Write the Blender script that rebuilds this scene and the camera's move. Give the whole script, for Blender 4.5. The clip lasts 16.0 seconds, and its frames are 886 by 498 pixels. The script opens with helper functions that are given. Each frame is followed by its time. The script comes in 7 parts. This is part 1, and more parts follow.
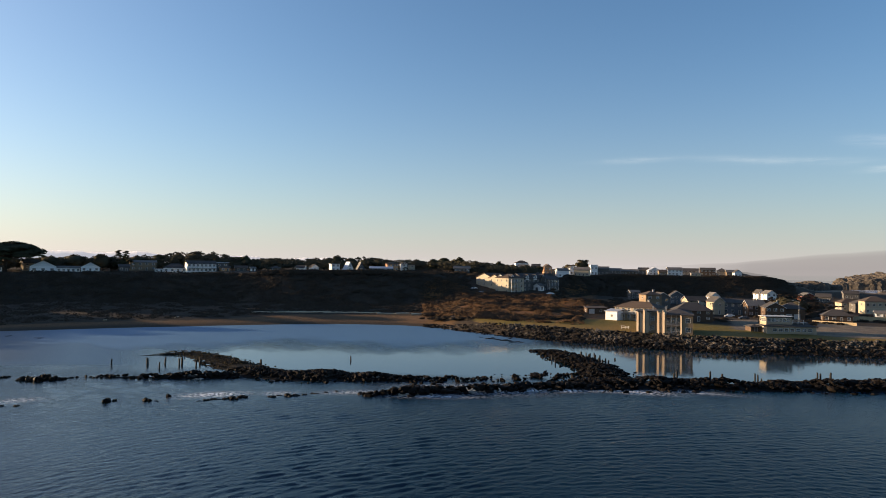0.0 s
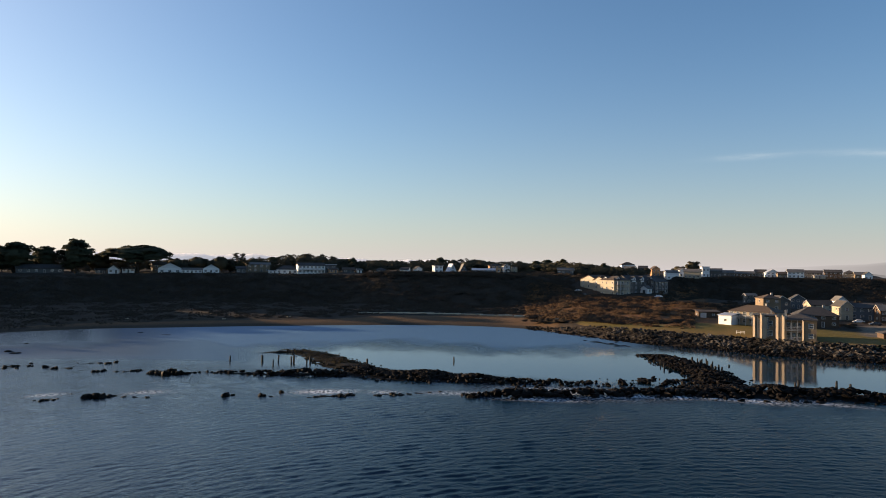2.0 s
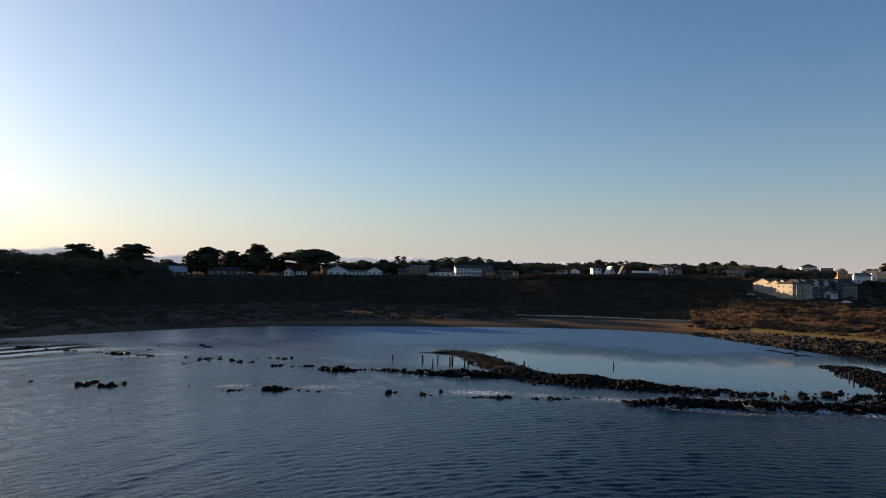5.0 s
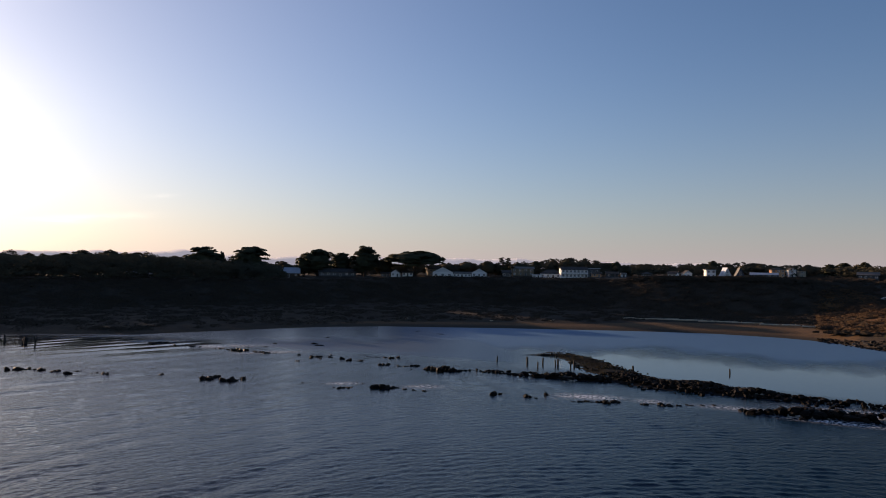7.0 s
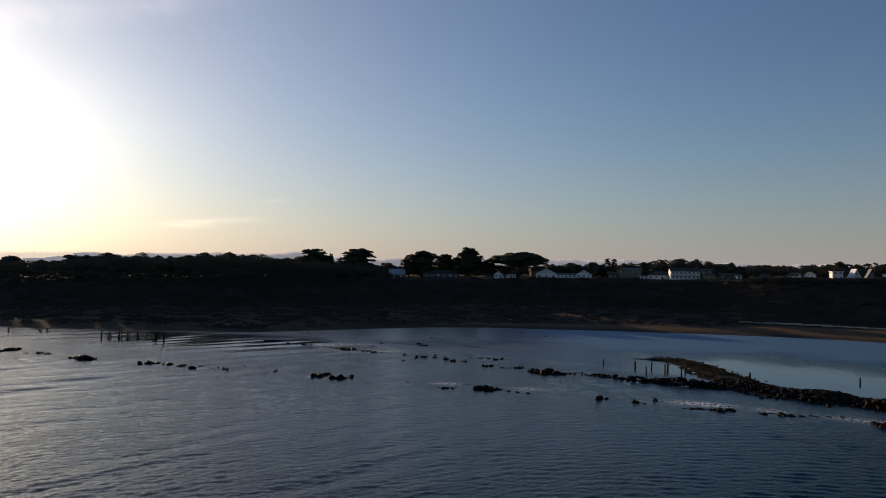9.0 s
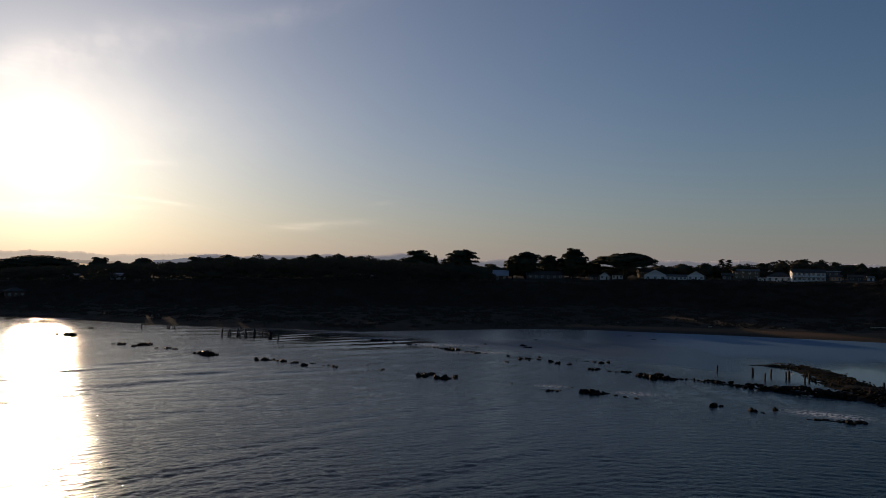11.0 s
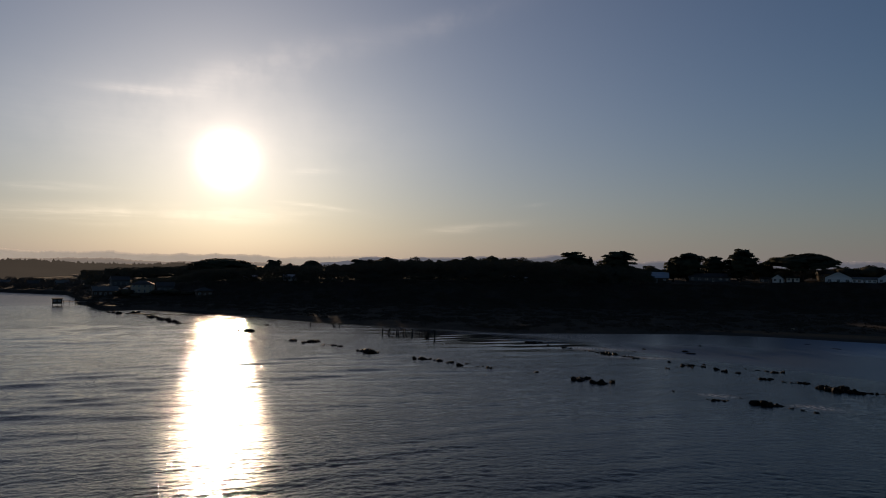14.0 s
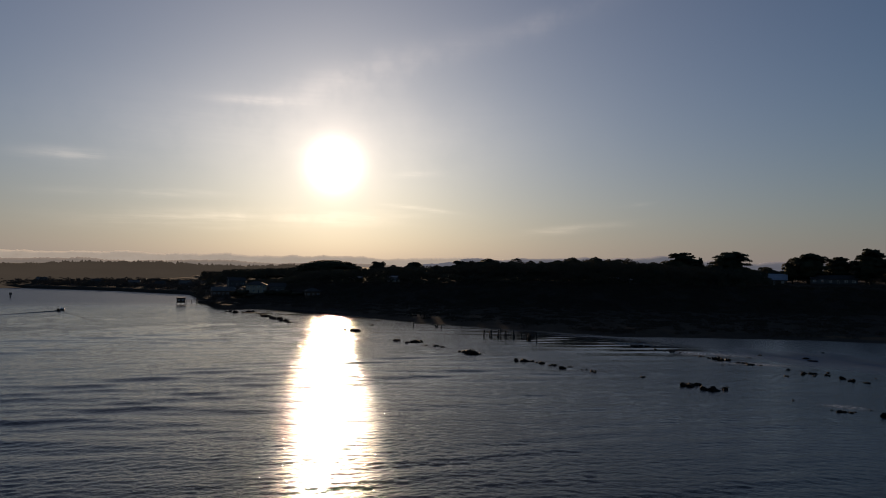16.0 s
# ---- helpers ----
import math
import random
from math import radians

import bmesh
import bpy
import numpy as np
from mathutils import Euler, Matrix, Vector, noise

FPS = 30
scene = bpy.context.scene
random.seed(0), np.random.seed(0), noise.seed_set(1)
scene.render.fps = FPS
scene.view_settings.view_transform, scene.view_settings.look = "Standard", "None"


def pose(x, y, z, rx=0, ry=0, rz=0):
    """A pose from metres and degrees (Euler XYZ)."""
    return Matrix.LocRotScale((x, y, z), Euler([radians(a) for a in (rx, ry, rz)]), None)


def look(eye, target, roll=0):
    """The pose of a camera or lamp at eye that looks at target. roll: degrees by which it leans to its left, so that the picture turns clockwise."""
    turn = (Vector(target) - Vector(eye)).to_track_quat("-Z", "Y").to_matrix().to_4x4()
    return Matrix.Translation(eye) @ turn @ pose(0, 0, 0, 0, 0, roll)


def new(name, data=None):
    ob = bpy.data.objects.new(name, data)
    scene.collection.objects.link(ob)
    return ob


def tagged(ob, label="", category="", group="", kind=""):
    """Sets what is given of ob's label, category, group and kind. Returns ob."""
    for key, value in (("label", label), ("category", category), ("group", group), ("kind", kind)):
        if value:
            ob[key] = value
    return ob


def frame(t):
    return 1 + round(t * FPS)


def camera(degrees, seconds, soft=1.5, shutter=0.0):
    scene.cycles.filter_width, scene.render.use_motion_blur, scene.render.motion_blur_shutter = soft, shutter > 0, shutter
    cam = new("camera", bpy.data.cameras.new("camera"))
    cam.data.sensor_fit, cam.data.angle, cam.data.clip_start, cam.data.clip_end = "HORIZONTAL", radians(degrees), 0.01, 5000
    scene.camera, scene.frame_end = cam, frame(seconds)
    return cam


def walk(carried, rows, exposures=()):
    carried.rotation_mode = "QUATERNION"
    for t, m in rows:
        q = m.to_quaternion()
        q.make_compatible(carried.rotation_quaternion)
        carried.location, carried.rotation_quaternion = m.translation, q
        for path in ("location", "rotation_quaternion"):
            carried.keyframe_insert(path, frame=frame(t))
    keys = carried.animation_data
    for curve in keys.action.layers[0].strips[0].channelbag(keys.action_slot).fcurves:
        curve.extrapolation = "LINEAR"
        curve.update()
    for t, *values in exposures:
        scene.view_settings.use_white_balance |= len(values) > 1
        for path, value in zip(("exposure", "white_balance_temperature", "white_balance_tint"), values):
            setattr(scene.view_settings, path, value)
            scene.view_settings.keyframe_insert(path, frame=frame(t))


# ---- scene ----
# ---- camera: a drone that hovers and turns to its left ----
EYE = (0.0, 0.0, 25.0)
cam = camera(65.46, 16.0, soft=0.8)


def gaze(yaw, pitch, roll):
    a, p = radians(yaw), radians(pitch)
    ahead = Vector((-math.sin(a) * math.cos(p), math.cos(a) * math.cos(p), math.sin(p)))
    return look(EYE, Vector(EYE) + 100 * ahead, roll)


TURN = [
    (0.0, 0.00, 1.47, 0.83), (0.5, 2.16, 1.47, 0.83), (1.0, 4.35, 1.48, 0.83), (1.5, 6.50, 1.49, 0.83), (2.0, 8.50, 1.50, 0.83),
    (2.5, 10.65, 1.50, 0.83), (3.0, 12.82, 1.50, 0.83), (3.5, 14.96, 1.50, 0.82), (4.0, 17.12, 1.51, 0.82), (6.5, 27.92, 1.53, 0.82),
    (7.0, 30.09, 1.53, 0.82), (7.5, 32.24, 1.53, 0.81), (8.0, 34.37, 1.53, 0.81), (8.5, 36.51, 1.53, 0.80), (9.0, 38.64, 1.52, 0.80),
    (11.5, 49.32, 1.50, 0.79), (12.0, 51.40, 1.50, 0.79), (12.5, 53.54, 1.49, 0.78), (13.0, 55.66, 1.49, 0.77), (13.5, 57.81, 1.49, 0.77),
    (14.0, 59.93, 1.49, 0.76), (14.5, 62.02, 1.49, 0.76), (15.0, 64.14, 1.49, 0.76), (15.5, 66.23, 1.49, 0.75), (16.0, 68.34, 1.50, 0.75),
]
walk(cam, [(t, gaze(*row)) for t, *row in TURN],
     exposures=[(0.0, 1.24, 7980, 14), (3.5, 1.06, 7980, 15), (6.3, 0.7, 7750, 16), (7.0, 0.62, 7850, 25), (7.5, 0.5, 8050, 32), (8.0, 0.34, 7900, 20), (9.0, 0.2, 7900, 18), (12.0, -0.72, 7650, 19), (16.0, -0.87, 7600, 19)])

# ---- sky, sun ----
SUN_BEARING, SUN_HEIGHT = 77.45, 8.2
SUN_WAY = Vector((-math.sin(radians(SUN_BEARING)) * math.cos(radians(SUN_HEIGHT)),
                  math.cos(radians(SUN_BEARING)) * math.cos(radians(SUN_HEIGHT)), math.sin(radians(SUN_HEIGHT))))


class Graph:
    """Short hand for node trees."""

    def __init__(self, tree):
        self.tree = tree
        tree.nodes.clear()

    def add(self, kind, out=0, **inputs):
        node = self.tree.nodes.new(kind)
        settings = inputs.pop("settings", {})
        if "operation" in settings:
            node.operation = settings["operation"]
        if settings.get("use_clamp"):
            node.use_clamp = True
        if "interpolation_type" in settings:
            node.interpolation_type = settings["interpolation_type"]
        if "attribute_name" in settings:
            node.attribute_name = settings["attribute_name"]
        for key, value in inputs.items():
            slot = node.inputs[int(key[1:])] if key[0] == "i" and key[1:].isdigit() else node.inputs[key.replace("_", " ")]
            if isinstance(value, bpy.types.NodeSocket):
                self.tree.links.new(value, slot)
            else:
                slot.default_value = value
        self.node = node
        return node.outputs[out] if len(node.outputs) else None

    def math(self, op, a, b=0.0, c=0.0, clamp=False):
        return self.add("ShaderNodeMath", i0=a, i1=b, i2=c, settings={"operation": op, "use_clamp": clamp})

    def mix(self, fac, a, b, blend="MIX"):
        n = self.tree.nodes.new("ShaderNodeMix")
        n.data_type, n.blend_type = "RGBA", blend
        for slot, value in ((n.inputs[0], fac), (n.inputs[6], a), (n.inputs[7], b)):
            if isinstance(value, bpy.types.NodeSocket):
                self.tree.links.new(value, slot)
            else:
                slot.default_value = value if isinstance(value, float) else (*value[:3], 1.0)
        return n.outputs[2]

    def ramp(self, fac, low, high, to0=0.0, to1=1.0, smooth=True):
        return self.add("ShaderNodeMapRange", Value=fac, From_Min=low, From_Max=high, To_Min=to0, To_Max=to1,
                        settings={"interpolation_type": "SMOOTHSTEP" if smooth else "LINEAR"})

    def noise(self, vector, scale, detail=4.0, rough=0.55, out=0):
        return self.add("ShaderNodeTexNoise", out, Vector=vector, Scale=scale, Detail=detail, Roughness=rough)

    def scaled(self, vector, x, y, z):
        return self.add("ShaderNodeVectorMath", i0=vector, i1=(x, y, z), settings={"operation": "MULTIPLY"})


world = bpy.data.worlds.new("sky")
scene.world = world
world.use_nodes = True
g = Graph(world.node_tree)
way = g.add("ShaderNodeTexCoord")
sky = g.add("ShaderNodeTexSky")
air_model = g.node
air_model.sky_type, air_model.sun_disc = "NISHITA", False
air_model.sun_elevation, air_model.sun_rotation = radians(SUN_HEIGHT), radians(360 - SUN_BEARING)
air_model.altitude, air_model.air_density, air_model.dust_density, air_model.ozone_density = 0.0, 1.0, 0.5, 3.1
near_sun = g.add("ShaderNodeVectorMath", 1, i0=way, i1=SUN_WAY, settings={"operation": "DOT_PRODUCT"})
off = g.math("MULTIPLY", g.math("ARCCOSINE", g.math("MINIMUM", near_sun, 0.999999)), 57.29578)
away = g.ramp(off, 22.0, 64.0)
sky = g.mix(1.0, sky, g.mix(away, (0.78, 1.0, 1.24), (0.625, 0.98, 1.25)), "MULTIPLY")
rise = g.add("ShaderNodeSeparateXYZ", 2, Vector=way)
# pale sea haze low over the horizon
low_air = g.math("MULTIPLY", g.math("EXPONENT", g.math("MULTIPLY", g.math("MAXIMUM", rise, 0.0), -10.5)), 0.92)
# bright air round the sun
warmth = g.math("ADD", g.math("MULTIPLY", g.math("EXPONENT", g.math("DIVIDE", off, -35.0)), 0.45), 0.85)
sky = g.mix(low_air, sky, g.mix(1.0, g.mix(away, (3.95, 3.86, 4.3), (3.52, 3.62, 4.2)), g.add("ShaderNodeCombineXYZ", X=warmth, Y=warmth, Z=warmth), "MULTIPLY"))
disc = g.math("MULTIPLY", g.math("EXPONENT", g.math("MULTIPLY", g.math("POWER", g.math("DIVIDE", off, 1.52), 2.0), -1.0)), 60.0)
halo = g.math("MULTIPLY", g.math("EXPONENT", g.math("DIVIDE", off, -3.9)), 9.0)
wide = g.math("MULTIPLY", g.math("EXPONENT", g.math("DIVIDE", off, -19.5)), 4.5)
glow = g.math("ADD", g.math("ADD", disc, halo), wide)
glow_rgb = g.mix(1.0, (1.0, 0.88, 0.77), g.add("ShaderNodeCombineXYZ", X=glow, Y=glow, Z=glow), "MULTIPLY")
air = g.add("ShaderNodeVectorMath", i0=sky, i1=glow_rgb, settings={"operation": "ADD"})
# thin streaks of high cloud
g.add("ShaderNodeSeparateXYZ", Vector=way)
east, north = g.node.outputs[0], g.node.outputs[1]
bearing = g.math("MULTIPLY", g.math("ARCTAN2", g.math("MULTIPLY", east, -1.0), north), 57.29578)
height = g.math("MULTIPLY", g.math("ARCSINE", rise), 57.29578)
tilted = g.add("ShaderNodeMapping", Vector=way, Rotation=(0.0, 0.0, radians(SUN_BEARING)), Scale=(5.0, 3.0, 42.0))
fibres = g.noise(tilted, 2.2, 6.0, 0.66)
puffs = g.noise(way, 9.0, 4.0, 0.6)
# bearing, height, half length, half thickness, slope, brightness, softness
STREAKS = [(83.6, 13.0, 2.6, 0.32, -0.02, 2.6, 0.3), (82.5, 3.7, 9.5, 0.62, -0.03, 3.4, 0.6), (91.5, 5.4, 4.6, 0.28, -0.03, 1.9, 0.4), (70.2, 4.8, 2.4, 0.16, 0.11, 3.2, 0.3),
           (70.9, 7.6, 1.9, 0.24, -0.05, 1.6, 0.5), (97.0, 7.8, 2.6, 0.5, 0.0, 1.6, 0.6), (75.0, 15.4, 6.5, 1.4, -0.3, 1.9, 1.0), (60.0, 19.6, 5.0, 0.9, -0.25, 0.7, 1.0),
           (58.0, 3.2, 4.0, 0.3, -0.1, 1.3, 0.6), (52.3, 5.2, 1.0, 0.16, -0.1, 0.9, 0.4), (80.0, 10.5, 15.0, 3.6, 0.0, 0.9, 1.0),
           (-15.5, 8.7, 2.6, 0.22, -0.03, 0.5, 0.7), (-26.3, 8.25, 4.4, 0.26, 0.07, 0.8, 0.6), (-33.0, 7.3, 1.6, 0.2, 0.0, 1.0, 0.5), (-32.0, 9.3, 1.8, 0.4, 0.1, 0.6, 0.7)]
veil = None
for b0, h0, long, thick, slope, much, soft in STREAKS:
    along_it = g.math("SUBTRACT", bearing, b0)
    across = g.math("SUBTRACT", g.math("SUBTRACT", height, h0), g.math("MULTIPLY", along_it, slope))
    far_out = g.math("ADD", g.math("POWER", g.math("DIVIDE", along_it, long), 2.0), g.math("POWER", g.math("DIVIDE", across, thick), 2.0))
    shape = g.math("EXPONENT", g.math("MULTIPLY", far_out, -1.0))
    torn = g.math("MULTIPLY", g.ramp(fibres, 0.30, 0.70, 0.25 * soft if soft < 1 else 0.75, 1.0), g.ramp(puffs, 0.28, 0.62, 0.35 * soft if soft < 1 else 0.1, 1.0))
    one = g.math("MULTIPLY", g.math("MULTIPLY", shape, torn), much * (2.1 if b0 > 40 else 1.5))
    veil = one if veil is None else g.math("ADD", veil, one)
cloud = g.mix(1.0, (1.0, 0.90, 0.76), g.add("ShaderNodeCombineXYZ", X=veil, Y=veil, Z=veil), "MULTIPLY")
air = g.add("ShaderNodeVectorMath", i0=air, i1=cloud, settings={"operation": "ADD"})
back = g.add("ShaderNodeBackground", Color=air, Strength=0.085)
g.add("ShaderNodeOutputWorld", Surface=back)

sun = new("sun", bpy.data.lights.new("sun", "SUN"))
sun.data.energy, sun.data.angle, sun.data.color = 5.0, radians(0.55), (1.0, 0.79, 0.56)
sun.matrix_world = look(SUN_WAY * 900, (0, 0, 0))
tagged(sun, kind="structure")

# ---- materials ----


def material(name, color, rough=0.8, vary=0.25, scale=1.0, bump=0.2, metal=0.0, tint=None, coarse=0.12, per_piece=0.0, grain=None, gloss=0.4):
    """Base colour broken by a coarse and a fine noise, with a fine relief; scale in features a metre."""
    m = bpy.data.materials.new(name)
    m.use_nodes = True
    g = Graph(m.node_tree)
    at = g.add("ShaderNodeTexCoord", 3)
    if grain:
        at = g.scaled(at, *grain)
    fine, wide = g.noise(at, scale * 4, 5.0, 0.62), g.noise(at, scale * coarse, 3.0)
    c = g.mix(g.ramp(wide, 0.35, 0.65), color, tint or tuple(v * 0.8 for v in color))
    dark = g.ramp(fine, 0.3, 0.7, 1.0 - vary, 1.0 + vary)
    if per_piece:
        odd = g.add("ShaderNodeObjectInfo", 5)
        isle = g.add("ShaderNodeNewGeometry", 8)
        odd = g.math("FRACT", g.math("ADD", odd, isle))
        dark = g.math("MULTIPLY", dark, g.ramp(odd, 0.0, 1.0, 1.0 - per_piece, 1.0 + per_piece, False))
    c = g.mix(1.0, c, g.add("ShaderNodeCombineXYZ", X=dark, Y=dark, Z=dark), "MULTIPLY")
    relief = g.add("ShaderNodeBump", Strength=bump, Distance=0.25 / scale, Height=fine)
    b = g.add("ShaderNodeBsdfPrincipled", Base_Color=c, Roughness=g.ramp(fine, 0.2, 0.8, max(rough - 0.1, 0.02), min(rough + 0.1, 1.0)), Metallic=metal, Normal=relief, Specular_IOR_Level=gloss)
    g.add("ShaderNodeOutputMaterial", Surface=b)
    return m


def leaf_material(name, color, tint, through_light=0.25):
    m = bpy.data.materials.new(name)
    m.use_nodes = True
    g = Graph(m.node_tree)
    isle = g.add("ShaderNodeNewGeometry", 8)
    c = g.mix(isle, color, tint)
    d = g.add("ShaderNodeBsdfPrincipled", Base_Color=c, Roughness=0.8, Specular_IOR_Level=0.08)
    t = g.add("ShaderNodeBsdfTranslucent", Color=c)
    g.add("ShaderNodeOutputMaterial", Surface=g.add("ShaderNodeMixShader", Fac=through_light, i1=d, i2=t))
    return m


def glass_material():
    m = bpy.data.materials.new("window glass")
    m.use_nodes = True
    g = Graph(m.node_tree)
    b = g.add("ShaderNodeBsdfPrincipled", Base_Color=(0.55, 0.6, 0.62, 1), Roughness=0.03, IOR=1.5, Transmission_Weight=0.85)
    g.add("ShaderNodeOutputMaterial", Surface=b)
    return m


def water_material():
    m = bpy.data.materials.new("sea water")
    m.use_nodes = True
    g = Graph(m.node_tree)
    at = g.add("ShaderNodeNewGeometry")
    calm = g.add("ShaderNodeAttribute", 2, settings={"attribute_name": "calm"})
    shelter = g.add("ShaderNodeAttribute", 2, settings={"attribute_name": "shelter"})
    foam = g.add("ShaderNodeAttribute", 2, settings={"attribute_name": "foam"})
    painted_sheen = g.add("ShaderNodeAttribute", 2, settings={"attribute_name": "painted_sheen"})
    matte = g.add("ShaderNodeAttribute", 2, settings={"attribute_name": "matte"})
    faced = g.add("ShaderNodeMapping", Vector=at, Rotation=(0, 0, radians(-58)))
    turned = g.scaled(faced, 0.74, 1.0, 1.0)
    gust = g.ramp(g.noise(at, 0.016, 3.0), 0.3, 0.7, 0.75, 1.15)
    live = g.math("MULTIPLY", g.math("SUBTRACT", 1.0, g.math("MULTIPLY", calm, 0.93)), gust)
    chop = g.noise(turned, 1.35, 4.0, 0.6)
    relief = g.add("ShaderNodeBump", Strength=g.math("MULTIPLY", live, 0.52), Distance=0.24, Height=chop)
    relief = g.add("ShaderNodeBump", Strength=g.math("MULTIPLY", live, 0.5), Distance=0.05, Height=g.noise(turned, 5.2, 3.0, 0.6), Normal=relief)
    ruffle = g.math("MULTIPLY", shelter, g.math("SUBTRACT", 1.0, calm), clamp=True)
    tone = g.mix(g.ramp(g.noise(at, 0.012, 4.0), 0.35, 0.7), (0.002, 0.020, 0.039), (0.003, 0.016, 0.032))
    # the ruffled bay's sky reflection is put into the base colour as blue
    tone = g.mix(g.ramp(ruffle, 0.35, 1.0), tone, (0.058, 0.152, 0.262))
    # towards the sun the base colour is painted less blue, like the sky there
    tone = g.mix(g.math("MULTIPLY", g.ramp(painted_sheen, 0.35, 1.0), g.math("SUBTRACT", 1.0, shelter)), tone, (0.005, 0.013, 0.019))
    sea = g.add("ShaderNodeBsdfPrincipled", Base_Color=tone, Roughness=g.math("ADD", g.math("ADD", g.ramp(ruffle, 0.0, 1.0, 0.015, 0.5), g.ramp(g.noise(at, 2.6, 3.0, 0.6), 0.46, 0.72, 0.0, 0.13)), g.math("MULTIPLY", matte, 0.2)), IOR=g.ramp(painted_sheen, 0.0, 1.0, 1.075, 1.31), Normal=relief)
    lace = g.math("MULTIPLY", foam, g.ramp(g.noise(g.scaled(at, 1.0, 1.0, 0.0), 1.5, 6.0, 0.72), 0.47, 0.57), clamp=True)
    white = g.add("ShaderNodeBsdfPrincipled", Base_Color=(0.86, 0.88, 0.90, 1), Roughness=0.7)
    g.add("ShaderNodeOutputMaterial", Surface=g.add("ShaderNodeMixShader", Fac=lace, i1=sea, i2=white))
    return m


def land_material():
    m = bpy.data.materials.new("land")
    m.use_nodes = True
    g = Graph(m.node_tree)
    at = g.add("ShaderNodeNewGeometry")
    zone = g.add("ShaderNodeAttribute", 0, settings={"attribute_name": "zone"})
    lot = g.node.outputs[3]
    z = g.add("ShaderNodeSeparateColor", Color=zone)
    sand, lawn, rust = (g.node.outputs[k] for k in range(3))
    fine, mid, wide = g.noise(at, 1.6, 6.0, 0.65), g.noise(at, 0.22, 5.0, 0.6), g.noise(at, 0.035, 4.0)

    def edge(mask):
        return g.ramp(g.math("ADD", mask, g.math("MULTIPLY", g.math("SUBTRACT", mid, 0.5), 0.7)), 0.35, 0.65)

    c = g.mix(g.ramp(mid, 0.35, 0.65), (0.036, 0.028, 0.021), (0.050, 0.038, 0.028))
    c = g.mix(edge(rust), c, g.mix(g.ramp(mid, 0.38, 0.62), (0.165, 0.078, 0.034), (0.090, 0.052, 0.027)))
    c = g.mix(edge(lawn), c, g.mix(g.ramp(wide, 0.35, 0.65), (0.135, 0.104, 0.030), (0.190, 0.122, 0.042)))
    c = g.mix(edge(lot), c, g.mix(g.ramp(mid, 0.3, 0.7), (0.21, 0.165, 0.118), (0.125, 0.105, 0.085)))
    height = g.add("ShaderNodeSeparateXYZ", Vector=at)
    wet = g.ramp(g.math("ADD", g.node.outputs[2], g.math("MULTIPLY", mid, 0.5)), 0.55, 1.25)
    beach = g.mix(wet, (0.045, 0.036, 0.027), g.mix(g.ramp(mid, 0.3, 0.7), (0.132, 0.080, 0.045), (0.100, 0.062, 0.037)))
    c = g.mix(edge(sand), c, beach)
    dark = g.ramp(fine, 0.25, 0.75, 0.72, 1.28)
    c = g.mix(1.0, c, g.add("ShaderNodeCombineXYZ", X=dark, Y=dark, Z=dark), "MULTIPLY")
    relief = g.add("ShaderNodeBump", Strength=0.5, Distance=0.3, Height=g.math("ADD", fine, mid))
    b = g.add("ShaderNodeBsdfPrincipled", Base_Color=c, Roughness=0.9, Normal=relief, Specular_IOR_Level=0.08)
    g.add("ShaderNodeOutputMaterial", Surface=b)
    return m


WATER, LAND, GLASS = water_material(), land_material(), glass_material()
ROCK = material("wet dark rock", (0.0115, 0.0092, 0.0074), 0.6, 0.4, 1.6, 0.9, tint=(0.007, 0.006, 0.0055), per_piece=0.7, gloss=0.04)
WEED = material("weed-covered cobbles", (0.032, 0.025, 0.011), 0.7, 0.45, 1.6, 0.9, tint=(0.016, 0.012, 0.007), per_piece=0.7, gloss=0.06)
RIPRAP = material("quarried grey stone", (0.066, 0.058, 0.050), 0.8, 0.3, 1.0, 0.5, tint=(0.014, 0.012, 0.010), per_piece=1.0, gloss=0.1)
STACK = material("weathered sea rock", (0.100, 0.082, 0.066), 0.9, 0.35, 0.12, 0.8, tint=(0.07, 0.06, 0.05), coarse=0.3)
PILE = material("weathered timber", (0.013, 0.011, 0.009), 0.85, 0.35, 2.0, 0.5, grain=(3, 3, 0.5))
BARK = material("dark bark", (0.06, 0.045, 0.034), 0.9, 0.35, 2.0, 0.6, grain=(2, 2, 0.4))
DRIFT = material("bleached driftwood", (0.46, 0.38, 0.28), 0.85, 0.3, 2.0, 0.4)
CYPRESS = leaf_material("cypress foliage", (0.042, 0.046, 0.026), (0.062, 0.062, 0.036), 0.04)
WOODS = leaf_material("woodland foliage", (0.046, 0.042, 0.027), (0.066, 0.058, 0.037), 0.04)
BRUSH = leaf_material("dark green scrub", (0.041, 0.030, 0.021), (0.054, 0.040, 0.028), 0.02)
THIN = leaf_material("thin backlit scrub", (0.075, 0.062, 0.048), (0.06, 0.05, 0.04), 0.05)
RUSTY = leaf_material("rust brown winter scrub", (0.112, 0.062, 0.032), (0.066, 0.044, 0.026), 0.08)

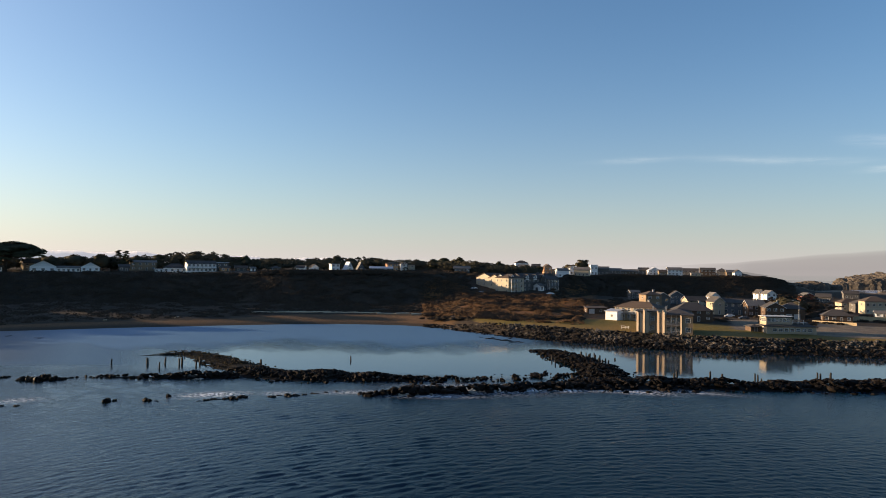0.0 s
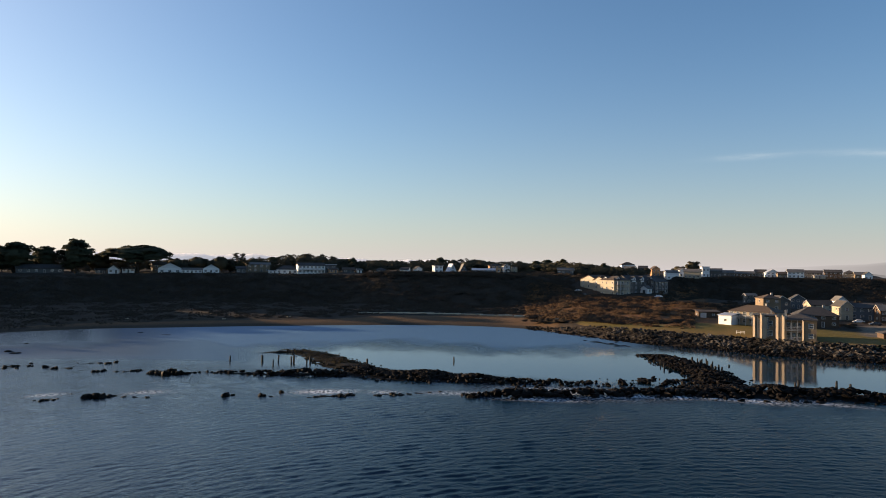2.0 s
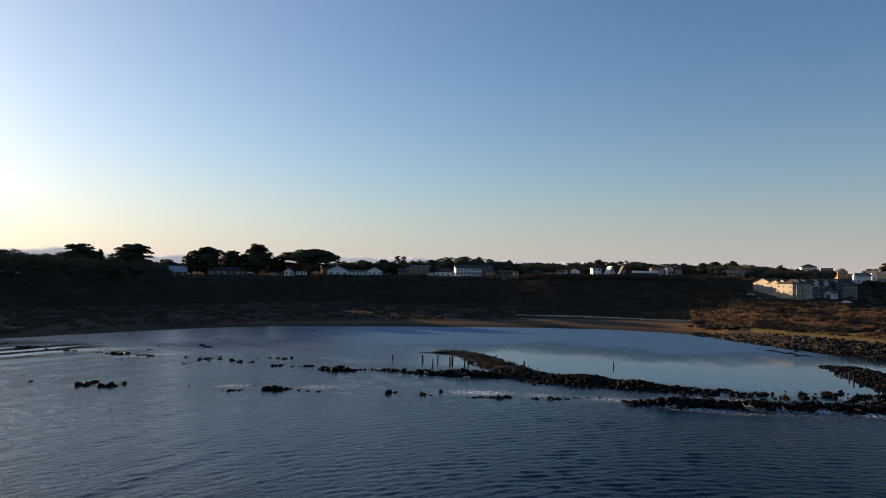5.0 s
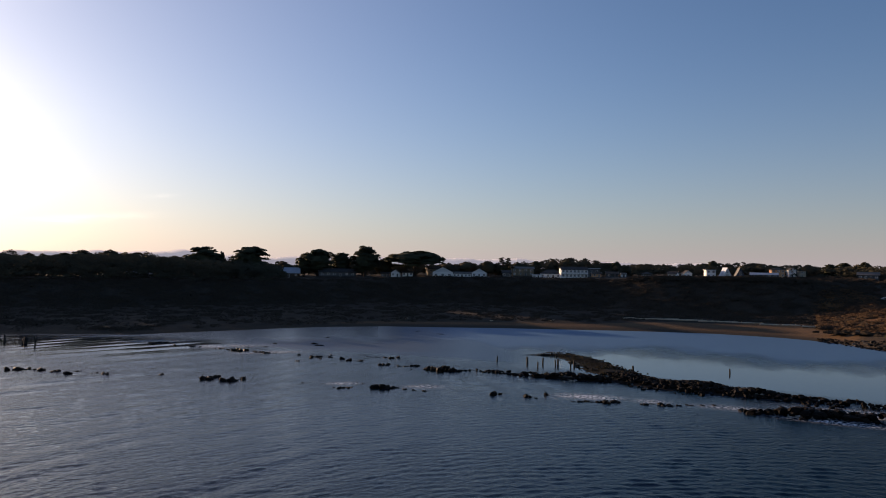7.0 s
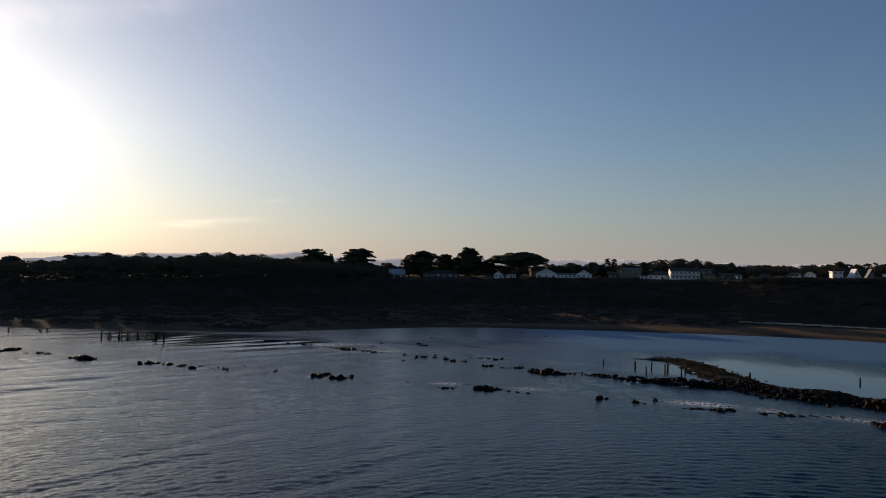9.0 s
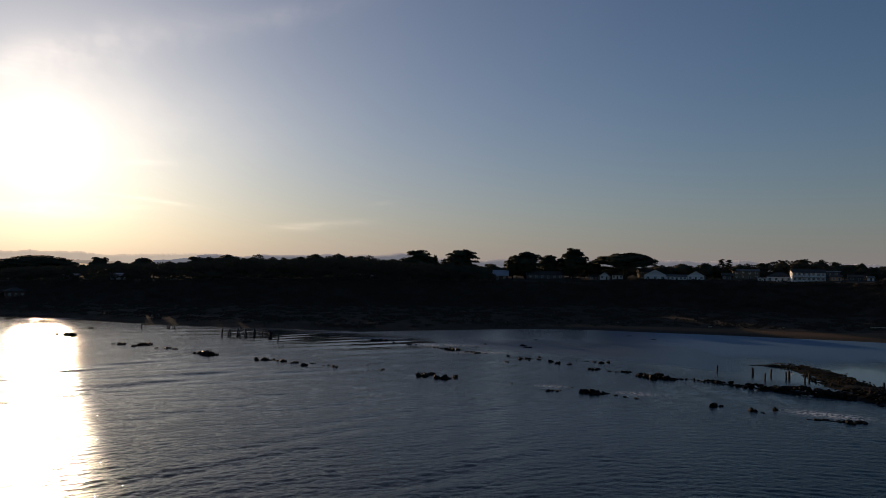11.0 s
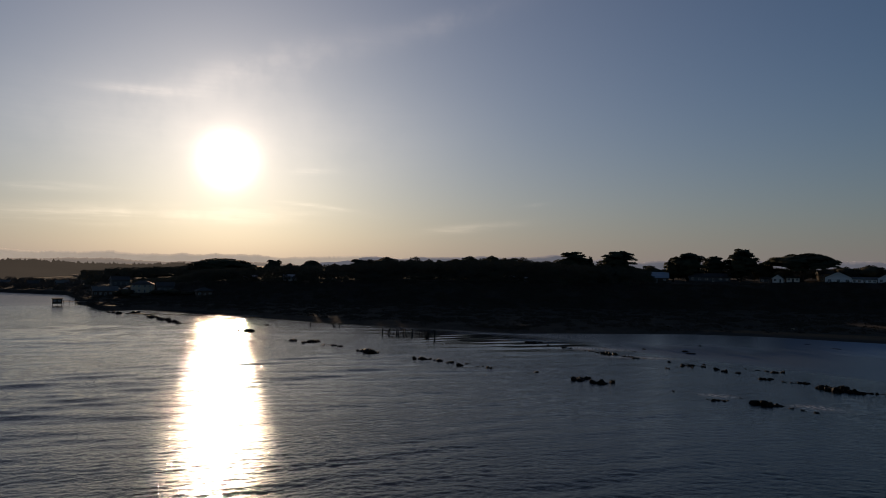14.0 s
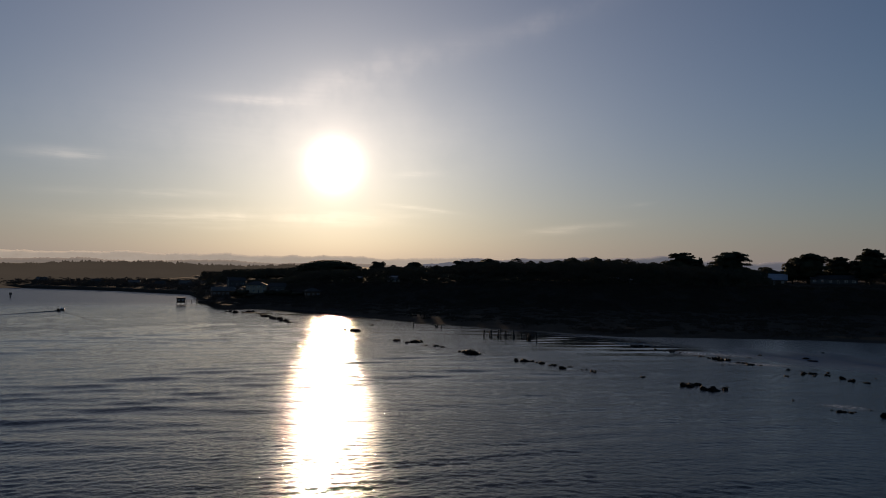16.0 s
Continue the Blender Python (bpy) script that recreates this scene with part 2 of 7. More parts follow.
PAINT = {
    "white": material("white painted boards", (0.78, 0.77, 0.74), 0.6, 0.06, 1.0, 0.1, grain=(0.3, 0.3, 4)),
    "cream": material("cream painted boards", (0.39, 0.325, 0.235), 0.65, 0.07, 1.0, 0.1, grain=(0.3, 0.3, 4)),
    "sand": material("sand coloured boards", (0.36, 0.29, 0.205), 0.7, 0.1, 1.0, 0.12, grain=(0.3, 0.3, 4)),
    "tan": material("tan cedar shingles", (0.22, 0.155, 0.098), 0.8, 0.14, 1.0, 0.25, grain=(0.6, 0.6, 3)),
    "brown": material("brown cedar shingles", (0.090, 0.055, 0.035), 0.8, 0.18, 1.0, 0.25, grain=(0.6, 0.6, 3)),
    "grey": material("weathered grey shingles", (0.098, 0.092, 0.086), 0.8, 0.15, 1.0, 0.25, grain=(0.6, 0.6, 3)),
    "blue": material("blue grey painted boards", (0.075, 0.086, 0.100), 0.7, 0.1, 1.0, 0.15, grain=(0.3, 0.3, 4)),
    "red": material("barn red boards", (0.17, 0.05, 0.03), 0.75, 0.14, 1.0, 0.2, grain=(0.3, 0.3, 4)),
    "orange": material("terracotta painted boards", (0.55, 0.27, 0.13), 0.7, 0.1, 1.0, 0.15, grain=(0.3, 0.3, 4)),
}
ROOFS = {
    "dark": material("charcoal roof shingles", (0.055, 0.05, 0.048), 0.85, 0.25, 1.5, 0.35),
    "brown": material("brown roof shingles", (0.080, 0.056, 0.041), 0.85, 0.25, 1.5, 0.35),
    "grey": material("grey roof shingles", (0.125, 0.118, 0.11), 0.8, 0.2, 1.5, 0.3),
    "pale": material("pale sheet metal roof", (0.42, 0.45, 0.50), 0.45, 0.1, 0.8, 0.1, metal=0.3),
}
STUCCO = material("pale tan stucco", (0.40, 0.315, 0.225), 0.75, 0.08, 1.0, 0.15)
TRIM = material("white trim paint", (0.52, 0.50, 0.47), 0.55, 0.04, 1.0, 0.03)
DOOR = material("dark painted door", (0.10, 0.085, 0.075), 0.6, 0.1, 1.0, 0.05)
STEEL = material("galvanised steel", (0.36, 0.37, 0.38), 0.45, 0.1, 1.0, 0.05, metal=0.8)
CONCRETE = material("weathered concrete", (0.34, 0.325, 0.30), 0.85, 0.15, 1.0, 0.2)
FENCE = material("pale fence boards", (0.40, 0.31, 0.19), 0.8, 0.15, 1.5, 0.2, grain=(1, 1, 0.4))
DECK = material("grey deck timber", (0.22, 0.19, 0.16), 0.8, 0.2, 1.5, 0.2)
TYRE = material("black rubber", (0.02, 0.02, 0.02), 0.8, 0.1, 1.0, 0.05)
CAR_WHITE = material("white car paint", (0.75, 0.75, 0.75), 0.25, 0.03, 0.5, 0.0)
CAR_DARK = material("dark car paint", (0.05, 0.055, 0.065), 0.25, 0.05, 0.5, 0.0)

# ---- plan of the land, in bearings (degrees left of +y) and distances from the origin ----
SHORE = [(-75, 300), (-60, 280), (-40, 252), (-33, 244), (-28.6, 238), (-23, 229), (-17, 231), (-12.4, 239), (-8.3, 245),
         (-5.5, 253), (-3.2, 263), (-0.85, 275), (1, 286), (3.8, 293), (8.5, 297), (13, 295), (21, 290), (30, 288),
         (35, 290), (40, 286), (46, 275), (54, 264), (58, 272), (63, 283), (67.5, 300), (72, 318), (77, 372), (80.5, 396),
         (83.5, 400), (85.2, 398), (85.7, 390), (86.8, 416), (87.6, 500), (88.4, 592), (90, 614), (94, 680), (97.5, 727), (101, 781), (112, 960), (135, 1500)]
BANK = [(-75, 11, 3.2), (-6, 11, 3.2), (-3, 11, 3.0), (0, 14, 2.2), (3, 17, 1.7), (60, 12, 1.4), (84, 10, 2.0), (88, 6, 2.6), (135, 8, 2.6)]
TOE = [(-75, 520, 5), (-33, 600, 5), (-28.5, 600, 5), (-25, 572, 5.5), (-14, 532, 5.5), (-10.2, 470, 7), (-9, 345, 7), (-3, 340, 7),
       (-1, 362, 7), (0.5, 370, 6), (4, 366, 5), (8, 365, 5), (13, 370, 5), (17, 382, 5), (25, 388, 5), (30, 392, 5), (38, 390, 5), (46, 376, 4.5), (55, 362, 4.5),
       (63, 366, 4.5), (71, 390, 4), (79, 430, 4), (86, 455, 3), (88.4, 604, 3), (97, 745, 3), (101, 800, 3), (135, 1530, 3)]
LIP = [(-75, 600, 6), (-33, 700, 5), (-28.5, 640, 6), (-27.3, 625, 11), (-26.2, 612, 17.5), (-25, 602, 19.6), (-23, 594, 20.2), (-14, 560, 19.6), (-10.2, 500, 19),
       (-9, 390, 11), (-3, 388, 11), (-1, 400, 16), (0.5, 405, 20.9), (4, 396, 21), (8, 395, 21), (13, 399, 20.2), (17, 410, 19.5), (25, 415, 19), (30, 418, 18.9), (38, 416, 17.1),
       (46, 402, 16.5), (55, 390, 16.4), (63, 396, 17), (71, 422, 14.4), (79, 464, 12.9), (86, 540, 7), (88.4, 700, 5), (101, 900, 5), (135, 1650, 6)]
TOP = [(-75, 900, 4), (-33, 930, 2), (-28, 900, 4), (-26.5, 760, 14), (-25, 760, 20), (-14, 760, 23), (-10.2, 690, 23.5), (-9, 520, 21),
       (-3, 460, 20.5), (0.5, 460, 21.8), (17, 500, 20.2), (30, 510, 19.5), (55, 500, 17), (71, 520, 15), (79, 580, 14), (86, 680, 11),
       (88.4, 900, 12), (101, 1200, 14), (135, 2000, 16)]


def along(rows, b, k=1):
    """The k-th number of a plan line at a bearing."""
    return float(np.interp(b, [r[0] for r in rows], [r[k] for r in rows]))


def profile(b):
    s = along(SHORE, b)
    bank = s + along(BANK, b)
    toe = max(along(TOE, b), bank + 2)
    lip, top = along(LIP, b), along(TOP, b)
    strip = min(bank + 24, (bank + toe) / 2)
    sea = np.interp(b, [-26, -23.5], [1, 0])
    return ([s - 120, s - 6, s, bank, strip, toe, lip, top, max(top + 60, 990), 1500, 4900],
            [-9, -0.6, -0.02, along(BANK, b, 2), along(BANK, b, 2) + 0.35 * (along(TOE, b, 2) - along(BANK, b, 2)), along(TOE, b, 2), along(LIP, b, 2), along(TOP, b, 2),
             along(TOP, b, 2) * (1 - sea) - 2.5 * sea, 17 * (1 - sea) - 8 * sea, 20 * (1 - sea) - 9 * sea])


def land(b, d):
    """Height of the bare land at a bearing and distance."""
    return float(np.interp(d, *profile(b)))

# ---- building blocks ----


def spot(b, d, z=0.0):
    """A place from its bearing, in degrees left of +y, its distance from the origin and its height."""
    return Vector((-math.sin(radians(b)) * d, math.cos(radians(b)) * d, z))


def rough_land(b, d):
    """The land with its unevenness."""
    p = spot(b, d)
    z = land(b, d)
    s = along(SHORE, b)
    hill = np.interp(d, [s, s + 14, s + 40, along(TOE, b) + 26], [0, 0.06, 0.5, 1.0])
    far = np.interp(d, [600, 1200], [1.0, 2.2])
    # dune mounds beside the houses
    z += 4.0 * math.exp(-((b + 11.6) / 2.5) ** 4 - ((d - 352) / 19) ** 2)
    return z + hill * far * (1.1 * noise.noise(p * 0.03) + 0.45 * noise.noise(p * 0.11 + Vector((7, 3, 0))))


def mesh_from(name, verts, faces, mats=(), smooth=False):
    me = bpy.data.meshes.new(name)
    me.from_pydata(verts, [], faces)
    for m in mats:
        me.materials.append(m)
    if smooth:
        me.polygons.foreach_set("use_smooth", [True] * len(me.polygons))
    me.update()
    return me


def part(name, bm, mat, parent=None, label="", smooth=False, at=None):
    """Links a bmesh as one mesh object, under a thing if one is given."""
    me = bpy.data.meshes.new(name)
    bm.to_mesh(me)
    bm.free()
    me.materials.append(mat)
    if smooth:
        me.polygons.foreach_set("use_smooth", [True] * len(me.polygons))
    ob = new(name, me)
    ob.parent = parent
    if at is not None:
        ob.matrix_basis = at
    if label:
        tagged(ob, label)
    return ob


def piece(name, me, parent, at):
    ob = new(name, me)
    ob.parent = parent
    ob.matrix_basis = at
    return ob


def thing(name, at, label, category, group="", kind=""):
    ob = new(name)
    ob.empty_display_size = 0.5
    ob.matrix_basis = at
    return tagged(ob, label, category, group, kind)


def add_box(bm, x0, x1, y0, y1, z0, z1, m=None):
    vs = [bm.verts.new(m @ Vector(p) if m else p) for p in ((x0, y0, z0), (x1, y0, z0), (x1, y1, z0), (x0, y1, z0), (x0, y0, z1), (x1, y0, z1), (x1, y1, z1), (x0, y1, z1))]
    for f in ((0, 3, 2, 1), (4, 5, 6, 7), (0, 1, 5, 4), (1, 2, 6, 5), (2, 3, 7, 6), (3, 0, 4, 7)):
        bm.faces.new([vs[k] for k in f])


def box(x0, x1, y0, y1, z0, z1, bevel=0.0):
    bm = bmesh.new()
    add_box(bm, x0, x1, y0, y1, z0, z1)
    if bevel:
        bmesh.ops.bevel(bm, geom=list(bm.edges), offset=bevel, segments=2, affect="EDGES", profile=0.6)
    return bm


def add_post(bm, base, top, r0, r1, sides=8, wob=0.0, rnd=random):
    """A tapered round post or limb from base to top."""
    base, top = Vector(base), Vector(top)
    turn = (top - base).to_track_quat("Z", "Y").to_matrix()
    rings = []
    for k, (p, r) in enumerate(((base, r0), ((base + top) / 2, (r0 + r1) / 2), (top, r1))):
        if k == 1 and wob:
            p = p + Vector((rnd.uniform(-wob, wob), rnd.uniform(-wob, wob), 0))
        rings.append([bm.verts.new(p + turn @ Vector((math.cos(6.2832 * s / sides) * r, math.sin(6.2832 * s / sides) * r, 0))) for s in range(sides)])
    for low, high in zip(rings, rings[1:]):
        for s in range(sides):
            bm.faces.new((low[s], low[(s + 1) % sides], high[(s + 1) % sides], high[s]))
    bm.faces.new(rings[0][::-1])
    bm.faces.new(rings[-1])


# ---- water: one sheet to the horizon, with waves that die down behind the old breakwater ----
ARM_TIP = [(23.6, 201.6, 0.8, 0.3), (21.69, 202.8, 2.6, 0.7), (20.31, 204.0, 4.6, 0.9), (18.7, 196.4, 5.5, 0.9), (17.33, 182.8, 6.5, 1.0), (15.53, 169.6, 6, 1.5)]
ARM_FRONT = [(27.5, 168.7, 1.0, 0.6), (25.62, 166.6, 1.3, 0.8), (23.66, 163.9, 1.6, 1.0), (22.83, 162.6, 1.8, 1.3), (20.98, 161.9, 2.4, 1.5), (18.68, 160.9, 2.6, 1.5), (16.42, 160.2, 3.2, 1.7)]
ARM_MAIN = [(16.42, 166.1, 6, 1.4), (13.31, 159.8, 6.5, 1.6), (11.15, 157.3, 7, 1.7), (9.03, 156.7, 6.5, 1.7), (6.96, 154.8, 5.5, 1.5), (4.95, 153.2, 4, 1.6), (3.0, 151.9, 3, 1.3), (1.11, 153.5, 3, 1.2)]
ARM_BACK = [(2.51, 150.6, 2.6, 1.0), (0.77, 150.9, 2.4, 0.9), (-1.77, 153.6, 2.4, 0.8), (-5.05, 156.3, 2.4, 0.9), (-7.42, 160.6, 2.6, 1.0), (-9.32, 161.4, 2.6, 1.1), (-11.16, 160.9, 4, 1.4)]
ARM_OUTER = [(6.73, 134.6, 1.2, 0.8), (4.27, 135.1, 2, 1.3), (2.07, 136.2, 2.6, 2.0), (0.34, 137.7, 2.6, 1.9), (-1.78, 139.2, 2.0, 1.2), (-3.44, 140.4, 2.6, 1.8),
             (-5.85, 143.3, 2.4, 1.9), (-7.8, 145.3, 2.4, 1.6), (-9.69, 146.9, 3, 1.8), (-11.52, 149.2, 3, 1.8), (-13.29, 151.0, 3, 1.8)]
SPUR = [(-7.1, 209.9, 1, 0.5), (-8.18, 209.6, 3, 1.0), (-9.32, 204.6, 5, 1.5), (-10.43, 195.5, 6, 1.7), (-11.52, 185.4, 6, 1.8), (-12.95, 174.7, 6.5, 2.0), (-13.6, 160, 6.5, 2.0)]
ARM_SOUTH = [(-11.06, 150.9, 6.5, 1.8), (-13.73, 153.8, 7.5, 2.0), (-16.35, 156.4, 7, 2.0), (-18.89, 158.5, 6.5, 2.0), (-21.37, 160.9, 6, 2.1), (-23.76, 162.1, 5, 1.9),
             (-24.92, 162.4, 4, 1.5), (-26.44, 167.3, 6, 2.0), (-28.65, 170.6, 6, 2.1), (-30.42, 173.4, 6, 2.1), (-32.72, 178.6, 6.5, 2.2), (-36, 186, 6.5, 2.2), (-42, 205, 6.5, 2.2)]
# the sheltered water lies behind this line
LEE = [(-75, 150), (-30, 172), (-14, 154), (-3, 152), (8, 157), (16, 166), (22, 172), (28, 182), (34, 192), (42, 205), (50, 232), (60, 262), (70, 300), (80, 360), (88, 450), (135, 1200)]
# broken water: bearing, distance, half width in degrees, half depth
FOAM = [(18.2, 139, 2.2, 2.4, 1.0), (13.2, 138, 1.2, 2.0, 0.6), (7.0, 137.5, 2.6, 2.2, 0.6), (0.5, 133.5, 3.0, 1.6, 1.0), (-2.5, 142, 5.0, 5.5, 0.7),
        (-7.2, 143.0, 1.6, 2.2, 1.3), (-10.2, 144.6, 1.3, 2.2, 1.4), (-12.6, 147.0, 1.0, 2.4, 1.3), (-15.5, 147, 2.6, 2.4, 1.1), (-20, 151, 3.0, 1.8, 0.6), (31.5, 145, 1.4, 2.2, 0.5), (38.2, 149, 1.2, 1.8, 0.5),
        (47.5, 222, 3.0, 4.0, 0.7), (52.5, 240, 2.0, 4.0, 0.8), (44, 204, 2.5, 3.0, 0.5), (56, 262, 3.5, 2.0, 0.5), (76, 348, 4.5, 2.5, 0.5)]
SURF = [(-31.5, 1015, 2.8, 30, 3.0), (-29.5, 985, 1.8, 18, 2.6), (-33.5, 1120, 2.4, 46, 3.0), (-28.6, 1250, 2.4, 16, 1.6)]


WAVE = 0.044  # steepness of one train


def build_water():
    rings = np.concatenate([[0.01, 20, 36, 48, 56], 62 * (1.0037 ** np.arange(0, 455))])
    rings = np.concatenate([rings[rings < 210], np.geomspace(211.5, 330, 78), np.geomspace(334, 1300, 110), np.geomspace(1340, 4950, 34)])
    turns = np.concatenate([np.arange(-37, 104, 0.19), np.arange(106, 320, 3.0)])
    B, D = np.meshgrid(turns, rings)
    X, Y = -np.sin(np.radians(B)) * D, np.cos(np.radians(B)) * D
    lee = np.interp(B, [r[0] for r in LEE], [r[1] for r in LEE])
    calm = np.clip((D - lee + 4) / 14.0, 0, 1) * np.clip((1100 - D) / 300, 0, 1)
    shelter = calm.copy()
    # the middle of the bay is ruffled, the corners under the bank and under the bluff are smooth
    ragged = 7 * np.sin(B * 0.31 + 0.8) + 4 * np.sin(B * 0.83 + D * 0.11) + 3 * np.sin(B * 2.1 - D * 0.2)
    open_bay = np.clip((D - np.maximum(lee, 178) - 22 + ragged) / 38.0, 0, 1)
    calm *= 1 - 0.95 * np.exp(-((B - 12) / 21.5) ** 8) * open_bay
    calm = np.minimum(calm, 1 - 0.62 * np.clip((B - 19) / 7, 0, 1) * np.clip((62 - B) / 8, 0, 1))
    # the water under the wooded bluff lies smooth
    calm = np.maximum(calm, 0.9 * np.clip((B - 31) / 5, 0, 1) * np.clip((70 - B) / 9, 0, 1) * np.clip((D - np.interp(B, [r[0] for r in SHORE], [r[1] for r in SHORE]) + 82 - 0.9 * ragged) / 44, 0, 1))
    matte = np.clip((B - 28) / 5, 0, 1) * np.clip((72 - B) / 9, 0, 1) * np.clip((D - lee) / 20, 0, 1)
    # the far reach takes the ruffled bay's roughness and painted sky blue
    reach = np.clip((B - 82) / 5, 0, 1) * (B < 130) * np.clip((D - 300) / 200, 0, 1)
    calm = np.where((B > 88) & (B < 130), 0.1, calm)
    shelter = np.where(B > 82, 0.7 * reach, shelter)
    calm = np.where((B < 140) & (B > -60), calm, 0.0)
    # a random sea: many small wave trains that run in towards the channel and bend round the rocks
    Z = np.zeros_like(X)
    draw = np.random.RandomState(8)
    for k in range(96):
        length = 0.6 * (2.1 / 0.6) ** ((k % 32) / 31)
        head = draw.uniform(-70, 140)
        a = math.radians(90 + head)
        u = X * math.cos(a) + Y * math.sin(a)
        v = -X * math.sin(a) + Y * math.cos(a)
        swing = 1.2 * np.sin(v * 0.18 / length + draw.uniform(0, 6.28)) + 0.8 * np.sin(u * 0.021 + v * 0.033 + draw.uniform(0, 6.28))
        fade = np.clip(1.6 - D * 0.0042 * 2.2 / length, 0, 1) * np.exp(-((np.interp(B, [-30, 0, 40, 80], [-14, 20, 64, 82]) - head) / np.interp(B, [20, 60], [30.0, 38.0])) ** 2) * 1.1
        Z += fade * WAVE * length / 6.2832 * np.sin(u * 6.2832 / length + draw.uniform(0, 6.28) + swing)
    Z *= np.interp(B, [0, 45], [1.0, 0.72]) * (0.8 + 0.3 * np.sin(X * 0.071 + 1.3 * np.sin(Y * 0.043)) * np.sin(Y * 0.059 + 1.1 * np.sin(X * 0.037)))
    # long low swell in the channel mouth
    for head, length, steep in ((70, 11.0, 0.026), (78, 8.2, 0.03), (64, 14.0, 0.02), (86, 6.5, 0.032), (74, 4.6, 0.03), (92, 5.4, 0.026), (60, 3.6, 0.024)):
        a = math.radians(90 + head)
        u = X * math.cos(a) + Y * math.sin(a)
        v = -X * math.sin(a) + Y * math.cos(a)
        bend = 1.4 * np.sin(v * 0.05 + length) + 0.7 * np.sin(v * 0.021 + u * 0.017 + length)
        Z += np.clip((B - 25) / 30, 0, 1) * steep * length / 6.2832 * np.sin(u * 6.2832 / length + bend) * (0.7 + 0.5 * np.sin(v * 0.031 + u * 0.05)) * np.interp(B, [45, 70], [1.0, 1.5])
    Z *= (1 - 0.97 * shelter) * np.clip((500 - D) / 300, 0.0, 1.0) * np.clip(D / 50 - 0.2, 0.0, 1.0)
    # away from the sun the sky's reflection is painted weaker, by bearing and distance
    painted_sheen = np.clip((np.clip(B + 4, 0, 44) / 44 + np.clip((D - 118) / 60, 0, 1) * 0.35), 0, 1) * (1 - shelter) + shelter
    foam = np.zeros_like(X)
    for b, d, wb, wd, much in FOAM + SURF:
        foam = np.maximum(foam, much * np.exp(-((B - b) / wb) ** 2 - ((D - d) / wd) ** 2))
    n, m = len(rings), len(turns)
    verts = np.stack([X, Y, Z], -1).reshape(-1, 3)
    k = np.arange(n * m).reshape(n, m)
    nxt = np.roll(k, -1, 1)
    faces = np.stack([k[:-1], k[1:], nxt[1:], nxt[:-1]], -1).reshape(-1, 4)
    me = bpy.data.meshes.new("water")
    me.vertices.add(len(verts))
    me.vertices.foreach_set("co", verts.ravel())
    me.loops.add(faces.size)
    me.loops.foreach_set("vertex_index", faces[:, ::-1].ravel())
    me.polygons.add(len(faces))
    me.polygons.foreach_set("loop_start", np.arange(0, faces.size, 4))
    me.polygons.foreach_set("use_smooth", [True] * len(faces))
    for name, field in (("calm", calm), ("shelter", shelter), ("painted_sheen", painted_sheen), ("foam", foam), ("matte", matte)):
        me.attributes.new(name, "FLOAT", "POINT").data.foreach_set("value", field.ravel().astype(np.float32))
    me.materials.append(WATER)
    me.update(calc_edges=True)
    me.validate()
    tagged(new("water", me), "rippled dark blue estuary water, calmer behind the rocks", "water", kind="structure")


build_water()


# ---- land: beach, bluff and the flat behind the rock bank, one sheet to the horizon ----


def build_ground():
    turns = np.arange(-75, 135.01, 0.5)
    reach = np.concatenate([np.arange(-60, 0, 12.0), np.arange(0, 30, 2.0), np.arange(30, 330, 5.0), np.geomspace(335, 1200, 46), np.geomspace(1300, 4600, 16)])
    verts, zone = [], []
    for b in turns:
        s, toe, lip = along(SHORE, b), along(TOE, b), along(LIP, b)
        wide_beach = float(np.interp(b, [0, 12, 18], [27, 27, 14]))
        for r in reach:
            d = s + r
            verts.append((*spot(b, d)[:2], rough_land(b, d)))
            sand = np.interp(b, [-2.5, 0.5], [0, 1]) * np.interp(d, [s + wide_beach - 4, s + wide_beach + 4], [1, 0]) * np.interp(b, [24, 38, 48, 84, 87], [1, 0.5, 0.12, 0.12, 0])
            flat = np.interp(b, [-11.5, -9.5], [1, 0])
            lawn = max(np.interp(b, [-12, -10, -4, -1], [1, 1, 1, 0]) * np.interp(d, [s + 9, s + 13, s + 24, s + 40], [0, 1, 1, 0]), flat * np.interp(d, [s + 9, s + 13, 282, 300], [0, 0.85, 0.85, 0]))
            lot = flat * np.interp(b, [-24, -21.5], [1, 0]) * np.interp(d, [262, 270, 318, 326], [0, 1, 1, 0])
            if b < -26:
                lot = max(lot, np.interp(d, [800, 850], [0, 0.9]) * np.interp(d, [1000, 1100], [1, 0]))
            rust = np.interp(b, [-13.5, -11.5, 0.5, 3], [0, 1, 1, 0]) * np.interp(d, [s + 20, s + 32, lip - 25, lip], [0, 1, 1, 0])
            if b < -9.5:
                rust = max(rust, np.interp(b, [-17, -14, -9.5], [0, 1, 1]) * np.interp(d, [330, 345, 440, 470], [0, 1, 1, 0]))
            zone.append((sand, lawn, rust, lot))
    n, m = len(turns), len(reach)
    faces = [(i * m + j, (i + 1) * m + j, (i + 1) * m + j + 1, i * m + j + 1) for i in range(n - 1) for j in range(m - 1)]
    me = mesh_from("ground", verts, [f[::-1] for f in faces], [LAND], True)
    me.attributes.new("zone", "FLOAT_COLOR", "POINT").data.foreach_set("color", np.array(zone, np.float32).ravel())
    tagged(new("ground", me), "sandy beach, scrubby bluff and low grassy flat", "ground", kind="structure")


build_ground()

# ---- far hills ----


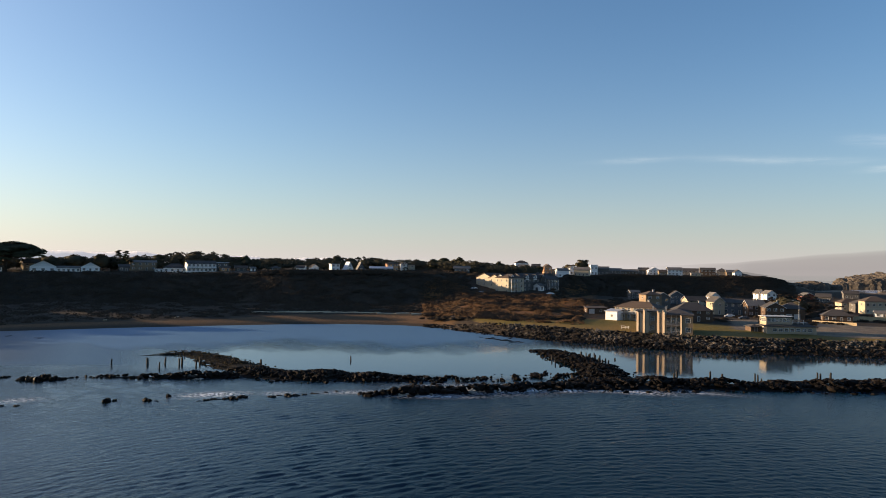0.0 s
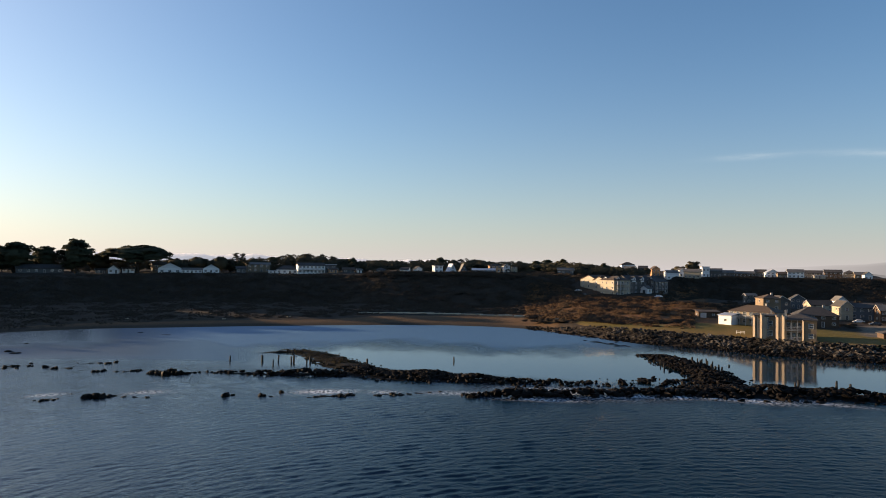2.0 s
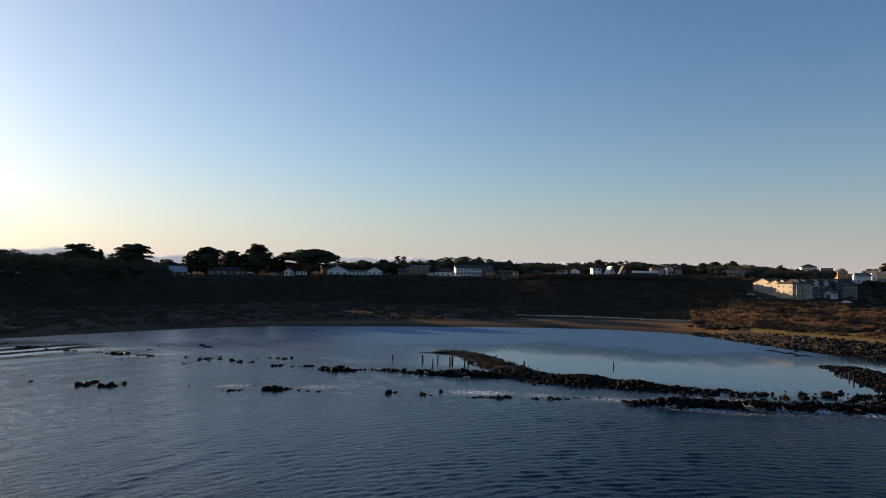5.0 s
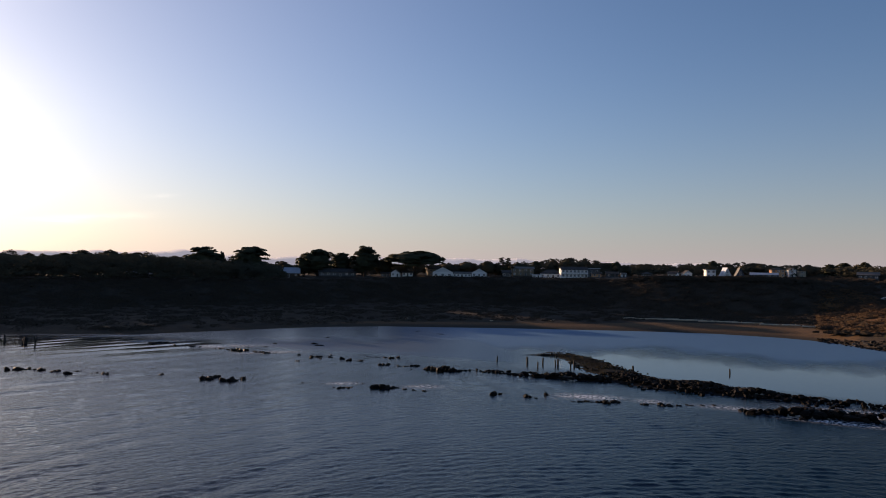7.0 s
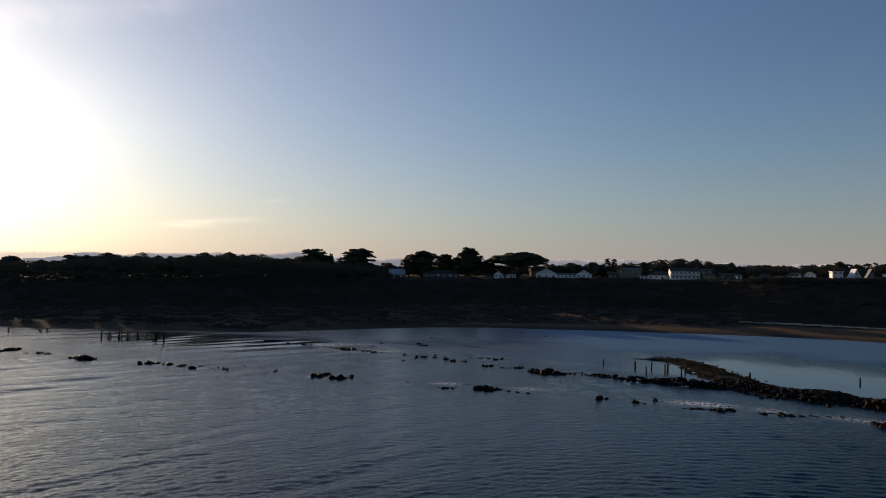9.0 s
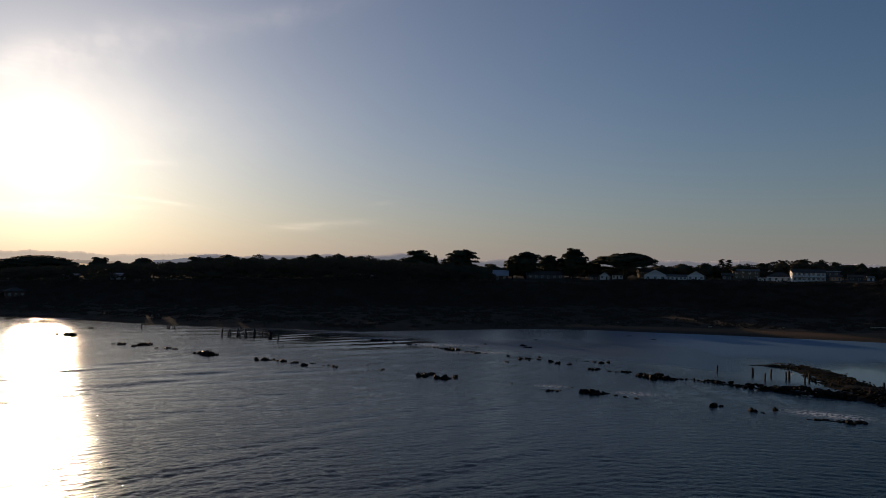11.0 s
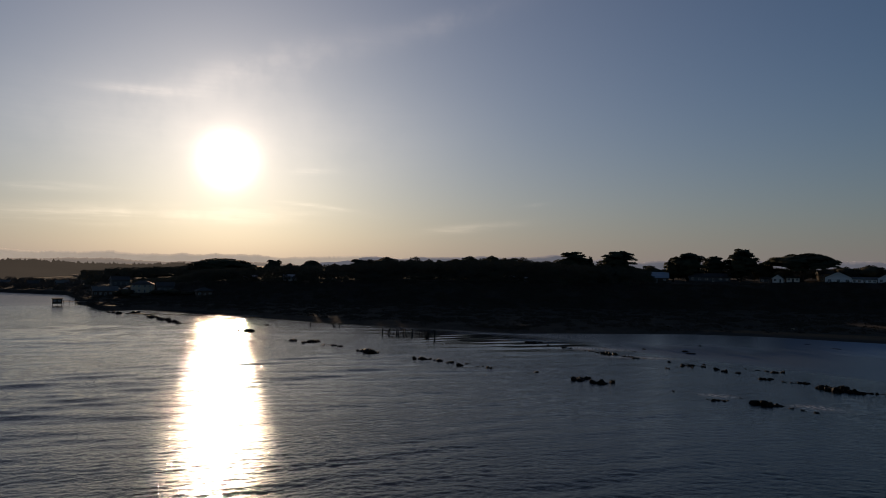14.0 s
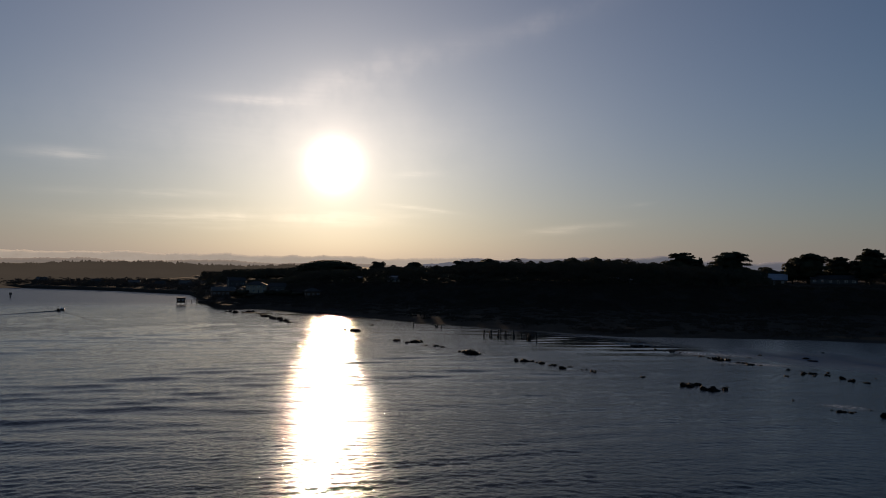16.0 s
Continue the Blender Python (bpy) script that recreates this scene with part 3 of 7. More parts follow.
# aerial haze is put into each backdrop's colour and glow, brighter near the sun
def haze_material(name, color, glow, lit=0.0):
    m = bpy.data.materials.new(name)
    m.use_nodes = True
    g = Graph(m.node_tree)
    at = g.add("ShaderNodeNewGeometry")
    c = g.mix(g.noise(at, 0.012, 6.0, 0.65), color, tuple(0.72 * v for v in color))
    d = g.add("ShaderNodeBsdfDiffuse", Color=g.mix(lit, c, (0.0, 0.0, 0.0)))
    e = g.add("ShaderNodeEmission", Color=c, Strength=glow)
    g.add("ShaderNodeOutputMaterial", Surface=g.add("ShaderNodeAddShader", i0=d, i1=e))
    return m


def build_hills(name, dist, b0, b1, low, high, seed, mat, label, peaks=(), ragged=1.0, trees=0):
    verts, faces = [], []
    n = int((b1 - b0) * (90 if trees else 22))
    rnd = random.Random(int(seed * 10))
    wood = [(rnd.uniform(b0, b1), rnd.uniform(0.05, 0.2), rnd.uniform(1.0, 4.6) * rnd.random() ** 0.6) for _ in range(trees)]
    for k in range(n + 1):
        b = b0 + (b1 - b0) * k / n
        p = Vector((b * 0.13, seed, 0))
        h = low + (high - low) * (0.5 + 0.6 * noise.noise(p) + 0.28 * noise.noise(p * 3.1) + 0.12 * noise.noise(p * 9)) * float(np.interp(k, [0, n * 0.12, n * 0.88, n], [0.2, 1, 1, 0.4]))
        for pb, wide, up in peaks:
            h += up * math.exp(-((b - pb) / wide) ** 2)
        low_part = h * 0.72
        h += ragged * (5 * noise.noise(p * 40) + 3.5 * noise.noise(p * 95))
        if trees:
            h += max([up * (1 - abs(b - tb) / wide) ** 0.9 for tb, wide, up in wood if abs(b - tb) < wide] or [0])
        verts += [spot(b, dist - 250, 0), spot(b, dist - 90, low_part), spot(b, dist, h), spot(b, dist + 120, 0)]
    for k in range(n):
        for j in range(3):
            faces.append((4 * k + j, 4 * k + j + 1, 4 * k + 5 + j, 4 * k + 4 + j))
    tagged(new(name, mesh_from(name, verts, faces, [mat], True)), label, "hills", kind="structure")


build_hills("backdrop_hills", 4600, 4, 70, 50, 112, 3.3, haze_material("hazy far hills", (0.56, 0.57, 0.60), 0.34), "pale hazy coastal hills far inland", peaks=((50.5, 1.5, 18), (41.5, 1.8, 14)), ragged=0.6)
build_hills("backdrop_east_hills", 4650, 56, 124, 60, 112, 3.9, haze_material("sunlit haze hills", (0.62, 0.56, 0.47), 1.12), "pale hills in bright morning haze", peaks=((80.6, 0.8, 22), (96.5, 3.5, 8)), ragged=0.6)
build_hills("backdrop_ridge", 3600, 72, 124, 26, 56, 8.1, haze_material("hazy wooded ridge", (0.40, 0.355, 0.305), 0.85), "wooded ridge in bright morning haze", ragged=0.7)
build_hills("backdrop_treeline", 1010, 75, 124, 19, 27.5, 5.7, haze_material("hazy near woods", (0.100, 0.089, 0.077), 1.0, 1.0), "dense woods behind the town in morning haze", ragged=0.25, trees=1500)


# ---- fog bank lying off the ocean coast ----


def build_fog():
    m = bpy.data.materials.new("sea fog")
    m.use_nodes = True
    g = Graph(m.node_tree)
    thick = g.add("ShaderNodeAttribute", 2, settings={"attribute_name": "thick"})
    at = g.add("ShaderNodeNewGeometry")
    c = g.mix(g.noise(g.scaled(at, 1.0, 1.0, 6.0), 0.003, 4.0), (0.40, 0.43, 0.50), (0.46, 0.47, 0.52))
    # the fog's daylight is put in as a glow of its own
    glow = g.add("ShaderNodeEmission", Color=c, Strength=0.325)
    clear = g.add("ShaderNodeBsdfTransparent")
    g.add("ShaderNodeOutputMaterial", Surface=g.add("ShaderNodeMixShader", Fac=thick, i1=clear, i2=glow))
    verts, faces, thick = [], [], []
    steps = ((0, 0.75), (0.45, 0.8), (0.8, 0.7), (0.93, 0.45), (1.0, 0.0))
    for k in range(121):
        b = -14 - 0.5 * k
        top = float(np.interp(b, [-75, -40, -33, -28, -23, -14], [230, 215, 165, 130, 80, 40])) + 6 * noise.noise(Vector((b * 0.4, 1, 0)))
        for up, t in steps:
            verts.append(spot(b, 2300, (25 + (top - 25) * 0.48) * up))
            thick.append(t * float(np.interp(b, [-24, -16], [1, 0])))
    n = len(steps)
    for k in range(120):
        for j in range(n - 1):
            faces.append((n * k + j, n * k + j + 1, n * k + n + j + 1, n * k + n + j))
    me = mesh_from("backdrop_fog", verts, faces, [m], True)
    me.attributes.new("thick", "FLOAT", "POINT").data.foreach_set("value", thick)
    tagged(new("backdrop_fog", me), "grey bank of sea fog lying on the horizon", "fog", kind="structure")


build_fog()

# ---- rocks ----


def boulder(seed, points=13, flat=0.7):
    """An angular stone about one metre across: the hull of a few points on a squashed ball."""
    rnd = random.Random(seed)
    bm = bmesh.new()
    for _ in range(points):
        v = Vector((rnd.gauss(0, 1), rnd.gauss(0, 1), rnd.gauss(0, 1))).normalized() * rnd.uniform(0.42, 0.58)
        v.z *= flat
        bm.verts.new(v)
    bmesh.ops.convex_hull(bm, input=list(bm.verts))
    bmesh.ops.delete(bm, geom=[v for v in bm.verts if not v.link_faces], context="VERTS")
    return bm


def boulder_meshes(name, mat, count, points=13):
    out = []
    for k in range(count):
        bm = boulder(100 + k, points)
        me = bpy.data.meshes.new(name)
        bm.to_mesh(me)
        bm.free()
        me.materials.append(mat)
        out.append(me)
    return out


def mesh_arrays(me):
    return np.array([v.co[:] for v in me.vertices]), [tuple(p.vertices) for p in me.polygons]


def heap(name, parent, meshes, poses, mat, label):
    """Many stones joined into one mesh."""
    source = [mesh_arrays(me) for me in meshes]
    verts, faces, start = [], [], 0
    for k, m in poses:
        co, fs = source[k]
        a = np.array(m)
        verts.append(co @ a[:3, :3].T + a[:3, 3])
        faces += [tuple(i + start for i in f) for f in fs]
        start += len(co)
    ob = new(name, mesh_from(name, np.concatenate(verts).tolist(), faces, [mat]))
    ob.parent = parent
    return tagged(ob, label, kind="stuff")


def stone_pose(rnd, p, size, flat=1.0):
    s = Vector((size * rnd.uniform(0.8, 1.3), size * rnd.uniform(0.75, 1.15), size * rnd.uniform(0.7, 1.05) * flat))
    return Matrix.LocRotScale(p, Euler((rnd.uniform(-0.5, 0.5), rnd.uniform(-0.5, 0.5), rnd.uniform(0, 6.28))), s)


ROCK_MESHES = boulder_meshes("rock", ROCK, 9)
STONE_MESHES = boulder_meshes("stone", RIPRAP, 9, 12)


def strand(rows, rnd, per_metre=1.0, low=0.55, high=1.7):
    """Stones heaped along a line of (bearing, distance, half width, height)."""
    out = []
    for (b0, d0, w0, h0), (b1, d1, w1, h1) in zip(rows, rows[1:]):
        p, q = spot(b0, d0), spot(b1, d1)
        length = (q - p).length
        side = Vector((-(q - p).y, (q - p).x, 0)).normalized()
        for _ in range(int(length * (w0 + w1) * 0.62 * per_metre)):
            t, s = rnd.random(), max(-1.25, min(1.25, rnd.gauss(0, 0.55)))
            w, h = w0 + (w1 - w0) * t, h0 + (h1 - h0) * t
            lump = 0.75 + 0.45 * noise.noise((p + (q - p) * t) * 0.16)
            at = p + (q - p) * t + side * s * w
            top = h * lump * max(0.0, 1 - (abs(s) / 1.2) ** 1.6)
            size = rnd.uniform(low, high) * (0.75 + 0.25 * h)
            at.z = top - size * 0.22 if top > 0.25 else rnd.uniform(-0.35, 0.05)
            out.append((rnd.randrange(9), stone_pose(rnd, at, size)))
    return out


def build_breakwater():
    rnd = random.Random(5)
    base = thing("breakwater", pose(0, 0, 0), "ruined breakwater of dark weedy boulders in the water", "breakwater")
    near = strand(ARM_OUTER, rnd, 1.5, 0.9, 2.1)
    rest = strand(ARM_MAIN, rnd, 2.2, 0.3, 1.5) + strand(ARM_FRONT, rnd, 1.5, 0.6, 1.5) + [r for r in strand([(b, d, w * 2.2, h * 0.8) for b, d, w, h in ARM_BACK], rnd, 1.5, 0.25, 1.6) if noise.noise(r[1].translation * 0.3) > -0.02]
    rest += strand(SPUR, rnd, 1.6, 0.4, 1.2) + strand(ARM_SOUTH, rnd, 1.6, 0.45, 1.5)
    # the core that the boulders lie on, arm by arm, and the mat of weed at the head
    for rows, full, mat in ((ARM_MAIN, 0.3, ROCK), (ARM_FRONT, 0.3, ROCK), (SPUR, 0.3, ROCK), (ARM_SOUTH, 0.3, ROCK), (ARM_TIP, 0.62, WEED)):
        line, verts, faces = [], [], []
        for (b0, d0, w0, h0), (b1, d1, w1, h1) in zip(rows, rows[1:]):
            steps = max(3, int((spot(b1, d1) - spot(b0, d0)).length / 1.6))
            line += [(spot(b0, d0).lerp(spot(b1, d1), k / steps), w0 + (w1 - w0) * k / steps, h0 + (h1 - h0) * k / steps) for k in range(steps)]
        for k, (p, w, h) in enumerate(line):
            q = line[min(k + 1, len(line) - 1)][0] - line[max(k - 1, 0)][0]
            side = Vector((-q.y, q.x, 0)).normalized()
            for j in range(9):
                s = -1.1 + 2.2 * j / 8
                at = p + side * s * w
                lump = noise.noise(at * 0.5) * 0.3 + noise.noise(at * 1.7) * 0.4
                verts.append((at.x, at.y, (h * full + 0.12) * max(0, 1 - (abs(s) / 1.05) ** 2) - 0.3 + lump * min(1, h)))
        for k in range(len(line) - 1):
            for j in range(8):
                i = k * 9 + j
                faces.append((i, i + 1, i + 10, i + 9))
        name = "weed_mat" if mat is WEED else "core"
        core = new(name, mesh_from(name, verts, faces, [mat]))
        core.parent = base
        if mat is WEED:
            tagged(core, "flat mat of brown green weed")
    near.sort(key=lambda r: -r[1].to_scale().length)
    for k, m in near[:300]:
        piece("rock", ROCK_MESHES[k], base, m)
    heap("rubble", base, ROCK_MESHES, near[300:] + rest, ROCK, "heaped dark boulders with gaps and wet sides")
    heap("weedy_rubble", base, ROCK_MESHES, strand(ARM_TIP, rnd, 2.0, 0.25, 0.7), WEED, "low cobbles under brown green weed")


build_breakwater()


def sea_rock_mesh(seed):
    rnd = random.Random(seed)
    bm = bmesh.new()
    # a few broken blocks grown together
    for k in range(rnd.randint(3, 5)):
        lump = boulder(seed * 11 + k, 26, 0.85)
        size, at = rnd.uniform(0.42, 0.85), Vector((rnd.uniform(-0.36, 0.36), rnd.uniform(-0.3, 0.3), rnd.uniform(-0.2, 0.05)))
        spin = Euler((rnd.uniform(-0.6, 0.6), rnd.uniform(-0.6, 0.6), rnd.uniform(0, 6.28))).to_matrix()
        made = {v: bm.verts.new(spin @ v.co * size + at) for v in lump.verts}
        for f in lump.faces:
            bm.faces.new([made[v] for v in f.verts])
        lump.free()
    me = bpy.data.meshes.new("sea_rock")
    bm.to_mesh(me)
    bm.free()
    me.materials.append(ROCK)
    return me


# bearing, distance, breadth, height above the water
FAR_ROW = [(41.84, 184.3, 1.4, 0.6), (40.76, 190.4, 1.4, 0.6), (40.01, 188.5, 1.2, 0.5), (39.17, 191.0, 1.4, 0.6), (38.16, 187.9, 1.4, 0.7), (37.66, 185.3, 1.5, 0.8),
           (36.8, 183.6, 1.4, 0.5), (36.18, 192.9, 0.8, 0.4), (35.42, 191.2, 1.3, 0.6), (34.83, 190.8, 1.4, 0.8), (34.28, 189.3, 1.6, 0.8), (33.72, 191.2, 1.4, 0.6),
           (40.11, 219.7, 2.3, 0.5), (39.49, 243.1, 1.6, 0.4), (32.08, 269.3, 1.8, 0.4), (30.31, 259.6, 3.0, 0.4)]
MID_ROW = [(35.03, 176.3, 1.3, 0.7), (34.52, 177.0, 1.6, 0.6), (33.54, 174.4, 1.0, 0.5), (32.97, 174.1, 1.4, 0.6), (32.5, 174.8, 1.1, 0.6), (32.02, 174.6, 1.4, 0.7),
           (31.36, 169.6, 1.4, 0.7), (31.05, 168.6, 1.7, 1.1), (30.61, 167.5, 1.8, 1.4), (30.16, 166.4, 1.9, 1.5), (29.72, 167.1, 1.8, 1.4), (29.27, 167.0, 1.6, 1.2),
           (28.83, 166.8, 1.5, 1.0), (28.42, 167.6, 1.5, 0.7), (28.06, 168.4, 1.0, 0.4), (27.7, 168.3, 0.7, 0.7), (26.93, 168.1, 0.8, 0.4), (26.07, 168.8, 1.0, 0.4),
           (30.87, 170.3, 1.3, 1.3), (29.95, 170.8, 1.3, 1.4), (29.5, 170.7, 1.1, 1.1)]
FRONT_ROW = [(41.41, 150.9, 0.6, 0.2), (38.99, 144.3, 0.8, 0.2), (38.43, 143.2, 1.2, 0.5), (37.98, 143.5, 1.5, 0.6), (37.45, 143.8, 0.9, 0.4), (36.55, 148.4, 0.7, 0.2),
             (35.03, 142.8, 2.6, 1.6), (34.44, 143.1, 1.1, 0.6), (33.93, 142.8, 1.6, 0.5), (33.15, 141.8, 1.2, 0.3), (32.2, 140.7, 0.9, 0.2), (31.5, 139.8, 0.9, 0.3),
             (25.71, 137.5, 1.6, 1.0), (25.26, 138.0, 0.8, 0.5), (22.95, 136.0, 1.3, 0.7), (22.35, 135.3, 0.7, 0.3), (21.43, 139.0, 0.8, 0.9)]
NEAR_ROW = [(19.12, 133.0, 1.1, 0.3), (18.58, 133.6, 1.3, 0.4), (18.01, 134.2, 1.3, 0.4), (17.11, 134.1, 1.5, 0.8), (16.55, 133.6, 1.8, 1.0), (15.99, 134.8, 1.5, 0.7),
            (13.72, 134.4, 1.1, 0.6), (13.15, 135.6, 1.0, 0.4), (12.02, 135.0, 2.2, 1.1), (11.09, 135.8, 1.1, 0.4), (10.36, 136.9, 1.6, 0.4), (9.46, 138.2, 1.1, 0.3), (8.58, 139.1, 1.1, 0.5)]
EAST_ROW = [(70.72, 231.0, 1.5, 0.8), (70.35, 231.7, 1.9, 0.8), (70.04, 231.2, 1.9, 1.1), (68.72, 218.9, 1.1, 0.5), (68.19, 215.4, 1.2, 0.5), (66.75, 204.4, 1.7, 1.0),
            (66.46, 202.8, 1.8, 1.3), (66.16, 201.2, 2.0, 1.6), (65.83, 200.7, 2.1, 1.8), (65.5, 200.3, 2.0, 1.3), (65.16, 201.0, 1.6, 0.8), (62.08, 187.4, 1.5, 0.9),
            (61.65, 188.0, 1.4, 0.8), (61.21, 186.5, 2.1, 1.1), (60.85, 187.2, 1.2, 0.6), (60.41, 184.7, 1.4, 0.6), (60.08, 184.4, 2.1, 1.1), (59.18, 180.6, 1.5, 0.6),
            (58.36, 177.0, 1.5, 0.6), (57.69, 179.4, 1.2, 0.4), (56.93, 175.0, 1.0, 0.3), (56.51, 174.7, 0.9, 0.4), (55.96, 171.5, 2.0, 1.1), (52.13, 168.6, 1.4, 0.6)]
CLUSTER_ROW = [(49.08, 159.1, 1.6, 1.0), (48.77, 159.8, 1.3, 1.0), (48.49, 158.1, 1.6, 0.9), (48.09, 161.3, 0.9, 0.5), (47.4, 155.5, 1.7, 0.9), (46.94, 154.7, 1.8, 1.1),
               (46.48, 156.2, 1.0, 0.5), (46.02, 156.9, 1.2, 0.9), (48.31, 161.0, 1.3, 1.1), (47.9, 161.2, 0.9, 0.7)]
SHORE_ROW = [(52.84, 233.7, 2.3, 0.8), (52.36, 235.2, 1.5, 0.8), (51.83, 235.0, 1.3, 0.6), (51.11, 226.3, 1.3, 0.6), (50.53, 222.9, 1.1, 0.5), (49.94, 222.7, 2.2, 0.7),
             (49.36, 221.0, 1.3, 0.5), (48.22, 216.1, 1.4, 0.5), (47.76, 214.6, 1.4, 0.7), (47.21, 211.6, 1.7, 0.9), (46.85, 210.1, 1.7, 1.2), (46.39, 208.6, 2.2, 1.2),
             (45.88, 208.6, 1.5, 0.9), (45.23, 205.8, 1.5, 0.5), (44.68, 204.5, 1.3, 0.5), (44.21, 201.8, 1.5, 0.7), (43.61, 201.9, 1.3, 0.5), (41.74, 197.0, 0.8, 0.5),
             (40.67, 193.5, 1.6, 0.5), (40.11, 192.4, 1.6, 0.6), (39.17, 196.4, 1.1, 0.5), (44.45, 217.4, 1.2, 0.4), (43.62, 225.5, 1.3, 0.6), (40.36, 224.7, 2.2, 0.7)]
POINT_ROW = [(74.13, 293.4, 2.4, 0.7), (75.28, 267.7, 2.2, 1.3), (75.7, 270.0, 2.7, 1.5), (76.25, 272.4, 1.6, 0.7), (85.5, 380.3, 3.7, 1.9), (85.02, 375.6, 3.7, 1.5),
             (72.63, 235.4, 1.2, 0.6), (72.02, 232.0, 2.3, 1.0), (71.13, 227.1, 2.2, 0.7), (70.62, 228.9, 2.3, 1.1), (70.2, 229.0, 2.1, 1.1), (69.68, 221.0, 1.8, 0.4),
             (68.93, 218.1, 1.4, 0.5), (68.37, 216.8, 1.2, 0.5), (68.91, 296.0, 1.2, 0.5), (83.11, 361.8, 4.2, 1.2), (82.67, 345.8, 4.0, 1.4), (82.23, 334.6, 3.8, 1.6),
             (81.78, 327.5, 3.8, 1.6), (81.33, 317.4, 3.6, 1.8), (80.8, 307.9, 3.0, 1.5), (83.99, 379.5, 4.4, 1.2), (80.21, 304.8, 2.0, 0.5)]

WEED_ROW = [(-3.3, 247.4, 1.6, 0.3), (-3.9, 243.2, 2.0, 0.3), (-4.4, 242.3, 2.6, 0.35), (-4.7, 240.4, 1.4, 0.25), (-5.0, 238.2, 2.2, 0.3), (-5.3, 239.0, 1.5, 0.3), (-5.5, 237.7, 2.4, 0.35), (-5.6, 244.9, 1.8, 0.3),
            (-6.0, 233.6, 2.4, 0.35), (-6.3, 235.2, 1.3, 0.25), (-6.6, 233.2, 2.0, 0.3), (-4.2, 246.0, 1.2, 0.25)]


def build_sea_rocks():
    rnd = random.Random(11)
    meshes = [sea_rock_mesh(k) for k in range(10)]
    groups = ((FAR_ROW, "scattered rocks in the bay"), (MID_ROW, "rocks off the breakwater head"), (FRONT_ROW, "rocks in the swell"), (NEAR_ROW, "rocks in the swell"),
              (EAST_ROW, "rock line off the bluff"), (CLUSTER_ROW, "twin rock cluster"), (SHORE_ROW, "rocks along the surf line"), (POINT_ROW, "rocks off the point"), (WEED_ROW, "weedy rocks off the bank"))
    for rows, group in groups:
        for b, d, wide, high in rows:
            high *= 0.6 if rows is NEAR_ROW else 0.85
            m = Matrix.LocRotScale(spot(b, d, high * 0.16), Euler((rnd.uniform(-0.15, 0.15), rnd.uniform(-0.15, 0.15), rnd.uniform(0, 6.28))), Vector((wide * 1.25, wide * rnd.uniform(0.7, 1.2), high * 2.1)))
            size = "low dark rock awash in the water" if high < 0.65 else "dark weed-covered boulder standing out of the water" if high < 1.3 else "large dark boulder standing out of the water"
            ob = new("sea_rock", meshes[rnd.randrange(10)])
            ob.matrix_basis = m
            tagged(ob, size, "rock", group)


build_sea_rocks()

# ---- timber piles of vanished docks ----
PILES_NORTH = [(25.49, 185.9, 2.3), (23.0, 184.7, 2.5), (22.16, 176.3, 2.3), (21.75, 184.7, 2.4), (20.72, 181.6, 2.4), (20.54, 182.7, 2.6), (19.51, 177.6, 2.2), (19.23, 182.9, 2.2), (7.44, 183.9, 1.9), (14.6, 178, 2.0)]
PILES_SPUR = [(-9.06, 191.5, 2.0), (-9.36, 185.9, 2.2), (-10.14, 199.4, 2.9), (-10.91, 187.1, 2.4), (-11.42, 196.6, 3.0), (-11.49, 188.3, 3.0), (-11.81, 192.2, 3.4),
              (-11.99, 189.5, 3.2), (-12.1, 196.0, 2.6), (-12.45, 194.7, 3.0), (-12.56, 188.7, 3.2), (-12.91, 189.5, 2.9), (-13.36, 188.6, 2.0), (-14.09, 196.6, 0.7)]
PILES_SOUTH = [(-18.56, 164.5, 2.7), (-18.81, 170.9, 2.0), (-21.24, 170.8, 2.9), (-22.09, 172.0, 1.9), (-24.38, 173.1, 2.8), (-24.57, 174.3, 2.1), (-24.81, 169.5, 1.8),
               (-28.54, 181.9, 2.9), (-28.72, 182.3, 2.4), (-29.36, 185.6, 2.4), (-12.83, 185.4, 2.8), (-13.1, 183.6, 2.4), (-13.54, 184.1, 2.2)]
PILES_EAST = [(64.86, 254.2, 3.4), (64.4, 254.0, 2.7), (64.21, 254.6, 3.3), (63.74, 253.1, 2.8), (63.63, 254.4, 3.8), (63.53, 255.1, 4.5), (63.12, 252.9, 3.4), (62.96, 253.5, 3.4), (62.43, 250.0, 3.6), (62.34, 252.0, 3.9),
              (61.77, 253.9, 2.0), (61.31, 247.1, 3.6), (61.21, 243.9, 3.8), (61.1, 243.9, 3.1), (60.52, 240.0, 4.7), (68.83, 286.2, 1.6), (68.73, 286.0, 1.6), (68.38, 283.0, 1.8), (70.72, 290.2, 2.2)]


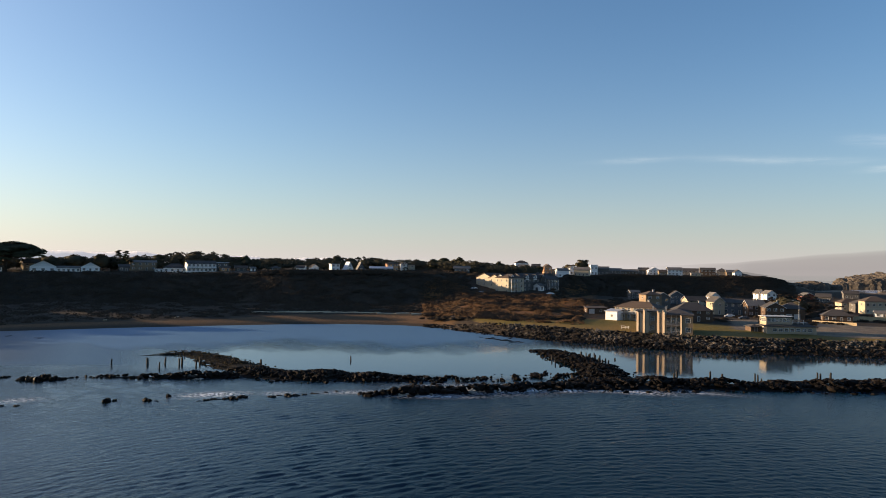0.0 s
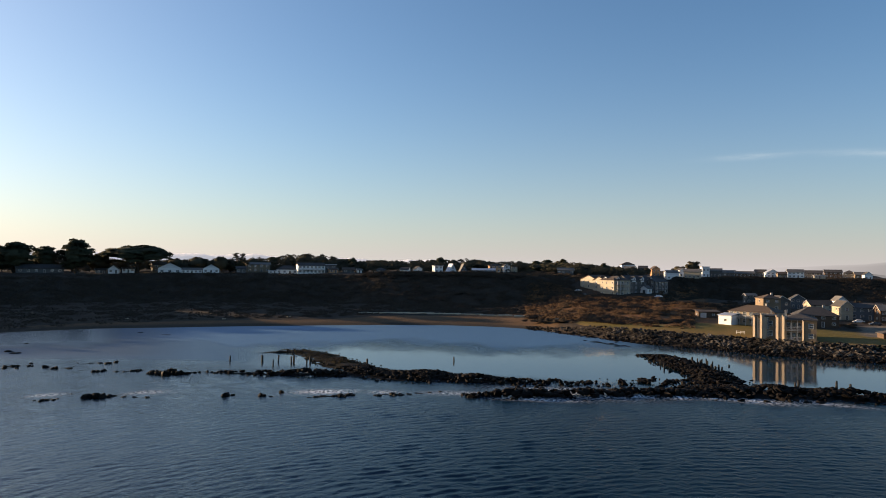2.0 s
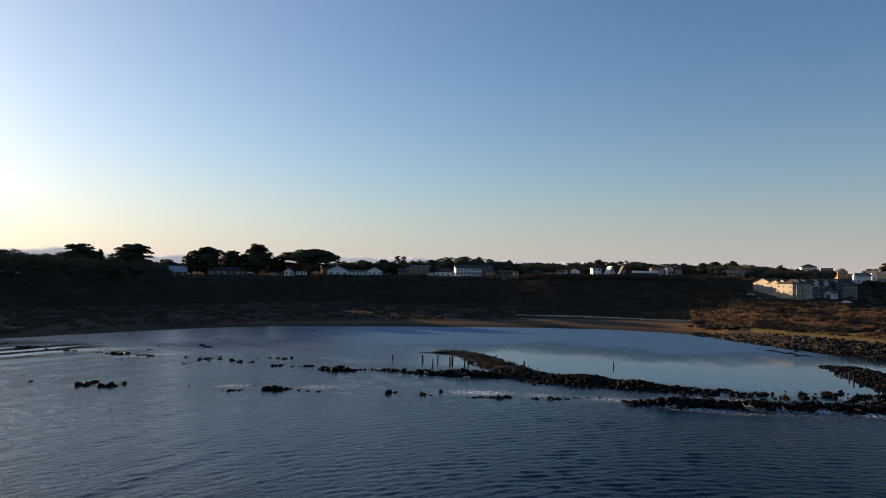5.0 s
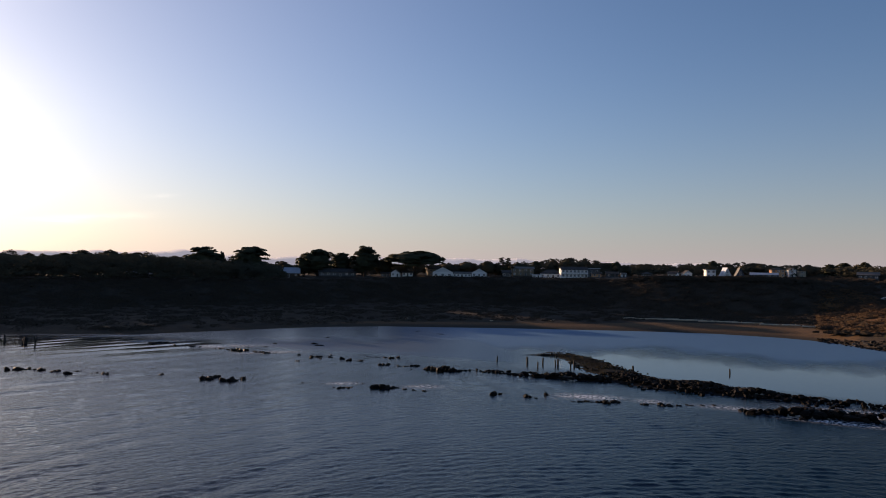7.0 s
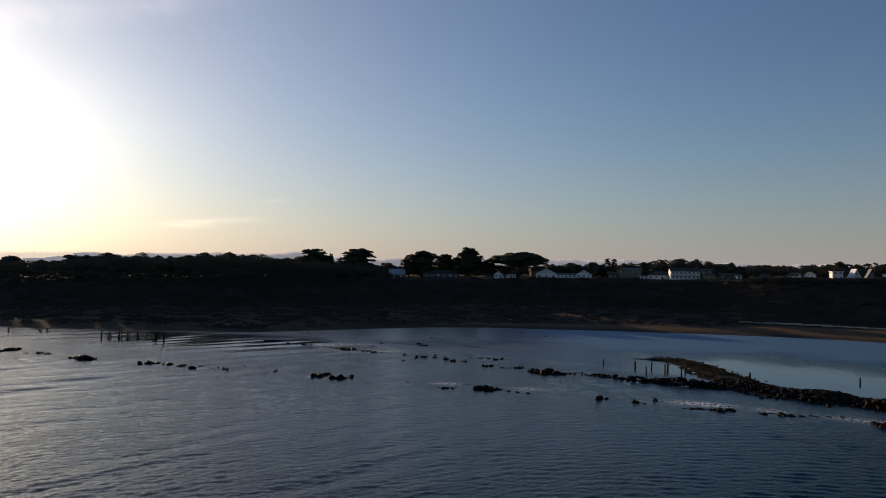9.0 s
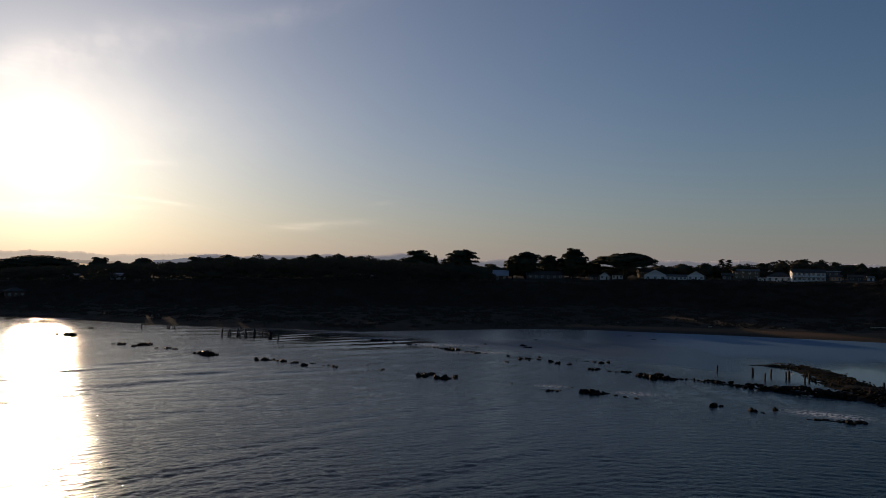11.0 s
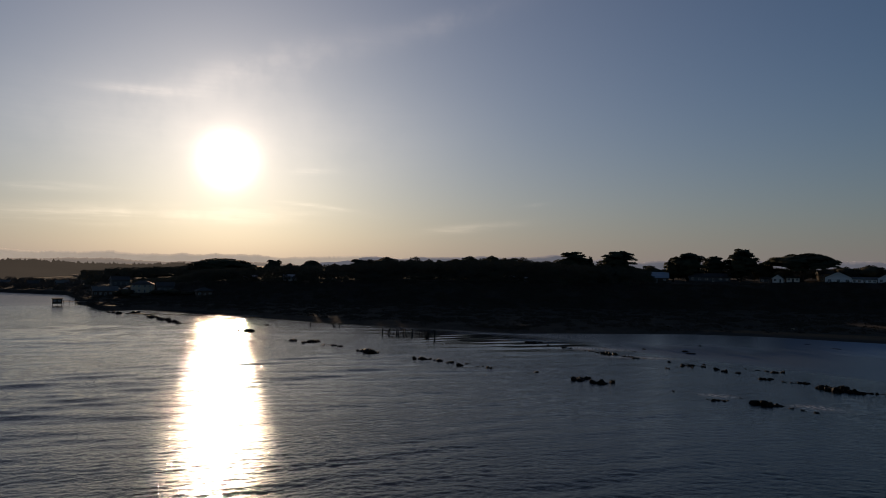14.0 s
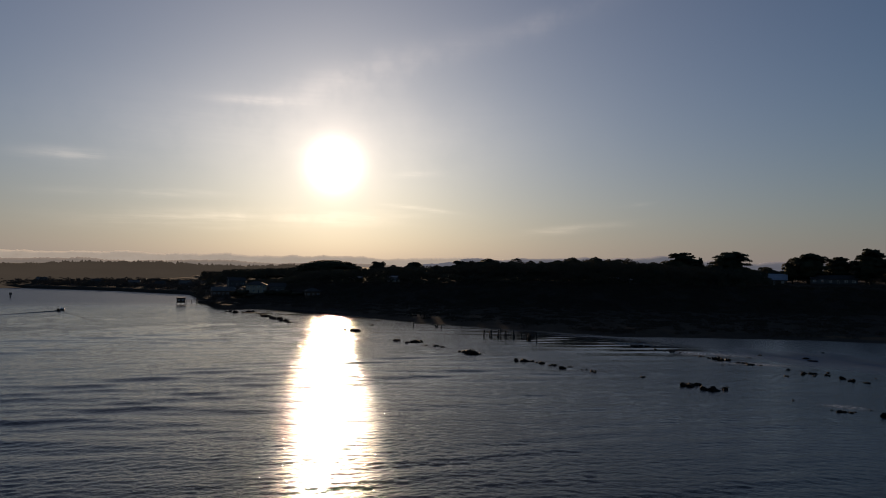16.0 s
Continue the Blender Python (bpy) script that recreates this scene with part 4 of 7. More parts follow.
def build_piles():
    rnd = random.Random(21)
    for rows, group in ((PILES_NORTH, "piles by the breakwater head"), (PILES_SPUR, "piles along the rock spur"), (PILES_SOUTH, "piles behind the south rocks"), (PILES_EAST, "piles of the old dock")):
        for b, d, high in rows:
            high *= 0.64
            bm = bmesh.new()
            r, lean = rnd.uniform(0.19, 0.3), 0.08 if rows is PILES_EAST else 0.035
            add_post(bm, (0, 0, -1.5), (rnd.uniform(-0.08, 0.08), rnd.uniform(-0.08, 0.08), high), r * 1.1, r * rnd.uniform(0.7, 0.95), 9, 0.04, rnd)
            # a rotted, uneven head
            for v in bm.verts:
                if v.co.z > high - 0.3:
                    v.co.z += rnd.uniform(-0.22, 0.12)
            ob = part("timber_post", bm, PILE, at=Matrix.LocRotScale(spot(b, d), Euler((rnd.gauss(0, lean), rnd.gauss(0, lean), rnd.uniform(0, 6))), None))
            tagged(ob, "weathered round timber pile standing in the water" if high > 1 else "rotted stump of a timber pile", "pile", group)
    # braces left between the piles
    for p, q in ((spot(*PILES_EAST[11][:2], 1.5), spot(*PILES_EAST[12][:2], 0.5)), (spot(*PILES_EAST[8][:2], 0.6), spot(*PILES_EAST[9][:2], 1.3))):
        bm = bmesh.new()
        add_post(bm, p, q, 0.13, 0.12, 6)
        tagged(part("dock_beam", bm, PILE), "short timber brace left between old dock piles", "beam", "beams of the old dock")


build_piles()

# ---- rock bank along the flat ----


def build_revetment():
    rnd = random.Random(31)
    base = thing("rock_bank", pose(0, 0, 0), "bank of tumbled grey quarry stones along the shore", "rock bank")
    near, rest, weedy = [], [], []
    b = -46.0
    while b < 1.5:
        s = along(SHORE, b)
        w = 13.0 if b < -5 else float(np.interp(b, [-5, 1.5], [13, 5]))
        for _ in range(24 if b < -5 else 14):
            r = rnd.uniform(-3.5, w)
            bb = b + rnd.uniform(0, 0.25)
            z = land(bb, s + max(r, 0)) if r > 0 else -0.15
            size = (0.65 + 1.05 * rnd.random() ** 1.5) * (1.0 if b < -5 else 0.8)
            m = stone_pose(rnd, spot(bb, s + r, z + size * rnd.uniform(-0.05, 0.22)), size)
            if r < rnd.uniform(1.0, 4.5):
                weedy.append((rnd.randrange(9), m))
            else:
                (near if -25 < b < -19 and size > 0.85 else rest).append((rnd.randrange(9), m))
        b += 0.22
    for k, m in near[:300]:
        piece("stone", STONE_MESHES[k], base, m)
    heap("rubble", base, STONE_MESHES, near[300:] + rest, RIPRAP, "tumbled grey stones with dark gaps")
    heap("weedy_rubble", base, ROCK_MESHES, weedy, ROCK, "black wet weedy stones below the tide line")


build_revetment()

# ---- sea stacks off the ocean beach ----


def stack_mesh(seed, length, deep, high, mat):
    rnd = random.Random(seed)
    bm = bmesh.new()
    bmesh.ops.create_icosphere(bm, subdivisions=5, radius=1.0)
    shift = Vector((rnd.uniform(-50, 50), rnd.uniform(-50, 50), 0))
    for v in bm.verts:
        p = v.co.copy()
        c = Vector((math.copysign(abs(p.x) ** 0.75, p.x), math.copysign(abs(p.y) ** 0.75, p.y), math.copysign(abs(p.z) ** 0.42, p.z)))
        q = Vector((p.x * length / 16, p.y * deep / 16, p.z * high / 16))
        n = noise.noise(q * 0.9 + shift) * 0.15 + noise.noise(q * 2.7 + shift) * 0.10 + noise.noise(q * 6 + shift) * 0.07
        c *= 1 + n
        v.co = Vector((c.x * length / 2, c.y * deep / 2, c.z * high))
    me = bpy.data.meshes.new("offshore_rock")
    bm.to_mesh(me)
    bm.free()
    me.materials.append(mat)
    return me


for n, (b, d, length, deep, high) in enumerate(((-27.0, 1010, 46, 30, 12), (-28.2, 1020, 38, 28, 14), (-29.05, 1080, 12, 12, 12), (-29.5, 1090, 24, 18, 10), (-30.0, 1120, 20, 16, 13),
                                               (-31.3, 1185, 74, 36, 20), (-32.5, 1200, 90, 44, 25), (-34.4, 1220, 70, 40, 20), (-32.6, 1010, 12, 10, 4), (-30.6, 960, 16, 9, 3))):
    ob = new("offshore_rock", stack_mesh(60 + n, length, deep, high, STACK))
    ob.matrix_basis = Matrix.Translation(spot(b, d, -1.5)) @ pose(0, 0, 0, 0, 0, b + 8 * (n % 3 - 1))
    tagged(ob, "rugged tan rock island off the ocean beach" if high > 6 else "low dark rock in the surf", "sea rock", "offshore rocks")

# ---- houses ----


def wall_side(bm, m, width, height, holes, gable=0.0, deep=0.14):
    """One wall in its own plane (x along, z up, outside towards -y) with openings and their reveals; gable adds a triangle on top."""
    xs = sorted({-width / 2, width / 2, *(h[0] - h[2] / 2 for h in holes), *(h[0] + h[2] / 2 for h in holes)})
    zs = sorted({-0.8, height, *(h[1] for h in holes), *(h[1] + h[3] for h in holes)})
    grid = {(i, j): bm.verts.new(m @ Vector((x, 0, z))) for i, x in enumerate(xs) for j, z in enumerate(zs)}
    for i in range(len(xs) - 1):
        for j in range(len(zs) - 1):
            cx, cz = (xs[i] + xs[i + 1]) / 2, (zs[j] + zs[j + 1]) / 2
            if not any(abs(cx - h[0]) < h[2] / 2 and h[1] < cz < h[1] + h[3] for h in holes):
                bm.faces.new((grid[i, j], grid[i + 1, j], grid[i + 1, j + 1], grid[i, j + 1]))
    for x, z, w, h, *_ in holes:
        ring = [(x - w / 2, z), (x + w / 2, z), (x + w / 2, z + h), (x - w / 2, z + h)]
        for (xa, za), (xb, zb) in zip(ring, ring[1:] + ring[:1]):
            bm.faces.new([bm.verts.new(m @ Vector(p)) for p in ((xa, 0, za), (xa, deep, za), (xb, deep, zb), (xb, 0, zb))])
    if gable:
        bm.faces.new([bm.verts.new(m @ Vector(p)) for p in ((-width / 2, 0, height), (width / 2, 0, height), (0, 0, height + gable))])


def add_frame(bm, w, h, bar, y0, y1):
    add_box(bm, -w / 2, w / 2, y0, y1, 0, bar)
    add_box(bm, -w / 2, w / 2, y0, y1, h - bar, h)
    add_box(bm, -w / 2, -w / 2 + bar, y0, y1, bar, h - bar)
    add_box(bm, w / 2 - bar, w / 2, y0, y1, bar, h - bar)


SHARED = {}


def opening_meshes(kind, w, h):
    """Frame and leaf of a window, door or garage door, made once for each size."""
    key = (kind, round(w, 2), round(h, 2))
    if key not in SHARED:
        bm = bmesh.new()
        bar = 0.09
        add_frame(bm, w + 0.12, h + 0.06, bar, -0.05, 0.13)
        if kind == "window" and w > 1.5:
            add_box(bm, -0.04, 0.04, -0.02, 0.11, bar, h - 0.03)
        elif kind == "window":
            add_box(bm, -w / 2 + 0.03, w / 2 - 0.03, -0.01, 0.11, h * 0.5 - 0.035, h * 0.5 + 0.035)
        frame_me = bpy.data.meshes.new(kind)
        bm.to_mesh(frame_me)
        bm.free()
        frame_me.materials.append(TRIM)
        bm = bmesh.new()
        if kind == "window":
            add_box(bm, -w / 2 + 0.02, w / 2 - 0.02, 0.06, 0.085, 0.05, h - 0.02)
            leaf_me = bpy.data.meshes.new("pane")
        else:
            rows = 4 if kind == "garage_door" else 3
            for k in range(rows):
                z0, z1 = 0.06 + (h - 0.1) * k / rows, 0.06 + (h - 0.1) * (k + 1) / rows - 0.03
                add_box(bm, -w / 2 + 0.04, w / 2 - 0.04, 0.055, 0.11, z0, z1)
            leaf_me = bpy.data.meshes.new("leaf")
        bm.to_mesh(leaf_me)
        bm.free()
        leaf_me.materials.append(GLASS if kind == "window" else TRIM if kind == "garage_door" else DOOR)
        SHARED[key] = (frame_me, leaf_me)
    return SHARED[key]


def fit_opening(kind, w, h, parent, at):
    frame_me, leaf_me = opening_meshes(kind, w, h)
    ob = piece(kind, frame_me, parent, at)
    piece("pane" if kind == "window" else "leaf", leaf_me, ob, Matrix())


def rows_of_windows(width, storeys, count, w=1.2, h=1.25, sill=0.95, storey=2.75, door=False, skip=()):
    out = []
    for s in range(storeys):
        for k in range(count):
            if (s, k) in skip:
                continue
            x = -width / 2 + width * (k + 0.5) / count
            if door and s == 0 and k == count // 2:
                out.append((x, 0.05, 0.95, 2.05, "door"))
            else:
                out.append((x, sill + s * storey, w, h, "window"))
    return out


def add_roof(bm, w, dep, z, rise, kind, eave=0.45, thick=0.16):
    """A roof over a plan w by dep: gable (ridge along x), gable_y (ridge along y), hip, shed or flat."""
    x, y = w / 2 + eave, dep / 2 + eave
    if kind == "flat":
        add_box(bm, -x, x, -y, y, z, z + 0.3)
        return
    drop = eave * rise / (dep / 2 if kind != "gable_y" else w / 2)
    if kind == "shed":
        top = [(-x, -y, z - drop / 2), (x, -y, z - drop / 2), (x, y, z + rise), (-x, y, z + rise)]
        faces = [top]
    elif kind == "gable":
        a, b, c, d, e, f = (-x, -y, z - drop), (x, -y, z - drop), (x, 0, z + rise), (-x, 0, z + rise), (x, y, z - drop), (-x, y, z - drop)
        faces = [[a, b, c, d], [d, c, e, f]]
    elif kind == "gable_y":
        a, b, c, d, e, f = (-x, -y, z - drop), (0, -y, z + rise), (0, y, z + rise), (-x, y, z - drop), (x, -y, z - drop), (x, y, z - drop)
        faces = [[a, b, c, d], [b, e, f, c]]
    else:
        r = max(w - dep, 0) / 2
        k = max(dep - w, 0) / 2
        p, q = (-r, -k, z + rise), (r, k, z + rise)
        c = [(-x, -y, z - drop * 0.6), (x, -y, z - drop * 0.6), (x, y, z - drop * 0.6), (-x, y, z - drop * 0.6)]
        if r >= k:
            faces = [[c[0], c[1], q, p], [c[1], c[2], q], [c[2], c[3], p, q], [c[3], c[0], p]]
        else:
            faces = [[c[0], c[1], p], [c[1], c[2], q, p], [c[2], c[3], q], [c[3], c[0], p, q]]
    for face in faces:
        up = [bm.verts.new(Vector(v) + Vector((0, 0, thick))) for v in face]
        lo = [bm.verts.new(v) for v in face]
        bm.faces.new(up)
        bm.faces.new(lo[::-1])
        for i in range(len(face)):
            j = (i + 1) % len(face)
            bm.faces.new((lo[i], lo[j], up[j], up[i]))


def block(parent, w, dep, high, roof, rise, wall_mat, roof_mat, front=(), left=(), right=(), at=Matrix(), wall_name="wall", roof_name="roof"):
    """Four walls with their openings, and a roof, as parts of a house."""
    bm = bmesh.new()
    sides = ((pose(0, -dep / 2, 0), w, front, rise if roof == "gable_y" else 0), (pose(-w / 2, 0, 0, 0, 0, -90), dep, left, rise if roof == "gable" else 0),
             (pose(w / 2, 0, 0, 0, 0, 90), dep, right, rise if roof == "gable" else 0), (pose(0, dep / 2, 0, 0, 0, 180), w, (), rise if roof == "gable_y" else 0))
    for m, width, holes, gable in sides:
        wall_side(bm, m, width, high, [h for h in holes], gable)
    ob = part(wall_name, bm, wall_mat, parent, at=at)
    for m, width, holes, gable in sides:
        for x, z, ww, hh, kind in holes:
            fit_opening(kind, ww, hh, parent, at @ m @ pose(x, 0, z))
    bm = bmesh.new()
    add_roof(bm, w, dep, high, rise, roof)
    part(roof_name, bm, roof_mat, parent, at=at)
    return ob


def chimney(parent, x, y, z, mat=None, w=0.7):
    bm = bmesh.new()
    add_box(bm, x - w / 2, x + w / 2, y - w / 2, y + w / 2, z - 2.0, z)
    add_box(bm, x - w / 2 - 0.08, x + w / 2 + 0.08, y - w / 2 - 0.08, y + w / 2 + 0.08, z, z + 0.15)
    part("chimney", bm, mat or CONCRETE, parent, "pale chimney stack")


def porch(parent, x0, x1, y, z, deep=1.6, posts=3, rail=True):
    """A deck on posts with a rail, in front of a wall at y."""
    bm = box(x0, x1, y - deep, y, z - 0.2, z)
    part("deck", bm, DECK, parent)
    for k in range(posts):
        bm = bmesh.new()
        x = x0 + 0.12 + (x1 - x0 - 0.24) * k / max(posts - 1, 1)
        add_box(bm, x - 0.08, x + 0.08, y - deep, y - deep + 0.16, -0.6, z + (1.0 if rail else 0))
        part("post", bm, TRIM, parent)
    if rail:
        bm = bmesh.new()
        add_box(bm, x0, x1, y - deep + 0.03, y - deep + 0.11, z + 0.95, z + 1.03)
        for k in range(int((x1 - x0) / 0.35)):
            add_box(bm, x0 + 0.2 + k * 0.35, x0 + 0.24 + k * 0.35, y - deep + 0.05, y - deep + 0.09, z, z + 0.95)
        part("railing", bm, TRIM, parent)


def stand(b, d, turn=0.0, sink=0.0):
    """The pose of a house at a bearing and distance: its front looks towards the water, turned by so many degrees."""
    return Matrix.Translation(spot(b, d, min(rough_land(b, d), rough_land(b, d - 4)) - sink)) @ pose(0, 0, 0, 0, 0, b + turn)


def house(b, d, w, dep, high, roof="gable", rise=1.8, wall="white", cover="dark", turn=0.0, storeys=1, count=3, label="", group="", left=1, right=1, door=True, stack=False, deck=False, name="house", sink=0.0):
    h = thing(name, stand(b, d, turn, sink), label, "house", group)
    sill = 0.95
    front = rows_of_windows(w, storeys, count, min(1.3, w / count * 0.55), 1.25 if high / storeys > 2.4 else 1.0, sill, high / storeys, door)
    block(h, w, dep, high, roof, rise, PAINT[wall], ROOFS[cover], front,
          rows_of_windows(dep, storeys, left, 1.1, 1.2, sill, high / storeys) if left else (), rows_of_windows(dep, storeys, right, 1.1, 1.2, sill, high / storeys) if right else ())
    if roof in ("gable", "gable_y"):
        span, run = (dep, w) if roof == "gable" else (w, dep)
        for side in (-1, 1):
            for s in (-1, 1):
                bm = bmesh.new()
                p, q = Vector((side * (run / 2 + 0.47), s * (span / 2 + 0.45), high - 0.45 * rise / (span / 2) - 0.1)), Vector((side * (run / 2 + 0.47), 0, high + rise - 0.1))
                if roof == "gable_y":
                    p, q = Vector((p.y, p.x, p.z)), Vector((q.y, q.x, q.z))
                e = Vector((0.03, 0, 0)) if roof == "gable" else Vector((0, 0.03, 0))
                vs = [bm.verts.new(v) for v in (p - e, q - e, q - e + Vector((0, 0, 0.24)), p - e + Vector((0, 0, 0.24)), p + e, q + e, q + e + Vector((0, 0, 0.24)), p + e + Vector((0, 0, 0.24)))]
                for f in ((0, 1, 2, 3), (7, 6, 5, 4), (0, 4, 5, 1), (3, 2, 6, 7), (1, 5, 6, 2), (0, 3, 7, 4)):
                    bm.faces.new([vs[i] for i in f])
                part("bargeboard", bm, TRIM, h)
    if stack:
        chimney(h, w * 0.22, 0.4, high + rise + 0.7)
    if deck:
        porch(h, -w / 2, w / 2, -dep / 2, 2.6 if storeys > 1 else 0.5, 1.8, 4)
    return h


# -- along the top of the bluff: bearing, distance, width, depth, wall height, roof, rise, wall, cover, turn, storeys, windows, what it is
def bluff_houses():
    G = "houses along the bluff"
    rows = [
        (42.67, 450, 13.5, 8, 3.0, "gable", 3.2, "brown", "pale", 0, 1, 3, "long low barn with a pale metal roof"),
        (38.79, 448, 23, 8, 2.9, "gable", 2.0, "grey", "dark", 4, 1, 6, "long low grey house with a row of windows"),
        (34.86, 453, 5.6, 6, 2.6, "gable", 1.0, "grey", "dark", 0, 1, 2, "small grey cottage with a dark roof"),
        (33.96, 450, 5.6, 7, 2.7, "gable_y", 2.0, "white", "grey", -8, 1, 2, "small white gabled cottage facing the water"),
        (33.0, 452, 6.7, 6, 2.5, "gable", 0.9, "white", "dark", 0, 1, 3, "low white cottage beside a gabled one"),
        (27.06, 450, 9.6, 8, 2.9, "gable_y", 2.6, "white", "grey", 0, 1, 3, "white gabled house with three front windows"),
        (24.8, 458, 5.5, 6, 3.0, "gable", 1.4, "grey", "dark", 0, 1, 2, "small grey house among trees"),
        (23.5, 472, 15, 8, 5.2, "gable", 1.2, "tan", "grey", 5, 2, 4, "wide two-storey tan house"),
        (22.35, 449, 5.0, 4, 2.3, "flat", 0.0, "white", "pale", 0, 1, 2, "low white flat-roofed annexe"),
        (21.2, 458, 13.5, 9, 3.0, "hip", 2.4, "white", "dark", 0, 1, 4, "white house under a broad dark hipped roof"),
        (17.55, 448, 5.5, 5, 2.6, "gable", 1.0, "orange", "brown", 12, 1, 2, "small terracotta cottage on the bluff")
    ] + [
        (16.29, 462, 7.4, 6, 2.6, "gable", 1.3, "grey", "brown", 0, 1, 2, "small brown-roofed house behind shrubs"),
        (15.4, 456, 3.0, 3, 2.0, "gable", 0.8, "white", "grey", 10, 1, 1, "white garden shed on the bluff"),
        (13.6, 462, 6.5, 6, 2.7, "hip", 1.3, "grey", "dark", 0, 1, 2, "low dark-roofed house behind trees"),
        (11.6, 466, 5.5, 5, 2.8, "gable", 1.5, "white", "dark", -20, 1, 2, "white cottage half hidden by trees"),
        (10.6, 470, 5.0, 5, 3.0, "gable_y", 1.6, "white", "dark", 20, 1, 1, "small white gabled cottage among trees"),
        (8.92, 458, 5.6, 6, 5.0, "flat", 0, "white", "pale", 15, 2, 2, "white two-storey cube of a house"),
        (5.1, 446, 14.5, 7, 2.3, "gable", 1.1, "blue", "pale", 0, 1, 5, "long low blue house with a pale roof"),
        (4.21, 470, 7.6, 7, 5.0, "hip", 1.2, "orange", "brown", 10, 2, 3, "two-storey sandy orange house"),
        (3.3, 482, 4.6, 5, 5.2, "gable_y", 1.4, "white", "dark", 20, 2, 1, "narrow white gabled house"),
        (2.6, 486, 4.0, 5, 4.8, "flat", 0, "cream", "dark", 10, 2, 1, "cream cube of a house among trees"),
        (-1.6, 470, 10.5, 7, 2.8, "gable", 1.6, "grey", "grey", 0, 1, 4, "grey house among dark trees"),
    ]
    for b, d, w, dep, high, roof, rise, wall, cover, turn, storeys, count, label in rows:
        house(b, d, w, dep, high, roof, rise, wall, cover, turn, storeys, count, label, G)
    # white house with a broad gable and a long low wing
    h = thing("house", stand(29.7, 450, 0), "white house with a broad gable and a low wing", "house", G)
    block(h, 13, 9, 3.4, "gable_y", 3.2, PAINT["white"], ROOFS["grey"], rows_of_windows(13, 1, 3, 1.6, 1.3), rows_of_windows(9, 1, 2), at=pose(-3.0, 0, 0))
    block(h, 12, 7, 2.6, "gable", 1.0, PAINT["white"], ROOFS["grey"], rows_of_windows(12, 1, 5, 1.2, 1.1), (), rows_of_windows(7, 1, 1), at=pose(9.52, 0.4, 0), wall_name="wing_wall", roof_name="wing_roof")
    house(30.9, 466, 8, 8, 4.8, "gable", 1.8, "tan", "brown", 10, 2, 2, "tan house behind the white gabled one", G)
    # motel: white, two storeys, gable end lit by the sun
    h = thing("motel", stand(19.35, 450, 12), "white two-storey motel with rows of windows and a gable end", "motel")
    block(h, 17, 8, 5.4, "gable", 1.7, PAINT["white"], ROOFS["dark"], rows_of_windows(17, 2, 7, 1.3, 1.35, 0.95, 2.7), rows_of_windows(8, 2, 1), rows_of_windows(8, 2, 1))
    porch(h, -8.4, 8.4, -4, 2.7, 1.4, 7)
    block(h, 7.5, 7, 6.2, "flat", 0, PAINT["grey"], ROOFS["pale"], rows_of_windows(7.5, 2, 2, 1.3, 1.3, 0.95, 3.0), at=pose(13.0, 3.0, 0), wall_name="annexe_wall", roof_name="annexe_roof")
    # A-frame chalets
    for b, d, turn, k in ((7.81, 456, 18, 0), (6.82, 462, 10, 1)):
        h = thing("chalet", stand(b, d, turn), "steep white A-frame chalet among dark trees" if k == 0 else "steep grey A-frame chalet among dark trees", "chalet", "A-frame chalets")
        block(h, 6.2, 8, 0.4, "gable_y", 6.4, PAINT["white" if k == 0 else "blue"], ROOFS["pale" if k == 0 else "grey"])
        fit_opening("window", 1.6, 1.8, h, pose(0, -4.08, 1.0))
        fit_opening("window", 1.0, 1.1, h, pose(0, -4.08, 3.4))


bluff_houses()


